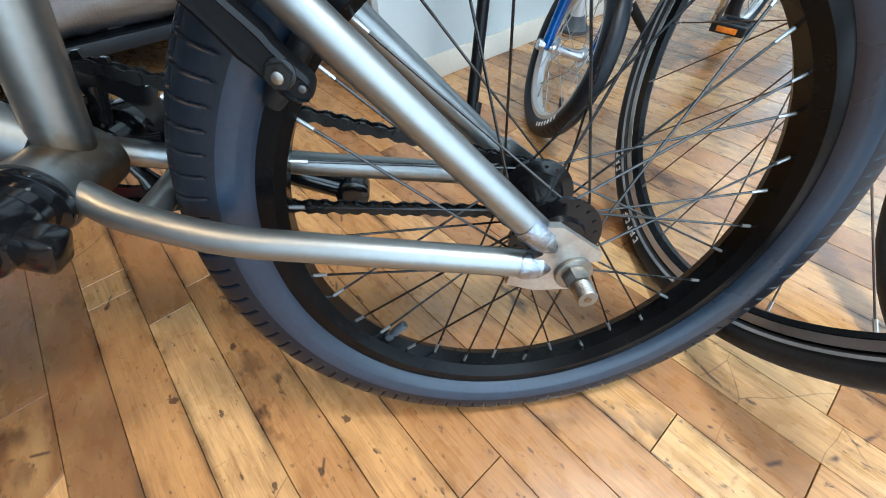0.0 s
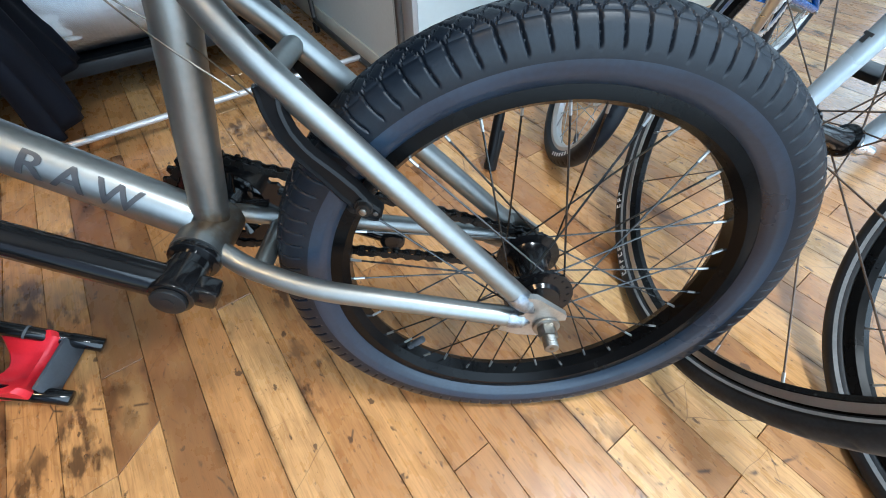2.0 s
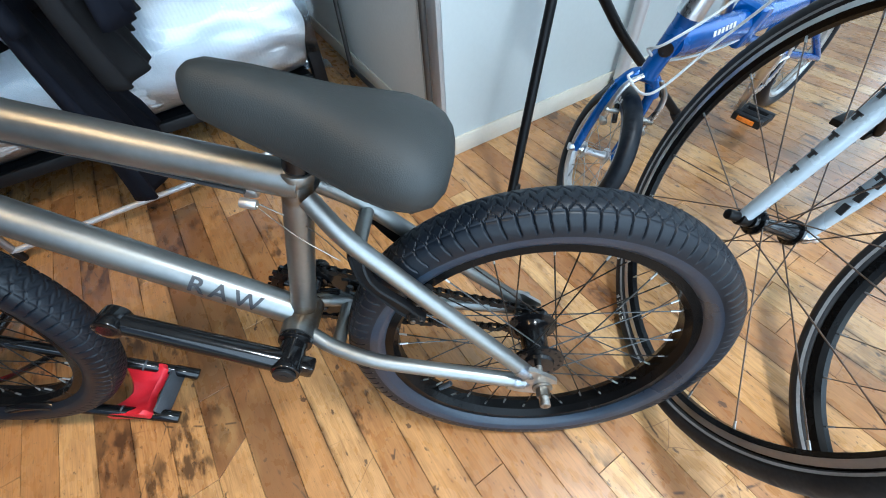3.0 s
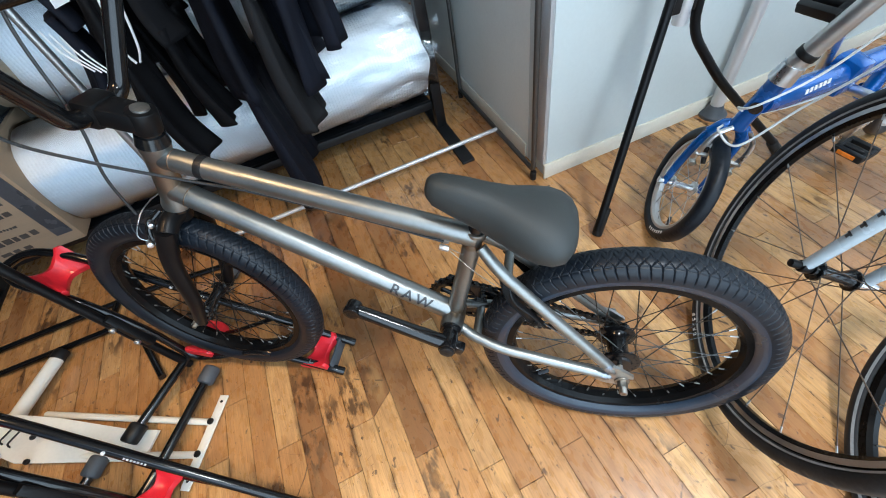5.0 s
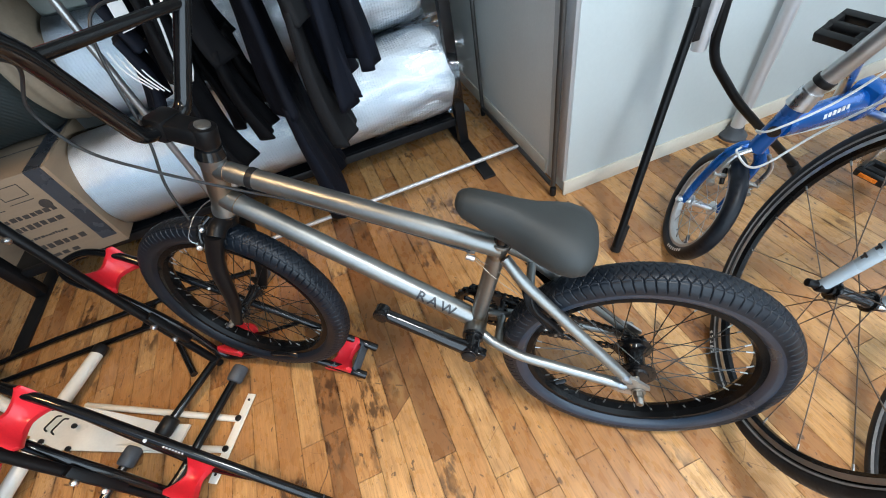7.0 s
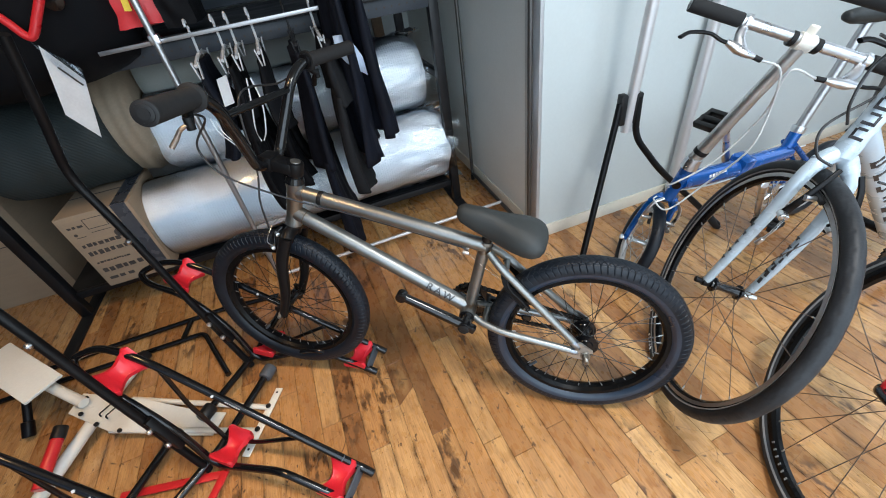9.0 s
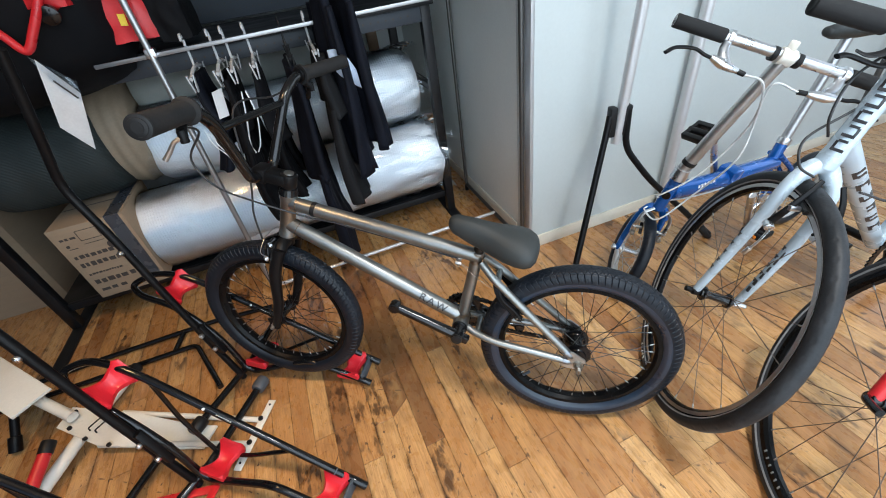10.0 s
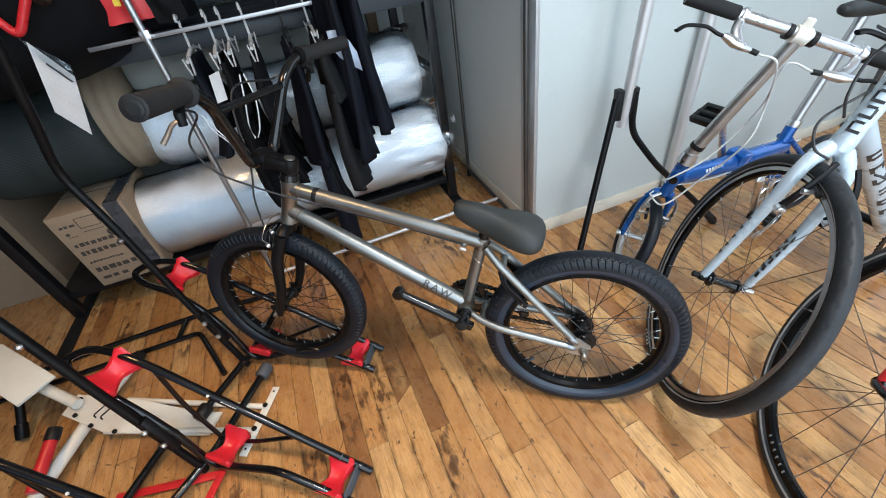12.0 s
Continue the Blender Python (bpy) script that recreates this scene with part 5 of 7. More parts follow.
# ---- white trainer frame lying between the racks ----
def build_trainer():
    tr = thing("trainer_frame", "cream white steel trainer frame with black feet lying on the floor", "trainer", Matrix())
    bm = bmesh.new()
    box(bm, (0, 0, 0), (0.222, 0.024, 0.004), 0.001, None)
    bmesh.ops.transform(bm, matrix=along((-0.936, -0.188, 0.008), (-0.904, -0.394, 0.008)) @ Matrix.Translation((0.105, 0, 0)), verts=bm.verts)
    strip = part("end_strip", bm, WHITEPAINT, tr)
    for p in ((-0.934, -0.199, 0.0125), (-0.906, -0.382, 0.0125)):
        bm = bmesh.new()
        rod(bm, Vector(p) - Vector((0, 0, 0.0015)), p, 0.0035, 12)
        part("strip_hole", bm, PLASTIC, strip)
    for a, b in (((-0.928, -0.2505, 0.0095), (-1.419, -0.341, 0.030)), ((-0.914, -0.325, 0.0095), (-1.397, -0.446, 0.030))):
        bm = bmesh.new()
        rod(bm, a, b, 0.0086, 16)
        part("side_tube", bm, WHITEPAINT, tr)
        bm = bmesh.new()
        rod(bm, Vector(a) + Vector((0, 0, 0.007)), Vector(a) + Vector((0, 0, 0.012)), 0.008, 12, soft=0.001)
        part("bolt_head", bm, PLASTIC, tr)
    bm = bmesh.new()
    quad = [(-1.065, -0.300), (-1.055, -0.372), (-1.125, -0.389), (-1.36, -0.456), (-1.545, -0.448), (-1.565, -0.380), (-1.34, -0.340), (-1.135, -0.316)]
    rows = []
    for z in (0.074, 0.080):
        rows.append([bm.verts.new((x, y, z - 0.068 * min(1, max(0, (x + 1.45) / 0.33)))) for x, y in quad])
    bm.faces.new(rows[0][::-1])
    bm.faces.new(rows[1])
    for i in range(8):
        bm.faces.new((rows[0][i], rows[0][(i + 1) % 8], rows[1][(i + 1) % 8], rows[1][i]))
    bmesh.ops.recalc_face_normals(bm, faces=bm.faces)
    plate = part("body_plate", bm, WHITEPAINT, tr, sharp=20)
    for x, y in ((-1.53, -0.392), (-1.49, -0.440), (-1.41, -0.452), (-1.36, -0.395), (-1.45, -0.375), (-1.33, -0.445)):
        bm = bmesh.new()
        low = 0.080 - 0.068 * min(1, max(0, (x + 1.45) / 0.33))
        rod(bm, (x, y, low), (x, y, low + 0.008), 0.0065, 8, soft=0.001)
        part("plate_bolt", bm, PLASTIC, plate)
    for x in (-1.425, -1.395):
        bm = bmesh.new()
        tube(bm, bent([(x + 0.012, -0.385, 0.076), (x, -0.388, 0.078), (x - 0.006, -0.425, 0.079), (x + 0.006, -0.428, 0.076)], 0.006), 0.0022, 8)
        part("wire_clip", bm, PLASTIC, plate)
    for a, b in (((-1.470, -0.435, 0.050), (-1.545, -0.195, 0.028)), ((-1.465, -0.440, 0.050), (-1.405, -0.720, 0.028))):
        bm = bmesh.new()
        rod(bm, a, b, 0.0185, 20)
        leg = part("leg", bm, WHITEPAINT, tr)
        bm = bmesh.new()
        d = (Vector(b) - Vector(a)).normalized()
        rod(bm, Vector(b) - d * 0.012, Vector(b) + d * 0.02, 0.0205, 20, soft=0.003)
        part("leg_cap", bm, PLASTIC, leg)
    bm = bmesh.new()
    rod(bm, (-1.500, -0.412, 0.098), (-2.05, -0.375, 0.215), 0.0165, 18)
    part("mast", bm, WHITEPAINT, tr)
    bm = bmesh.new()
    box(bm, (0.13, 0.03, 0), (0.28, 0.11, 0.012), 0.003)
    part("flat_panel", bm, WHITEPAINT, tr, m=along((-1.60, -0.395, 0.170), (-1.95, -0.345, 0.235)))
    bm = bmesh.new()
    tube(bm, bent([(-1.700, -0.520, 0.018), (-1.745, -0.430, 0.120), (-1.780, -0.400, 0.17)], 0.03), 0.0125, 14)
    rod(bm, (-1.696, -0.528, 0.012), (-1.712, -0.496, 0.048), 0.0175, 14, soft=0.003)
    part("rear_foot", bm, SATINBLACK, tr)
    bm = bmesh.new()
    rod(bm, (-1.452, -0.512, 0.115), (-1.385, -0.640, 0.080), 0.0165, 16)
    lev = part("handle", bm, REDPAINT, tr, "red tubular handle with a black end")
    bm = bmesh.new()
    rod(bm, (-1.445, -0.526, 0.111), (-1.462, -0.493, 0.121), 0.0185, 16, soft=0.003)
    part("handle_cap", bm, PLASTIC, lev)
    return tr


build_trainer()
low = thing("red_floor_bracket", "flat red painted steel bracket lying on the floor", "bracket", Matrix())
bm = bmesh.new()
box(bm, (0, 0, 0), (0.30, 0.022, 0.006), 0.002)
part("long_bar", bm, REDPAINT, low, m=along((-1.06, -0.520, 0.012), (-0.924, -0.455, 0.012)))
bm = bmesh.new()
box(bm, (0, 0, 0), (0.12, 0.022, 0.006), 0.002)
part("short_bar", bm, REDPAINT, low, m=along((-0.917, -0.510, 0.019), (-0.905, -0.58, 0.019)))

# ---- garment rail in the alcove: chrome and dark chrome tube ----
def room_thing(name, label, category, group=""):
    return thing(name, label, category, RM, group)


def build_rail():
    g = room_thing("garment_rail", "chrome tube garment rail on a floor frame beside the grey wall", "clothes rail")

    def bar(name, pts, r, material, radius=0.03):
        bm = bmesh.new()
        tube(bm, bent(pts, radius), r, 14)
        return part(name, bm, material, g)

    bar("end_frame", [(0.262, 0.722, 1.75), (0.262, 0.722, 0.040), (0.266, 1.356, 0.040), (0.266, 1.356, 1.75)], 0.0085, DARKCHROME, 0.02)
    bar("floor_bar", [(0.262, 0.995, 0.046), (-0.835, 0.998, 0.034)], 0.0080, POLE)
    bar("post", [(-0.832, 1.000, 0.014), (-0.830, 1.020, 1.18)], 0.0098, CHROME)
    bm = bmesh.new()
    box(bm, (-0.365, 1.028, 0.9815), (1.25, 0.008, 0.0115), 0.001, Matrix.Rotation(radians(-0.7), 4, "Y"))
    part("hanging_rail", bm, CHROME, g, "flat grey metal hanging bar")
    bar("rail_brace", [(0.262, 0.722, 0.990), (0.266, 1.356, 0.990)], 0.0085, DARKCHROME)
    bm = bmesh.new()
    box(bm, (-0.830, 1.022, 0.984), (0.030, 0.028, 0.028), 0.005)
    part("rail_joint", bm, ALU, g)
    for p in ((-0.832, 1.000), (0.262, 0.722), (0.266, 1.356)):
        bm = bmesh.new()
        rod(bm, (p[0], p[1], 0.0), (p[0], p[1], 0.034), 0.011, 14, soft=0.003)
        part("foot_cap", bm, PLASTIC, g)


build_rail()


def hanger(a, z, material, label):
    h = room_thing("clip_hanger", label, "hanger", "hangers on the rail")
    bm = bmesh.new()
    pts = [(a, 1.030 + 0.017 * math.cos(t), z + 0.004 + 0.017 * math.sin(t)) for t in [radians(k) for k in range(-60, 200, 20)]][::-1]
    pts += [(a, 1.045, z - 0.030), (a, 1.03, z - 0.070)]
    tube(bm, curve(pts, 3), 0.0040, 8)
    part("hook", bm, material, h)
    bm = bmesh.new()
    tube(bm, bent([(a, 0.90, z - 0.085), (a, 0.97, z - 0.074), (a, 1.03, z - 0.070), (a, 1.09, z - 0.074), (a, 1.15, z - 0.085)], 0.03), 0.0055, 8)
    part("arm", bm, material, h)
    for b in (0.905, 1.145):
        bm = bmesh.new()
        for s in (-1, 1):
            box(bm, (a + s * 0.0065, b, z - 0.098), (0.004, 0.020, 0.048), 0.0012, Matrix.Rotation(radians(7 * s), 4, "Y"))
        part("clip", bm, material, h)
    return h


def cloth_panel(bm, a, b0, b1, z_of, thick, waves, seed, spread=0.0, low_cut=0.0, n=34, rows=22):
    """A hanging, folded piece: a flattened sleeve between b0 and b1 whose folds deepen downwards."""
    rng = random.Random(seed)
    ph = [rng.uniform(0, 6.28) for _ in range(4)]
    secs = []
    for i in range(rows + 1):
        t = i / rows
        z = z_of[0] + (z_of[1] - z_of[0]) * t
        ring = []
        for k in range(n):
            u = k / n * 2
            side = 1 if u < 1 else -1
            s = u if u < 1 else 2 - u
            mid = (b0 + b1) / 2
            b = mid + (s - 0.5) * (b1 - b0) * (1 + spread * t)
            fold = (0.35 + 0.9 * t) * thick * 0.55 * (math.sin(waves * s * 6.28 + ph[0] + 0.9 * t) + 0.5 * math.sin(waves * 2.3 * s * 6.28 + ph[1] - 1.4 * t))
            body = side * thick * (0.5 + 0.35 * t) * math.sqrt(max(0.0, 1 - (2 * s - 1) ** 4)) + 0.02 * t * math.sin(3.1 * t + ph[2])
            ring.append((a + fold + body, b, z - low_cut * t * abs(2 * s - 1)))
        secs.append(ring)
    loft(bm, secs)
    bmesh.ops.recalc_face_normals(bm, faces=bm.faces)
    return bm


def garment(name, label, a, z_top, z_low, material, seed, width=0.30, thick=0.026, legs=True, split=0.42, lean=0.0):
    g = room_thing(name, label, "clothing", "clothes on the rail")
    b0, b1 = 1.03 - width / 2, 1.03 + width / 2
    mid = z_top + (z_low - z_top) * split
    bm = bmesh.new()
    cloth_panel(bm, a, b0, b1, (z_top, mid if legs else z_low), thick, 1.3, seed, 0.12)
    part("body", bm, material, g, sharp=0)
    if legs:
        for k, (c0, c1) in enumerate(((b0 - 0.01, 1.025), (1.035, b1 + 0.01))):
            bm = bmesh.new()
            cloth_panel(bm, a + 0.010 * (1 if k else -1), c0, c1, (mid + 0.03, z_low + 0.04 * k), thick, 0.8, seed + 7 + k, -0.15)
            part("trouser_leg", bm, material, g, sharp=0)
    return g


CLOTHES = (
    ("cycling_shorts", "navy cycling shorts with a white printed flash on a clip hanger", -0.735, 0.905, 0.610, NAVY, 1, 0.24, 0.020, True, 0.55),
    ("bib_shorts", "black bib shorts with two white piped stripes", -0.660, 0.890, 0.560, CLOTH, 2, 0.24, 0.022, True, 0.50),
    ("cycling_tights", "black three-quarter tights clipped by the waist", -0.650, 0.890, 0.395, CLOTH, 3, 0.32, 0.022, True, 0.45),
    ("cycling_tights", "slim black tights between the bib shorts and the navy tights", -0.560, 0.890, 0.450, CLOTH, 6, 0.26, 0.024, True, 0.50),
    ("cycling_tights", "navy cycling tights hanging almost to the floor", -0.455, 0.890, 0.110, NAVY, 4, 0.32, 0.028, True, 0.50),
    ("cycling_tights", "black winter tights with a charcoal panel", -0.350, 0.900, 0.375, CHARCOAL, 5, 0.36, 0.030, True, 0.35),
)
for row in CLOTHES:
    garment(*row)
for a, material, label in ((-0.735, CLEARPLASTIC, "cloudy plastic clip hanger"), (-0.660, CLEARPLASTIC, "cloudy plastic clip hanger with shorts"), (-0.620, CLEARPLASTIC, "cloudy plastic clip hanger with tights"),
                           (-0.555, CLEARPLASTIC, "cloudy plastic clip hanger with slim tights"), (-0.445, PLASTIC, "black plastic clip hanger with tights"), (-0.365, CLEARPLASTIC, "cloudy plastic clip hanger by the jackets")):
    hanger(a, 0.996, material, label)


def jacket(label, a, z_low, material, seed, lining):
    j = room_thing("cycling_jacket", label, "clothing", "clothes on the rail")
    bm = bmesh.new()
    cloth_panel(bm, a, 0.87, 1.19, (1.06, z_low), 0.036, 1.3, seed, 0.05)
    part("body", bm, material, j, sharp=0)
    for b0, b1, k in ((0.840, 0.925, 0), (1.13, 1.210, 1)):
        bm = bmesh.new()
        cloth_panel(bm, a + 0.012 * (1 - 2 * k), b0, b1, (1.03, z_low - 0.02), 0.020, 0.5, seed + 3 + k, -0.2)
        part("sleeve", bm, material, j, sharp=0)
    if lining:
        bm = bmesh.new()
        leaf = [(-0.332, 0.918), (-0.300, 0.916), (-0.272, 0.880), (-0.257, 0.845), (-0.254, 0.787), (-0.285, 0.812), (-0.312, 0.838), (-0.332, 0.872)]
        prism(bm, leaf, 0.006, Matrix.Translation((0, 0.872, 0)))
        part("lining", bm, PALECLOTH, j, "pale blue mesh lining", sharp=0)
    bm = bmesh.new()
    tube(bm, curve([(a, 1.047, 1.010), (a, 1.030, 1.022), (a, 1.013, 1.008), (a, 1.02, 1.045)][::-1], 5), 0.003, 8)
    part("hook", bm, PLASTIC, j)
    return j


jacket("black cycling jacket with a pale blue lining", -0.305, 0.500, NAVY, 21, True)
jacket("dark navy jacket hanging from the rail", -0.240, 0.585, NAVY, 31, False)


def flat_on(name, label, category, pts, material):
    """A thin sheet through four corners in the room's axes."""
    t = room_thing(name, label, category)
    bm = bmesh.new()
    p = [Vector(q) for q in pts]
    nrm = (p[1] - p[0]).cross(p[3] - p[0]).normalized() * 0.0006
    rows = [[bm.verts.new(q + s * nrm) for q in p] for s in (-1, 1)]
    bm.faces.new(rows[0][::-1])
    bm.faces.new(rows[1])
    for i in range(4):
        bm.faces.new((rows[0][i], rows[0][(i + 1) % 4], rows[1][(i + 1) % 4], rows[1][i]))
    part("sheet", bm, material, t, sharp=20)
    return t


flat_on("price_tag", "blank white swing tag on the shorts", "tag", [(-0.700, 0.905, 0.865), (-0.668, 0.905, 0.872), (-0.680, 0.905, 0.790), (-0.712, 0.905, 0.785)], PAPER)
# white piping on the bib shorts, white flash on the navy ones
pip = room_thing("bib_piping", "white piping stitched on the black bib shorts", "trim strip")
for s in (-1, 1):
    bm = bmesh.new()
    tube(bm, curve([(-0.612 + s * 0.006, 0.905, 0.850), (-0.618 + s * 0.016, 0.900, 0.775), (-0.640 + s * 0.016, 0.900, 0.690), (-0.648 + s * 0.004, 0.905, 0.655)], 6), 0.0030, 6, squash=0.4)
    part("strip", bm, MARK, pip)
fl = room_thing("printed_flash", "white curved printed stripes on navy shorts", "print")
for k in range(4):
    bm = bmesh.new()
    tube(bm, curve([(-0.770 + 0.012 * k, 0.912, 0.760 - 0.01 * k), (-0.762 + 0.013 * k, 0.905, 0.715 - 0.008 * k), (-0.735 + 0.010 * k, 0.905, 0.665 - 0.006 * k)], 6), 0.0019, 6, squash=0.4)
    part("stripe", bm, MARK, fl)


# ---- black steel work shelf with rolls and boxes ----
def build_shelf():
    s = room_thing("work_shelf", "black steel work shelf with a pegboard back and flat feet", "shelf")

    def beam(name, lo, hi, material=SHELFBLACK, bevel=0.003):
        bm = bmesh.new()
        lo, hi = Vector(lo), Vector(hi)
        box(bm, (lo + hi) / 2, hi - lo, bevel)
        return part(name, bm, material, s)

    for a in (0.085, -1.70):
        beam("leg", (a, 1.185, 0.012), (a + 0.040, 1.225, 1.75))
        beam("leg", (a, 1.78, 0.012), (a + 0.040, 1.82, 1.75))
        beam("flat_foot", (a - 0.004, 0.925, 0.0), (a + 0.046, 1.85, 0.012))
        beam("side_bar", (a + 0.006, 1.225, 0.62), (a + 0.034, 1.78, 0.65))
    beam("lower_beam", (-1.66, 1.205, 0.092), (0.085, 1.228, 0.125))
    beam("lower_beam", (-1.66, 1.75, 0.085), (0.085, 1.775, 0.125))
    beam("lower_shelf", (-1.70, 1.228, 0.110), (0.085, 1.75, 0.1215))
    beam("upper_beam", (-1.66, 1.185, 0.90), (0.085, 1.215, 0.955), PEG)
    beam("worktop", (-1.78, 1.165, 0.955), (0.135, 1.80, 0.975))
    beam("pegboard", (-1.70, 1.785, 0.985), (0.085, 1.797, 1.70), PEG)
    bm = bmesh.new()
    for i in range(60):
        for j in range(14):
            c = Vector((-1.64 + 0.0285 * i, 1.7845, 1.02 + 0.0285 * j))
            rod(bm, c, c + Vector((0, 0.003, 0)), 0.0028, 6)
    for i in range(56):
        c = Vector((-1.62 + 0.030 * i, 1.1845, 0.9275))
        rod(bm, c, c + Vector((0, 0.003, 0)), 0.0040, 8)
    tagged(part("peg_hole", bm, INK, s), kind="stuff")
    bm = bmesh.new()
    rod(bm, (-1.69, 1.19, 0.93), (-2.2, 1.0, 0.42), 0.016, 10)
    part("brace", bm, SHELFBLACK, s)


build_shelf()


def roll(name, label, a0, a1, b, z, r, material, seed, core=True, category="roll", sag=0.02):
    t = room_thing(name, label, category)
    rng = random.Random(seed)
    ph = [rng.uniform(0, 6.28) for _ in range(6)]
    bm = bmesh.new()
    secs = []
    n = 48
    m = 40
    for i in range(m + 1):
        u = i / m
        edge = min(u, 1 - u) * (a1 - a0)
        rr = r * (1 - 0.16 * math.exp(-edge / 0.018))
        ring = []
        for k in range(n):
            q = 2 * math.pi * k / n
            w = rr * (1 + 0.012 * math.sin(3 * q + ph[0] + 5 * u) + 0.010 * math.sin(7 * u * 3.1 + ph[1] + q) + 0.006 * math.sin(11 * q + 9 * u + ph[2]))
            y, zz = math.cos(q) * w, math.sin(q) * w
            ring.append((a0 + (a1 - a0) * u, b + y, z + zz - sag * math.sin(math.pi * u) * 0.3))
        secs.append(ring)
    loft(bm, secs)
    bmesh.ops.recalc_face_normals(bm, faces=bm.faces)
    part("wound_sheet", bm, material, t, sharp=50)
    if core:
        for a, s in ((a0, -1), (a1, 1)):
            bm = bmesh.new()
            spun(bm, [(0.030, -0.002), (0.038, -0.002), (0.038, 0.006), (0.030, 0.006)], 24)
            bmesh.ops.recalc_face_normals(bm, faces=bm.faces)
            part("core", bm, CARD, t, m=Matrix.Translation((a + s * 0.003, b, z)) @ pose(0, 0, 0, 0, 0, -90 * s))
    return t


def film(a0, a1, b, z, r, seed, parent):
    """Crumpled clear film round a roll's end."""
    rng = random.Random(seed)
    bm = bmesh.new()
    secs = []
    for i in range(61):
        u = i / 60
        ring = []
        for k in range(72):
            q = 2 * math.pi * k / 72
            v = u ** 4
            w = r * (1.035 + 0.03 * v) + 0.005 * noise.noise(Vector((q * 3.0, u * 12.0, seed))) * (1 + 4 * v) + 0.016 * v * noise.noise(Vector((q * 9.0, u * 25.0, seed + 4)))
            ring.append((a0 + (a1 - a0) * u, b + math.cos(q) * w, z + math.sin(q) * w))
        secs.append(ring)
    loft(bm, secs, False)
    part("film", bm, FILM, parent, "crumpled clear plastic film", sharp=0)


r1 = roll("bubble_wrap_roll", "large white bubble wrap roll in clear film on the lower shelf", -1.285, 0.110, 1.335, 0.292, 0.172, BUBBLE, 3)
film(-1.31, 0.165, 1.335, 0.292, 0.172, 2, r1)
r2 = roll("bubble_wrap_roll", "white bubble wrap roll lying on the larger roll", -1.11, 0.075, 1.490, 0.605, 0.170, BUBBLE, 8)
film(-1.13, 0.120, 1.490, 0.605, 0.170, 5, r2)
# top wrap roll; its shade is in the material's colour
roll("foam_roll", "third wrap roll behind the bubble wrap, its shade put into a grey-green colour", -1.075, -0.30, 1.560, 0.820, 0.130, SHADEDWRAP, 12)
roll("kraft_paper_roll", "brown kraft paper roll standing out beside the bubble wrap", -1.235, -1.085, 1.500, 0.690, 0.215, BROWNPAPER, 23, False)
roll("rolled_mat", "thick dark grey ribbed rolled mat above a cardboard box", -1.66, -1.20, 1.42, 0.675, 0.185, MATROLL, 17, False)


def carton(name, label, lo, hi, bars, tape=None, rounds=()):
    t = room_thing(name, label, "box")
    lo, hi = Vector(lo), Vector(hi)
    bm = bmesh.new()
    box(bm, (lo + hi) / 2, hi - lo, 0.003)
    body = part("carton_body", bm, CARD, t)
    bm = bmesh.new()
    box(bm, ((lo.x + hi.x) / 2, (lo.y + hi.y) / 2, hi.z + 0.001), (hi.x - lo.x - 0.008, 0.003, 0.0016))
    part("flap_seam", bm, INK, body)
    if tape is not None:
        bm = bmesh.new()
        box(bm, (tape, (lo.y + hi.y) / 2, hi.z + 0.0016), (0.05, hi.y - lo.y + 0.002, 0.0016))
        box(bm, (tape, lo.y - 0.0016, (hi.z + lo.z) / 2 + 0.02), (0.05, 0.0016, hi.z - lo.z - 0.04))
        part("tape", bm, TAPE, body, "dark packing tape")
    for a, z, w, h in bars:
        bm = bmesh.new()
        box(bm, (a, lo.y - 0.0012, z), (w, 0.0012, h))
        part("print_bar", bm, INK, body)
    for a, z, r in rounds:
        bm = bmesh.new()
        rod(bm, (a, lo.y - 0.0002, z), (a, lo.y - 0.0016, z), r, 24)
        part("print_disc", bm, INK, body)
    return t


rng = random.Random(4)
print_bars = []
for z, n, h, wide in ((0.440, 3, 0.010, 0.018), (0.356, 8, 0.016, 0.016), (0.318, 9, 0.020, 0.020), (0.272, 11, 0.008, 0.010), (0.232, 8, 0.022, 0.022), (0.190, 3, 0.014, 0.030)):
    x = -1.462
    for k in range(n):
        w = wide * rng.uniform(0.5, 1.1)
        if x + w > -1.300:
            break
        print_bars.append((x + w / 2, z + rng.uniform(-0.001, 0.001), w, h * rng.uniform(0.75, 1.0)))
        x += w + wide * rng.uniform(0.25, 0.5)
for x, z, w, h in ((-1.365, 0.462, 0.070, 0.0018), (-1.365, 0.420, 0.070, 0.0018), (-1.400, 0.441, 0.0018, 0.042), (-1.330, 0.441, 0.0018, 0.042), (-1.365, 0.404, 0.070, 0.0015), (-1.440, 0.395, 0.030, 0.0020)):
    print_bars.append((x, z, w, h))
carton("cardboard_box", "brown cardboard box with dark tape and printing on the lower shelf", (-1.485, 1.135, 0.152), (-1.225, 1.46, 0.487), print_bars, -1.262, ((-1.318, 0.376, 0.017), (-1.452, 0.408, 0.006)))
side_bars = [(-2.25 + 0.07 * k, z, 0.045, 0.018) for z in (0.50, 0.40) for k in range(4)] + [(-2.10, 0.30, 0.40, 0.004), (-2.10, 0.45, 0.40, 0.004), (-1.93, 0.55, 0.09, 0.05)]
carton("cardboard_carton", "large cardboard carton with printed lines against the shelf", (-2.42, 1.47, 0.0), (-1.80, 2.0, 0.62), side_bars)


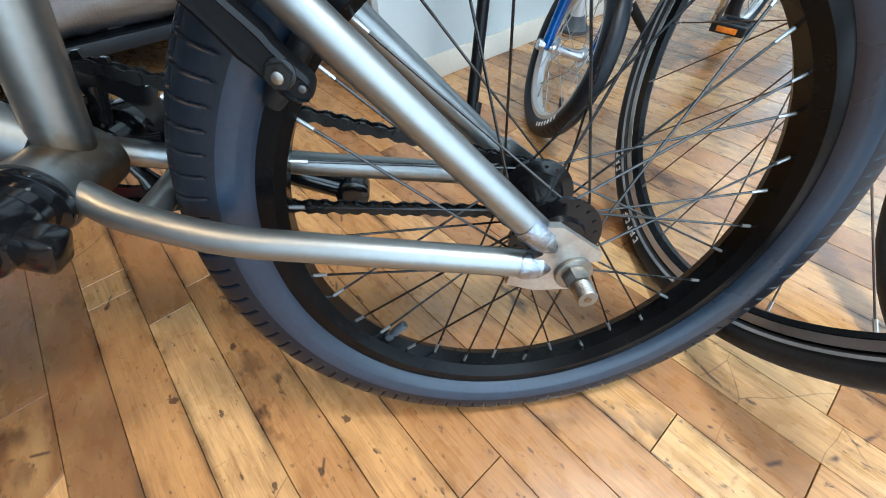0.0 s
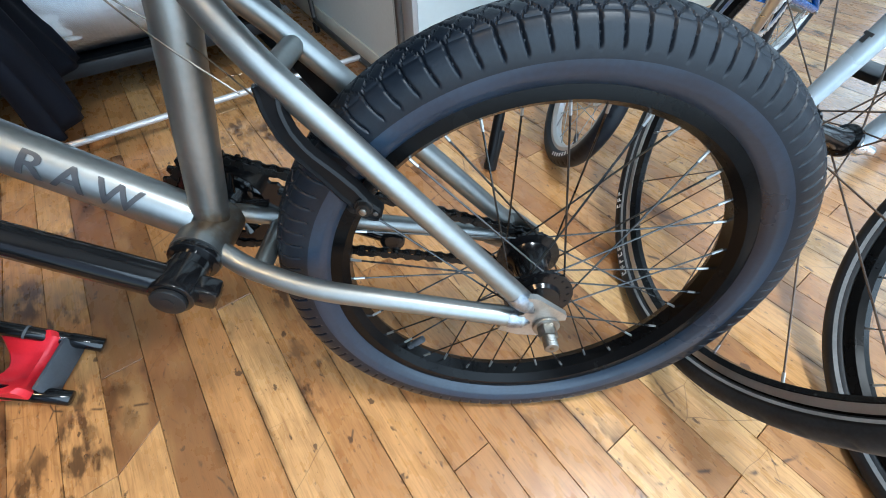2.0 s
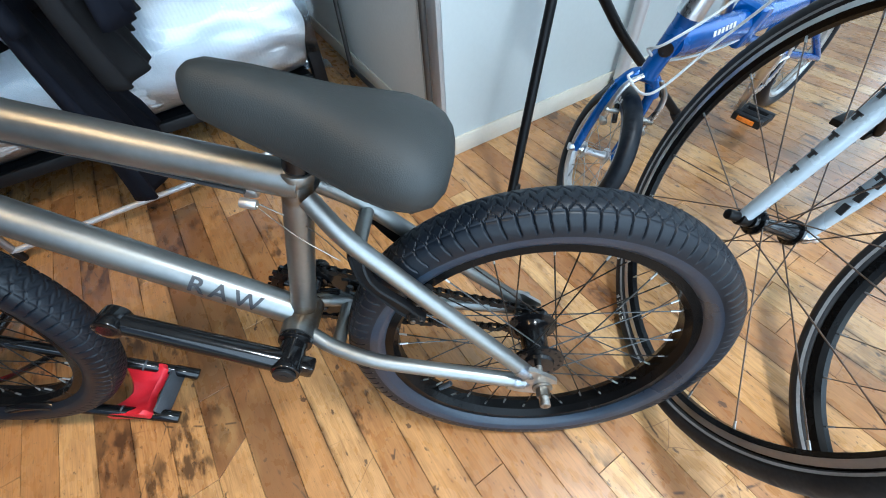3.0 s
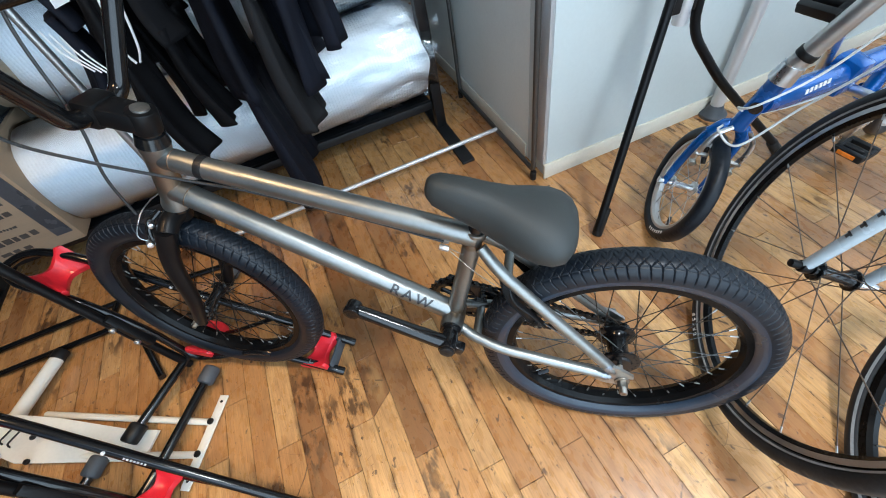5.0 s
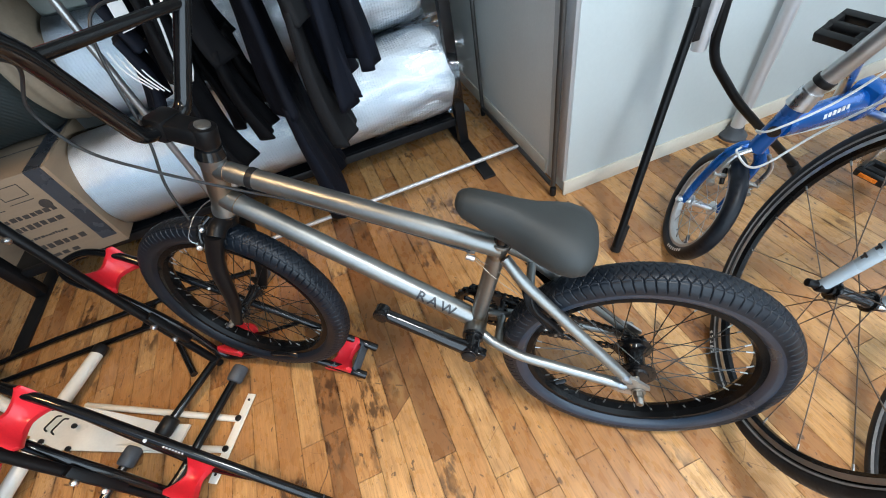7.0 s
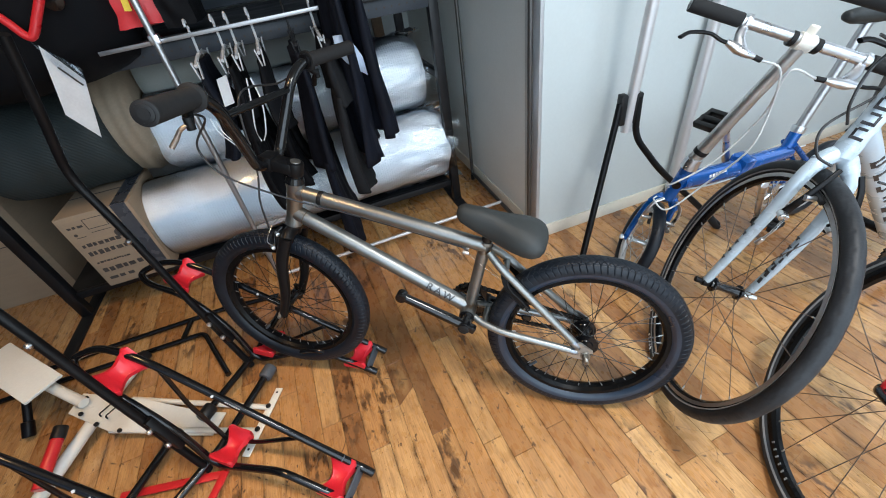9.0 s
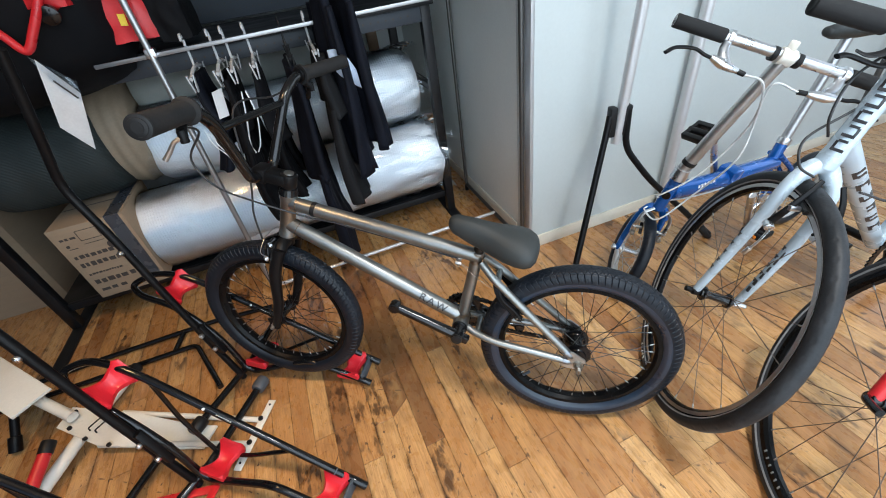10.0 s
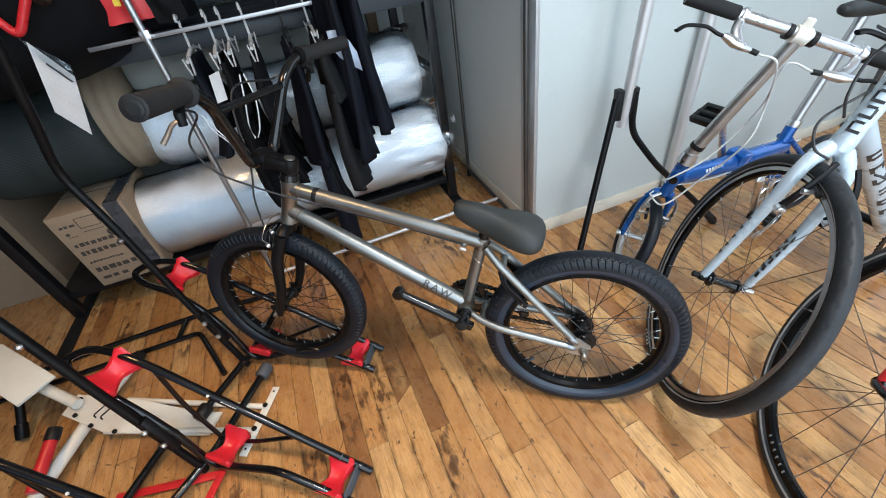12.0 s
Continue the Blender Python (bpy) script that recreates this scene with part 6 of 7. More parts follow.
# ---- things on the worktop ----
def soft_block(name, label, category, lo, hi, material, seed, puff=0.12):
    t = room_thing(name, label, category)
    bm = bmesh.new()
    bmesh.ops.create_cube(bm, size=2.0)
    bmesh.ops.subdivide_edges(bm, edges=bm.edges, cuts=9, use_grid_fill=True)
    lo, hi = Vector(lo), Vector(hi)
    for v in bm.verts:
        p = v.co.copy()
        q = p.normalized() * 1.25
        p = p.lerp(q, puff) + 0.07 * noise.noise_vector(p * 1.7 + Vector((seed, 0, 0))) + 0.02 * noise.noise_vector(p * 6 + Vector((0, seed, 0)))
        v.co = (lo + hi) / 2 + Vector((p.x * (hi.x - lo.x), p.y * (hi.y - lo.y), p.z * (hi.z - lo.z))) / 2
    part("body", bm, material, t, sharp=60)
    return t


t = soft_block("red_garment_pack", "folded bright red garment with a yellow label on the worktop", "clothing", (-0.94, 1.05, 1.018), (-0.785, 1.30, 1.24), REDPAINT, 3, 0.05)
bm = bmesh.new()
box(bm, (-0.860, 1.040, 1.076), (0.018, 0.002, 0.030), 0.0, pose(0, 0, 0, 0, 8, 0))
part("label_patch", bm, mat("yellow_label", (0.75, 0.55, 0.05), 0.5), t)
t = soft_block("black_bag", "large black padded bag on the worktop with a red strap", "bag", (-1.60, 0.97, 0.925), (-0.895, 1.36, 1.50), CLOTH, 6, 0.75)
bm = bmesh.new()
tube(bm, curve([(-1.125, 0.93, 1.125), (-1.098, 0.925, 1.085), (-1.080, 0.922, 1.054), (-1.064, 0.922, 1.053), (-1.036, 0.925, 1.085), (-0.995, 0.930, 1.135), (-0.96, 0.94, 1.19)], 8), 0.0105, 10)
part("strap", bm, REDPAINT, t, "red fabric strap")
t = soft_block("red_helmet_bag", "red and black packed accessory beside the bag", "package", (-1.030, 0.950, 1.125), (-0.935, 1.10, 1.26), REDPAINT, 9, 0.3)
bm = bmesh.new()
rod(bm, (-0.985, 0.950, 1.118), (-0.983, 0.930, 1.113), 0.024, 20, soft=0.004)
part("round_lens", bm, GLOSSBLACK, t)
t = soft_block("black_garment_pack", "folded black garment hanging over the worktop edge", "clothing", (-0.79, 1.04, 1.00), (-0.70, 1.30, 1.13), CLOTH, 13, 0.15)
tag = flat_on("paper_sheet", "white printed sheet in a clear sleeve hanging from the bag", "paper", [(-1.062, 0.905, 1.030), (-1.012, 0.900, 0.935), (-1.062, 0.895, 0.785), (-1.108, 0.900, 0.862)], PAPER)
bm = bmesh.new()
box(bm, (-1.036, 0.8960, 0.950), (0.060, 0.001, 0.0045), 0, pose(0, 0, 0, 0, 62, 0))
part("print_line", bm, INK, tag)
bm = bmesh.new()
flap = [bm.verts.new(q) for q in ((-1.068, 0.893, 1.042), (-1.000, 0.890, 0.965), (-1.008, 0.886, 0.925), (-1.052, 0.890, 0.985))]
bm.faces.new(flap)
bmesh.ops.solidify(bm, geom=bm.faces[:], thickness=0.0006)
part("sleeve_flap", bm, FILM, tag, "clear plastic sleeve flap")
bm = bmesh.new()
box(bm, (0.0, 1.86, 0.80), (0.055, 0.03, 1.6), 0.003)
tagged(part("wooden_board", bm, BROWNWOOD, None, "", RM), "narrow brown board leaning behind the shelf", "board")

# ---- the other bicycles, beside the white wall ----
def build_hybrid():
    """Pale hybrid bicycle: its front wheel is turned away from the frame."""
    W = pose(0.338, 0.187, 0.319, 19.1, 0, 90.5)
    bike = thing("hybrid_bicycle", "pale blue-white hybrid bicycle with dark lettering and a turned front wheel", "bicycle", W)
    inv = W.inverted()

    def loc(p):
        return inv @ Vector(p)

    make_wheel("front_wheel", bike, Matrix(), 0.3365, 0.0170, 0.302, 0.2875, 0.011, (0.019, 0.0325, 0.012, 0.055), 20, SLICK, RIMBLACK, BROWNSPOKE, "slits", 480, 0.0017, 0.0010, cross=1.6, valve=72)
    bm = bmesh.new()
    for s in (-1, 1):
        spun(bm, [(0.2945, s * 0.0112), (0.3035, s * 0.0114), (0.3035, s * 0.0118), (0.2945, s * 0.0118)], 120)
    bmesh.ops.recalc_face_normals(bm, faces=bm.faces)
    part("brake_track", bm, GREYALU, bike)
    bm = bmesh.new()
    for s in (-1, 1):
        spun(bm, [(0.3080, s * 0.0152), (0.3110, s * 0.0165), (0.3112, s * 0.0171), (0.3078, s * 0.0158)], 160)
    bmesh.ops.recalc_face_normals(bm, faces=bm.faces)
    part("reflex_band", bm, REFLECT, bike, "grey reflective tyre band")
    for s, deg0, count in ((1, 272, 5), (1, 297, 3)):
        bm = bmesh.new()
        for k in range(count):
            a = radians(deg0 + 2.3 * k)
            c = Vector((math.cos(a) * 0.3185, s * 0.0173, math.sin(a) * 0.3185))
            for u, w, lu, lw in ((0, -0.0022, 0.0095, 0.0018), (0.0036, 0.0006, 0.0020, 0.0050), (-0.0036 + 0.003 * (k % 3), 0.0006, 0.0020, 0.0050)):
                turn = Matrix.Rotation(-a, 4, "Y")
                box(bm, c + turn.to_3x3() @ Vector((u, 0, w)), (lu, 0.0010, lw), 0, turn)
        part("tyre_print", bm, MARK, bike)
    crown = Vector((0.157, 0, 0.338))
    for y in (-1, 1):
        bm = bmesh.new()
        pts = curve([(0.0, y * 0.052, -0.006), (0.004, y * 0.052, 0.100), (0.014, y * 0.050, 0.225), (0.032, y * 0.044, 0.315), (0.054, y * 0.022, 0.356)], 8)
        tube(bm, pts, [0.0095 + 0.0065 * i / (len(pts) - 1) for i in range(len(pts))], 16)
        leg = part("fork_leg", bm, PALE, bike)
        for k in range(5):
            u = 7 + 1.6 * k
            p, q = pts[int(u)].lerp(pts[int(u) + 1], u % 1), pts[int(u) + 1]
            rr = 0.0095 + 0.0065 * u / (len(pts) - 1)
            turn = along(p, q, (0, 1, 0)).to_3x3().to_4x4()
            bm = bmesh.new()
            for side in (-1, 1):
                for dx, lx, lz in ((0, 0.009, 0.005), (0.003, 0.003, 0.011)):
                    box(bm, p + turn.to_3x3() @ Vector((dx, 0, 0)) + turn.to_3x3() @ Vector((0, 0, side * (rr + 0.0004))), (lx, lz, 0.001), 0, turn)
            part("printed_mark", bm, BADGE, leg)
        bm = bmesh.new()
        rod(bm, (0, y * 0.043, 0), (0, y * 0.060, 0), 0.011, 16, soft=0.002)
        rod(bm, (0, y * 0.060, 0), (0, y * 0.078, 0), 0.0075 if y > 0 else 0.006, 12, soft=0.002)
        part("skewer_end", bm, SATINBLACK if y > 0 else ALU, leg)
    bm = bmesh.new()
    tube(bm, curve([(0.046, -0.032, 0.340), (0.056, -0.012, 0.362), (0.056, 0.012, 0.362), (0.046, 0.032, 0.340)], 6), 0.0175, 16)
    part("fork_crown", bm, PALE, bike)
    # dark print on the far fork leg
    bm = bmesh.new()
    for k in range(6):
        c = Vector((0.004 + 0.0016 * k - 0.009, -0.0425, 0.060 + 0.0225 * k))
        box(bm, c, (0.010, 0.0015, 0.015), 0, Matrix.Rotation(radians(14), 4, "Y"))
    part("fork_print", bm, BADGE, bike)
    low, high = loc((0.457, 0.245, 0.662)), loc((0.520, 0.275, 0.850))
    bm = bmesh.new()
    tube(bm, [low, low.lerp(high, 0.1), low.lerp(high, 0.2), high], [0.022, 0.022, 0.020, 0.0195], 22)
    head = part("head_tube", bm, PALE, bike)
    bm = bmesh.new()
    ax = (high - low).normalized()
    face = inv.to_3x3() @ Vector((-0.50, -0.82, 0.30))
    face = (face - ax * face.dot(ax)).normalized()
    side = ax.cross(face)
    turn = Matrix((ax, side, face)).transposed().to_4x4()
    for k in range(5):
        for u, w, lu, lw in ((-0.009, 0.0, 0.006, 0.022), (0.009, 0.0, 0.005, 0.016), (0.0, 0.009 if k % 2 else -0.009, 0.016, 0.005)):
            a = w / 0.020
            q = face * math.cos(a) + side * math.sin(a)
            box(bm, low.lerp(high, 0.24 + 0.145 * k) + ax * u + q * 0.0198, (lu, lw, 0.0012), 0, turn @ Matrix.Rotation(-a, 4, "X"))
    part("head_print", bm, BADGE, head)
    bbp = loc((0.815, 0.520, 0.285))
    bm = bmesh.new()
    a = loc((0.475, 0.255, 0.715))
    tube(bm, [a, bbp], [0.0225, 0.0205], 22)
    down = part("down_tube", bm, PALE, bike)
    m = along(a, bbp)
    turn = m.to_3x3().to_4x4()
    for side in (1, -1):
        for k in range(6):
            bm = bmesh.new()
            strokes = ((0.0, 0.0, 0.028, 0.008), (-0.010, 0.012, 0.008, 0.018), (0.010, 0.012, 0.008, 0.018), (0.0, 0.022, 0.024, 0.007))
            for j, (u, w, lu, lw) in enumerate(strokes):
                if (k + j) % 4 == 3:
                    continue
                t = (w - 0.011) / 0.0215
                d = m.to_3x3() @ Vector((0, side * math.cos(t), math.sin(t)))
                c = a.lerp(bbp, 0.20 + 0.105 * k)
                box(bm, c + m.to_3x3() @ Vector((u, 0, 0)) + d * (0.0222 - 0.002 * (0.20 + 0.105 * k)), (lu, 0.0016, lw), 0, turn @ Matrix.Rotation(side * t, 4, "X"))
            part("printed_mark", bm, BADGE, down)
    top_a, seat = loc((0.508, 0.270, 0.810)), loc((0.985, 0.640, 0.700))
    rear = loc((1.190, 0.760, 0.340))
    for name, p, q, r in (("top_tube", top_a, seat, 0.018), ("seat_tube", bbp, seat, 0.0165)):
        bm = bmesh.new()
        tube(bm, [p, q], r, 18)
        part(name, bm, PALE, bike)
    for off in (Vector((-0.03, 0.05, 0)), Vector((0.03, -0.05, 0))):
        for name, p in (("chain_stay", bbp), ("seat_stay", seat)):
            bm = bmesh.new()
            tube(bm, [p + inv.to_3x3() @ (off * 0.4), rear + inv.to_3x3() @ off], [0.011, 0.008], 14)
            part(name, bm, PALE, bike)
    make_wheel("rear_wheel", bike, inv @ pose(1.190, 0.760, 0.3385, 3, 0, 31), 0.3375, 0.0165, 0.306, 0.290, 0.011, (0.024, 0.033, 0.014, 0.06), 24, SLICK, RIMBLACK, BROWNSPOKE, "plain", 240)
    bm = bmesh.new()
    toothed(bm, (0, 0, 0), 0.085, 42, 0.004, 5, 0.022, 0.066)
    part("chainring", bm, SATINBLACK, bike, m=inv @ pose(0.840, 0.475, 0.285, 0, 0, 31))
    bm = bmesh.new()
    rod(bm, (0, 0.0, 0), (0, 0.10, 0), 0.012, 12)
    tube(bm, [(0, 0.095, 0), (0.10, 0.10, -0.13)], 0.011, 10)
    box(bm, (0.105, 0.145, -0.135), (0.075, 0.085, 0.018), 0.004)
    part("crank_and_pedal", bm, SATINBLACK, bike, m=inv @ pose(0.815, 0.520, 0.285, 0, 0, 31))
    # linear pull brake on the fork
    for y in (-1, 1):
        bm = bmesh.new()
        arm = curve([(-0.014, y * 0.048, 0.246), (-0.028, y * 0.050, 0.284), (-0.020, y * 0.036, 0.326), (-0.004, y * 0.020, 0.356)], 6)
        tube(bm, arm, [0.0085, 0.0075, 0.006, 0.005], 10, squash=0.7)
        br = part("brake_arm", bm, SATINBLACK, bike)
        bm = bmesh.new()
        rod(bm, (-0.012, y * 0.050, 0.244), (-0.034, y * 0.052, 0.242), 0.0095, 12, soft=0.002)
        part("pivot_bolt", bm, ALU, br)
        bm = bmesh.new()
        rod(bm, (-0.024, y * 0.028, 0.296), (-0.032, y * 0.052, 0.296), 0.006, 10, soft=0.001)
        part("pad_bolt", bm, ALU, br)
        bm = bmesh.new()
        tube(bm, [(-0.034, y * 0.018, 0.296), (0.012, y * 0.018, 0.300)], 0.0055, 10)
        part("brake_pad", bm, PLASTIC, br)
    bm = bmesh.new()
    tube(bm, curve([(-0.034, 0.050, 0.240), (-0.042, 0.054, 0.215), (-0.040, 0.056, 0.185)], 6), 0.0028, 8)
    rod(bm, (-0.040, 0.056, 0.187), (-0.036, 0.056, 0.168), 0.005, 10, soft=0.001)
    part("dangling_fitting", bm, ALU, bike)
    for pts in ([(-0.004, 0.04, 0.358), (-0.006, 0.080, 0.372), (0.030, 0.085, 0.410), (0.075, 0.03, 0.46), (0.10, -0.03, 0.53)], [(-0.006, -0.05, 0.356), (0.00, -0.12, 0.36), (0.05, -0.15, 0.42), (0.10, -0.10, 0.53)],
                [(0.060, 0.035, 0.42), (0.045, 0.07, 0.46), (0.07, 0.07, 0.52), (0.10, 0.03, 0.58)]):
        bm = bmesh.new()
        tube(bm, curve(pts, 8), 0.0026, 8)
        part("cable", bm, CABLE, bike)
    # stem and bar
    l, r = loc((0.352, 0.300, 0.958)), loc((0.800, 0.300, 0.800))
    mid = l.lerp(r, 0.52)
    bm = bmesh.new()
    tube(bm, [high, high + (high - low).normalized() * 0.04, mid], [0.020, 0.019, 0.018], 16)
    part("stem", bm, SATINBLACK, bike)
    bm = bmesh.new()
    tube(bm, [l, r], 0.0125, 16)
    bar = part("handlebar", bm, SATINBLACK, bike)
    d = (r - l).normalized()
    for p, q in ((l, l + d * 0.135), (r - d * 0.135, r)):
        bm = bmesh.new()
        rod(bm, p, q, 0.0185, 18, soft=0.004)
        part("grip", bm, GRIP, bar)
    c = l + d * 0.165
    nrm = inv.to_3x3() @ Vector((-0.2, -0.75, -0.62)).normalized() * 1.35
    bm = bmesh.new()
    rod(bm, c - d * 0.012, c + d * 0.012, 0.019, 14)
    box(bm, c + nrm * 0.030, (0.035, 0.030, 0.045), 0.008)
    lev = part("brake_lever", bm, PLASTIC, bar)
    bm = bmesh.new()
    tube(bm, curve([c + nrm * 0.04, c + nrm * 0.062 - d * 0.03, c + nrm * 0.060 - d * 0.085, c + nrm * 0.066 - d * 0.105], 6), 0.0068, 10, squash=0.6)
    part("lever_blade", bm, SATINBLACK, lev)
    bm = bmesh.new()
    tube(bm, curve([c + nrm * 0.02 - d * 0.005, c + nrm * 0.04 - d * 0.025, c + nrm * 0.052 - d * 0.055, c + nrm * 0.05 - d * 0.075], 6), [0.010, 0.014, 0.018, 0.006], 14, squash=0.35)
    part("shifter_paddle", bm, PLASTIC, lev)
    return bike


build_hybrid()


def build_red_skewer_bike():
    W = pose(0.5875, -0.083, 0.320, 21.8, 0, 86.5)
    bike = thing("road_bicycle", "black road bicycle with slim tyres and a red front fork end", "bicycle", W)
    make_wheel("front_wheel", bike, Matrix(), 0.3435, 0.0165, 0.310, 0.2945, 0.012, (0.019, 0.035, 0.012, 0.055), 24, SLICK, RIMBLACK, BROWNSPOKE, "plain", 360, 0.0017, 0.0010, cross=1.6, valve=-20)
    bm = bmesh.new()
    for s in (-1, 1):
        spun(bm, [(0.3195, s * 0.0145), (0.3235, s * 0.0160), (0.3237, s * 0.0166), (0.3193, s * 0.0151)], 160)
    bmesh.ops.recalc_face_normals(bm, faces=bm.faces)
    part("reflex_band", bm, REFLECT, bike, "grey reflective tyre band")
    bm = bmesh.new()
    for k in range(6):
        a = radians(-103 + 3.4 * k)
        c = Vector((math.cos(a) * 0.302, 0.0122, math.sin(a) * 0.302))
        box(bm, c, (0.008, 0.0012, 0.004), 0, Matrix.Rotation(-a, 4, "Y"))
    part("rim_print", bm, REFLECT, bike)
    for y in (-1, 1):
        bm = bmesh.new()
        pts = curve([(-0.004, y * 0.054, -0.008), (0.05, y * 0.054, 0.11), (0.120, y * 0.050, 0.25), (0.150, y * 0.035, 0.325), (0.165, y * 0.0, 0.360)], 8)
        tube(bm, pts, [0.0115 + 0.006 * i / (len(pts) - 1) for i in range(len(pts))], 14)
        leg = part("fork_leg", bm, REDPAINT, bike, "red painted fork leg")
        bm = bmesh.new()
        rod(bm, (0, y * 0.045, 0), (0, y * 0.064, 0), 0.013, 16, soft=0.002)
        tube(bm, curve([(0, y * 0.062, 0), (-0.010, y * 0.074, 0.004), (-0.034, y * 0.080, 0.012), (-0.050, y * 0.080, 0.018)], 5), 0.0075, 12)
        part("skewer", bm, GLOSSBLACK, leg)
    bm = bmesh.new()
    tube(bm, [(0.165, 0, 0.355), (0.275, -0.01, 0.60)], 0.021, 18)
    part("head_tube", bm, SATINBLACK, bike)
    return bike


build_red_skewer_bike()


def build_folding():
    W = pose(0.1874, 0.5745, 0.1506, 18.3, 0, 90.5)
    bike = thing("folding_bicycle", "small blue folding bicycle with silver stem and pale cables", "bicycle", W)
    inv = W.inverted()

    def loc(*p):
        return inv @ Vector(p)

    make_wheel("front_wheel", bike, Matrix(), 0.160, 0.019, 0.124, 0.113, 0.012, (0.020, 0.030, 0.010, 0.050), 20, RUBBER, SKINWALL, NIPPLE, "slits", 300, 0.0014, 0.0009, cross=1.6, hub_mat=ALU)
    for base in (60, 215):
        for k in range(7):
            a = radians(base + 5 * k)
            bm = bmesh.new()
            box(bm, Vector((math.cos(a) * 0.137, 0.0185, math.sin(a) * 0.137)), (0.008, 0.0012, 0.006), 0, Matrix.Rotation(-a, 4, "Y"))
            part("tyre_mark", bm, MARK, bike)
    for y in (-1, 1):
        bm = bmesh.new()
        pts = curve([(0.0, y * 0.048, -0.004), (0.010, y * 0.047, 0.070), (0.015, y * 0.040, 0.150), (0.012, y * 0.018, 0.188)], 7)
        tube(bm, pts, [0.009, 0.011, 0.012, 0.012], 14)
        leg = part("fork_leg", bm, BLUE, bike)
        bm = bmesh.new()
        rod(bm, (0, y * 0.030, 0), (0, y * 0.058, 0), 0.0075, 12, soft=0.001)
        rod(bm, (0, y * 0.058, 0), (0, y * 0.066, 0), 0.010, 6)
        part("axle_nut", bm, ALU, leg)
        bm = bmesh.new()
        tube(bm, curve([(-0.022, y * 0.046, 0.100), (-0.028, y * 0.050, 0.140), (-0.024, y * 0.044, 0.180), (-0.018, y * 0.020, 0.205)], 6), [0.0075, 0.007, 0.006, 0.005], 10, squash=0.7)
        br = part("brake_arm", bm, ALU, bike)
        bm = bmesh.new()
        rod(bm, (-0.016, y * 0.044, 0.102), (-0.040, y * 0.046, 0.100), 0.008, 12, soft=0.002)
        part("pivot_bolt", bm, ZINC, br)
        bm = bmesh.new()
        rod(bm, (-0.026, y * 0.024, 0.125), (-0.030, y * 0.056, 0.125), 0.0055, 10, soft=0.001)
        part("pad_bolt", bm, ZINC, br)
        bm = bmesh.new()
        tube(bm, [(-0.024, y * 0.017, 0.100), (0.010, y * 0.017, 0.122)], 0.0055, 10)
        part("brake_pad", bm, PLASTIC, br)
    crown, htop = loc(0.248, 0.580, 0.340), loc(0.280, 0.572, 0.455)
    bm = bmesh.new()
    tube(bm, curve([(0.012, -0.040, 0.160), (0.012, -0.020, 0.192), (0.012, 0.020, 0.192), (0.012, 0.040, 0.160)], 6), 0.014, 14)
    part("fork_crown", bm, BLUE, bike)
    bm = bmesh.new()
    tube(bm, [crown, crown.lerp(htop, 0.1), crown.lerp(htop, 0.9), htop], [0.021, 0.019, 0.019, 0.021], 20)
    head = part("head_tube", bm, BLUE, bike)
    bm = bmesh.new()
    c = crown.lerp(htop, 0.5)
    q = inv.to_3x3() @ Vector((-0.35, -0.9, 0.1)).normalized()
    rod(bm, c + q * 0.017, c + q * 0.021, 0.013, 16)
    part("head_badge", bm, GLOSSBLACK, head)
    bm = bmesh.new()
    base = loc(0.290, 0.570, 0.490)
    rod(bm, htop, base, 0.025, 18, r2=0.022)
    part("stem_hinge", bm, ALU, bike, "bright clamp at the folding stem")
    topc = loc(0.428, 0.522, 0.810)
    bm = bmesh.new()
    tube(bm, [base, topc], [0.0185, 0.0155], 18)
    post = part("stem_post", bm, GREYALU, bike)
    bm = bmesh.new()
    clamp_ring(bm, base.lerp(topc, 0.07), topc - base, 0.0205, 0.014)
    part("stem_band", bm, PLASTIC, post)
    l, r = topc + Vector((0, 0.275, 0.016)), topc - Vector((0, 0.275, 0.010))
    d = (r - l).normalized()
    bm = bmesh.new()
    tube(bm, [l, r], 0.0125, 16)
    bar = part("handlebar", bm, ALU, bike)
    bm = bmesh.new()
    clamp_ring(bm, topc, d, 0.0195, 0.034)
    q = inv.to_3x3() @ Vector((0.25, -0.1, 0.95)).normalized()
    box(bm, topc + q * 0.006, (0.014, 0.020, 0.062), 0.004, along(topc, topc + q).to_3x3().to_4x4() @ pose(0, 0, 0, 0, 90, 0))
    part("bar_clamp", bm, WHITEPAINT, bar, "white cast clamp")
    for s in (-1, 1):
        bm = bmesh.new()
        clamp_ring(bm, topc + d * 0.029 * s, d, 0.0165, 0.012)
        part("clamp_band", bm, PLASTIC, bar)
    for p, q2, s in ((l, l + d * 0.125, 1), (r, r - d * 0.125, -1)):
        bm = bmesh.new()
        rod(bm, p, q2, 0.0160, 18, soft=0.003)
        part("grip", bm, GRIP, bar)
        c = q2 + d * s * 0.012
        nrm = inv.to_3x3() @ Vector((-0.42, -0.75, -0.52)).normalized()
        bm = bmesh.new()
        clamp_ring(bm, c, d, 0.0175, 0.012)
        tube(bm, curve([c + nrm * 0.012, c + nrm * 0.045 + d * s * 0.004, c + nrm * 0.075 + d * s * 0.02], 6), [0.010, 0.011, 0.015], 14, squash=0.6)
        tube(bm, [c + nrm * 0.066 - d * s * 0.016, c + nrm * 0.074 + d * s * 0.012, c + nrm * 0.078 + d * s * 0.036, c + nrm * 0.080 + d * s * 0.055], [0.010, 0.0165, 0.0135, 0.008], 14, squash=0.7)
        lev = part("brake_lever", bm, ALU, bar, "silver brake lever body")
        bm = bmesh.new()
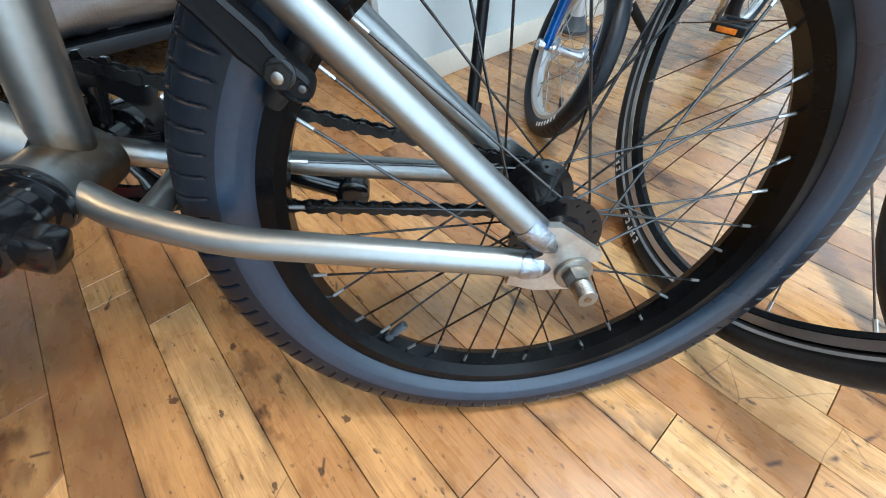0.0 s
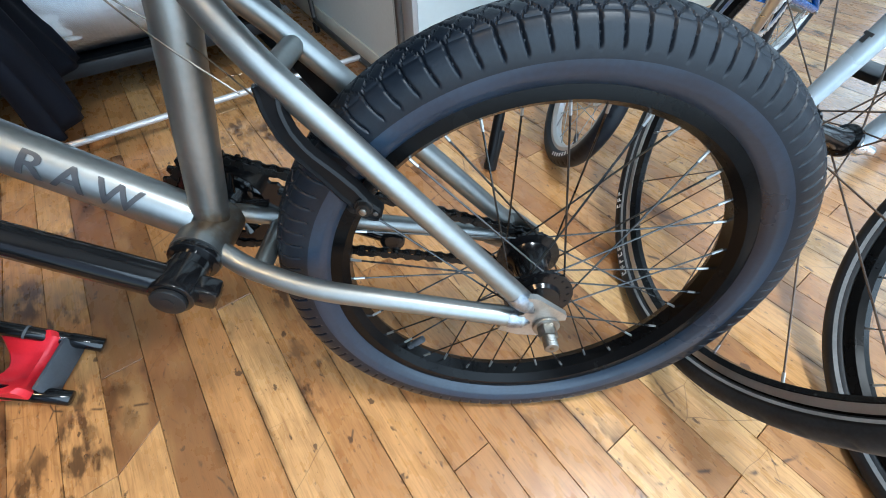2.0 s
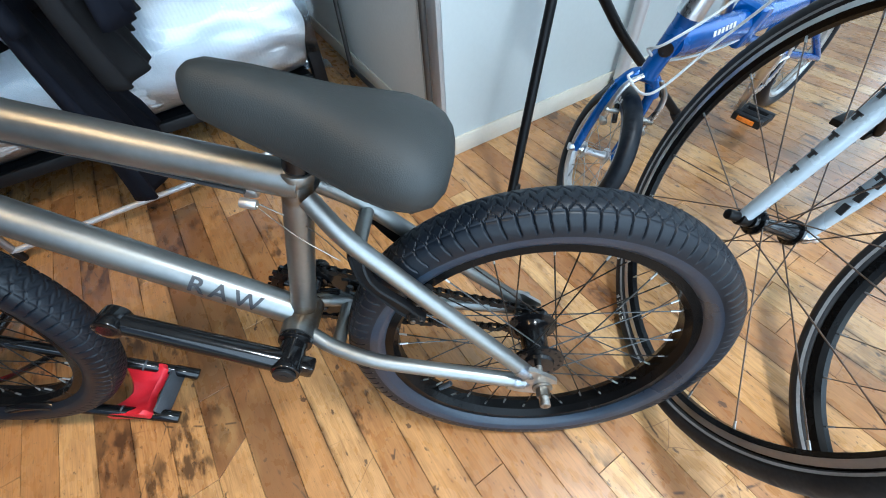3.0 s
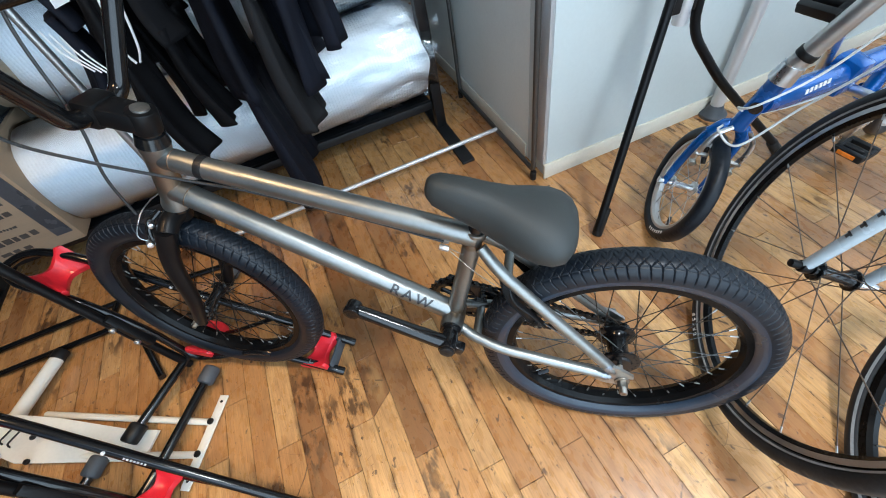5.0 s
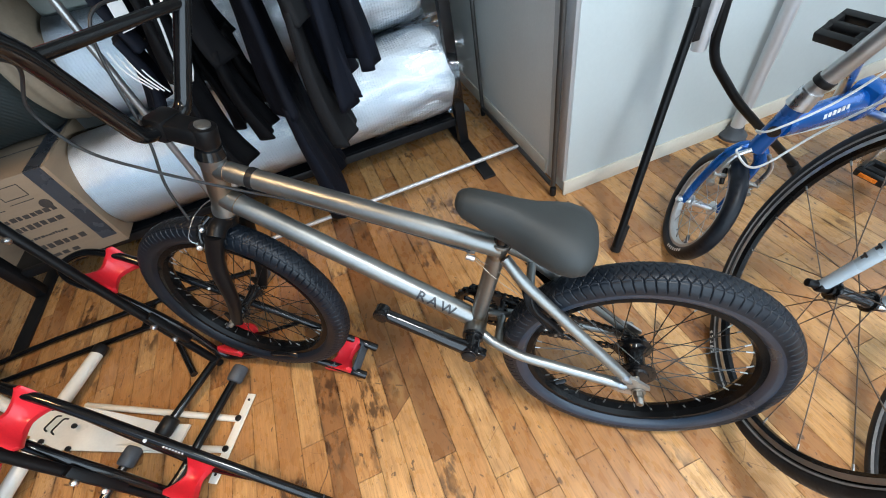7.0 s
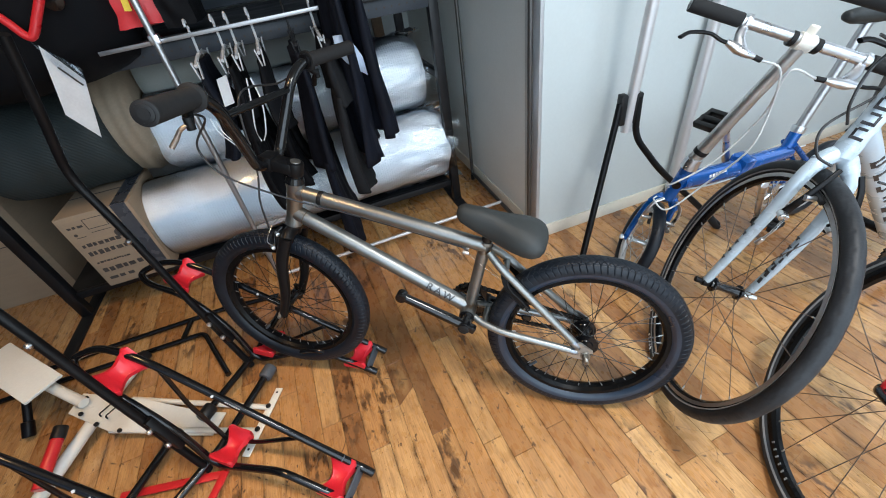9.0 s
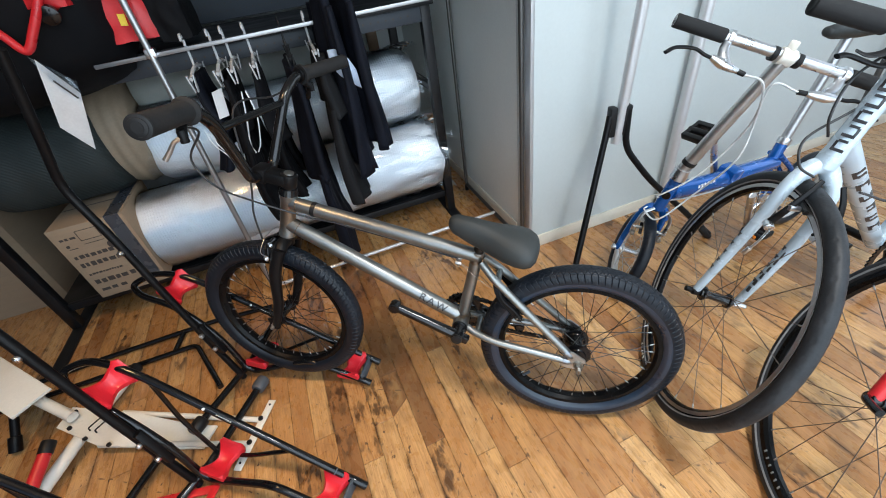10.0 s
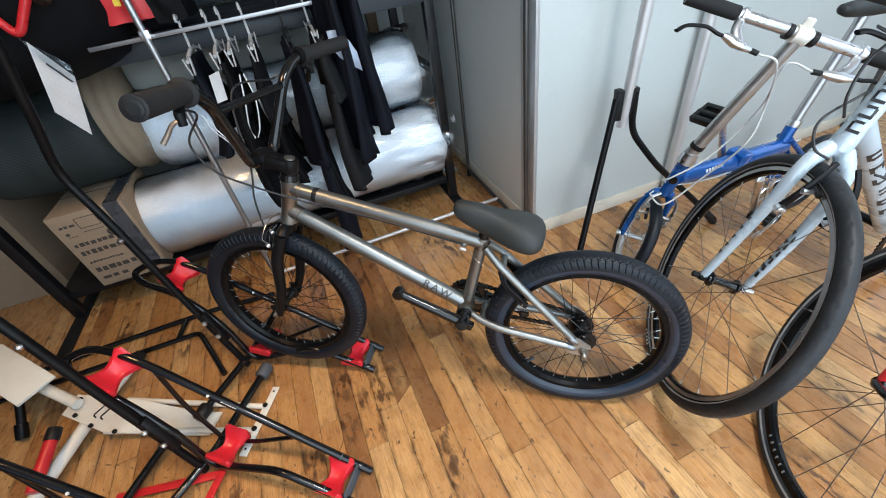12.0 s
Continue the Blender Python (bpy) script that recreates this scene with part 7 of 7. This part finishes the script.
        tube(bm, curve([c + nrm * 0.068, c + nrm * 0.066 - d * s * 0.030, c + nrm * 0.058 - d * s * 0.060, c + nrm * 0.070 - d * s * 0.100, c + nrm * 0.092 - d * s * 0.116], 6), 0.0068, 10, squash=0.6)
        part("lever_blade", bm, SATINBLACK, lev)
        bm = bmesh.new()
        rod(bm, c + nrm * 0.080 + d * s * 0.052, c + nrm * 0.083 + d * s * 0.074, 0.006, 10, soft=0.001)
        part("cable_boot", bm, PLASTIC, lev)
    c1 = l + d * (0.125 + 0.012) 
    nrm = inv.to_3x3() @ Vector((-0.42, -0.75, -0.52)).normalized()
    s1 = c1 + nrm * 0.083 + d * 0.074
    c2 = r - d * (0.125 + 0.012)
    s2 = c2 + nrm * 0.083 - d * 0.074
    wdir = lambda x, y, z: loc(x, y, z)
    for pts in ([s1, s1 + d * 0.05 + nrm * 0.01, wdir(0.405, 0.500, 0.660), wdir(0.385, 0.480, 0.560), wdir(0.315, 0.520, 0.420), wdir(0.235, 0.500, 0.345), (-0.04, 0.055, 0.20), (-0.022, 0.046, 0.205)],
                [s2, s2 - d * 0.06 + nrm * 0.005, wdir(0.400, 0.515, 0.640), wdir(0.330, 0.530, 0.500), wdir(0.240, 0.520, 0.430), wdir(0.225, 0.560, 0.400), wdir(0.29, 0.60, 0.36), wdir(0.45, 0.70, 0.35), wdir(0.62, 0.85, 0.37), wdir(0.72, 0.93, 0.36)]):
        bm = bmesh.new()
        tube(bm, curve(pts, 10), 0.0026, 8)
        part("cable", bm, GREYCABLE, bike)
    # main beam, hinge, seat mast
    f = Vector((0.772, 0.635, 0))
    h0 = Vector((0.272, 0.575, 0.405))

    def fr(s, z):
        return loc(*(h0 + f * s + Vector((0, 0, z - 0.405))))

    bm = bmesh.new()
    pts = [fr(0.0, 0.402), fr(0.06, 0.395), fr(0.22, 0.375), fr(0.30, 0.37), fr(0.50, 0.355)]
    tube(bm, pts, [0.021, 0.026, 0.028, 0.028, 0.024], 18, squash=1.15)
    beam = part("main_beam", bm, BLUE, bike)
    bm = bmesh.new()
    box(bm, (0, 0, 0), (0.055, 0.062, 0.085), 0.010)
    part("beam_hinge", bm, BLUE, beam, m=along(fr(0.26, 0.373), fr(0.30, 0.371)))
    bm = bmesh.new()
    for k in range(6):
        p = fr(0.095 + 0.013 * k, 0.391)
        q = inv.to_3x3() @ Vector((0.55, -0.72, 0.42)).normalized()
        box(bm, p + q * 0.0275, (0.008, 0.0015, 0.010), 0, along(fr(0.1, 0.39), fr(0.2, 0.39)).to_3x3().to_4x4() @ pose(0, 0, 0, -25, 0, 0))
    part("beam_print", bm, MARK, beam)
    bm = bmesh.new()
    tube(bm, [fr(0.44, 0.235), fr(0.505, 0.43)], 0.0185, 16)
    part("seat_tube", bm, BLUE, bike)
    bm = bmesh.new()
    clamp_ring(bm, fr(0.508, 0.435), fr(0.505, 0.43) - fr(0.44, 0.235), 0.021, 0.022)
    rod(bm, fr(0.49, 0.44), fr(0.54, 0.425), 0.005, 8)
    part("seat_clamp", bm, ALU, bike)
    bm = bmesh.new()
    tube(bm, [fr(0.505, 0.43), fr(0.618, 0.745)], 0.0148, 16)
    part("seat_post", bm, CHROME, bike)
    bm = bmesh.new()
    secs = []
    for s, half, top, low in ((-0.150, 0.008, 0.010, -0.006), (-0.143, 0.016, 0.015, -0.014), (-0.110, 0.020, 0.018, -0.024), (-0.050, 0.026, 0.018, -0.030), (0.0, 0.040, 0.019, -0.032), (0.050, 0.062, 0.022, -0.030), (0.090, 0.072, 0.024, -0.026), (0.112, 0.055, 0.020, -0.016), (0.120, 0.025, 0.012, -0.004)):
        secs.append([(s, math.cos(a) * half, (top + low) / 2 + math.sin(a) * (top - low) / 2) for a in [2 * math.pi * k / 20 for k in range(20)]])
    loft(bm, secs)
    bmesh.ops.recalc_face_normals(bm, faces=bm.faces)
    sp = h0 + f * 0.640
    part("saddle", bm, VINYL, bike, "black padded saddle", inv @ pose(sp.x, sp.y, 0.768, 0, 4, math.degrees(math.atan2(f.y, f.x))), sharp=60)
    for off in (-0.045, 0.045):
        side = inv.to_3x3() @ (Vector((-0.635, 0.772, 0)) * off)
        for name, p in (("chain_stay", fr(0.45, 0.26)), ("seat_stay", fr(0.49, 0.39))):
            bm = bmesh.new()
            tube(bm, [p + side * 0.4, fr(0.745, 0.165) + side], 0.009, 12)
            part(name, bm, BLUE, bike)
    yaw = math.degrees(math.atan2(f.y, f.x))
    rp = h0 + f * 0.745
    make_wheel("rear_wheel", bike, inv @ pose(rp.x, rp.y, 0.1595, 0, 0, yaw), 0.159, 0.019, 0.124, 0.113, 0.012, (0.022, 0.030, 0.012, 0.055), 20, RUBBER, SKINWALL, NIPPLE, "plain", 160, hub_mat=ALU)
    bp = h0 + f * 0.43
    base_m = inv @ pose(bp.x, bp.y, 0.245, 0, 0, yaw)
    bm = bmesh.new()
    toothed(bm, (0, -0.045, 0), 0.075, 40, 0.004, 5, 0.020, 0.060)
    part("chainring", bm, ALU, bike, m=base_m)
    upper, lower, hub = Vector((0.336, 0.667, 0.564)), Vector((0.662, 0.815, 0.100)), Vector((0.500, 0.745, 0.335))
    side = Vector((-0.635, 0.772, 0))
    bm = bmesh.new()
    for p, s in ((upper, 1), (lower, -1)):
        tube(bm, [inv @ (hub + side * 0.07 * s), inv @ (p - side * 0.045 * s)], [0.013, 0.009], 12)
    rod(bm, inv @ (hub - side * 0.07), inv @ (hub + side * 0.07), 0.012, 12)
    part("crank_set", bm, ALU, bike)
    for p, s, roll_by in ((upper, 1, -22), (lower, -1, 0)):
        bm = bmesh.new()
        for x in (-0.029, 0.029):
            box(bm, (x, 0, 0), (0.016, 0.078, 0.022), 0.003)
        for y in (-0.033, 0.033):
            box(bm, (0, y, 0), (0.050, 0.013, 0.020), 0.003)
        rod(bm, (0, -0.040, 0), (0, 0.040, 0), 0.011, 10)
        ped = part("pedal", bm, PLASTIC, bike, "black plastic cage pedal", m=inv @ pose(p.x, p.y, p.z, 0, roll_by, yaw))
        if s < 0:
            for x in (-0.0385, 0.0385):
                bm = bmesh.new()
                box(bm, (x, 0, 0), (0.003, 0.046, 0.012), 0.001)
                part("reflector", bm, ORANGE, ped, "amber reflector")
    return bike


build_folding()


# ---- display stand with splayed legs, and upright poles by the wall ----
def build_stand():
    st = thing("display_stand", "silver pole stand on two splayed black tube legs", "stand", Matrix())
    bm = bmesh.new()
    tube(bm, [(0.108, 0.800, 0.475), (0.140, 0.806, 1.2), (0.175, 0.812, 2.10)], 0.0185, 18)
    part("pole", bm, POLE, st)
    bm = bmesh.new()
    tube(bm, bent([(0.075, 0.775, 0.585), (0.068, 0.755, 0.520), (-0.009, 0.503, 0.020)], 0.05), 0.0115, 14)
    part("leg", bm, SATINBLACK, st)
    bm = bmesh.new()
    tube(bm, bent([(0.135, 0.800, 0.600), (0.140, 0.795, 0.460), (0.245, 0.805, 0.325), (0.536, 0.905, 0.018)], 0.05), 0.0115, 14)
    part("leg", bm, SATINBLACK, st)
    for a, b in (((-0.009, 0.501, 0.0), (0.006, 0.540, 0.080)), ((0.540, 0.907, 0.0), (0.490, 0.889, 0.065))):
        bm = bmesh.new()
        rod(bm, a, b, 0.0150, 14, soft=0.003)
        part("rubber_foot", bm, PLASTIC, st)
    for c in ((0.082, 0.782, 0.560), (0.130, 0.806, 0.560)):
        bm = bmesh.new()
        box(bm, c, (0.024, 0.034, 0.105), 0.004, pose(0, 0, 0, 0, 0, 25))
        part("clamp_plate", bm, PLASTIC, st)
    return st


build_stand()


def upright_pole(x, y, r, label):
    p = thing("upright_pole", label, "pole", Matrix())
    bm = bmesh.new()
    rod(bm, (x, y, 0.03), (x, y, 2.68), r, 20)
    part("tube", bm, POLE if r > 0.014 else DARKCHROME, p)
    bm = bmesh.new()
    spun(bm, [(0.0, -0.0), (0.045, 0.0), (0.045, 0.010), (0.030, 0.022), (0.024, 0.045), (0.0, 0.045)], 28, closed=False)
    bmesh.ops.recalc_face_normals(bm, faces=bm.faces)
    part("foot_disc", bm, CAPGREY, p, "dark rubber foot disc", m=Matrix.Translation((x, y, 0.0)) @ pose(0, 0, 0, 90, 0, 0))


upright_pole(0.378, 1.125, 0.0215, "silver floor-to-ceiling pole before the white wall")
wp = RM @ Vector((2.20, 0.66, 0))
upright_pole(wp.x, wp.y, 0.0130, "dark slim pole by the far wall")

lay_floor()
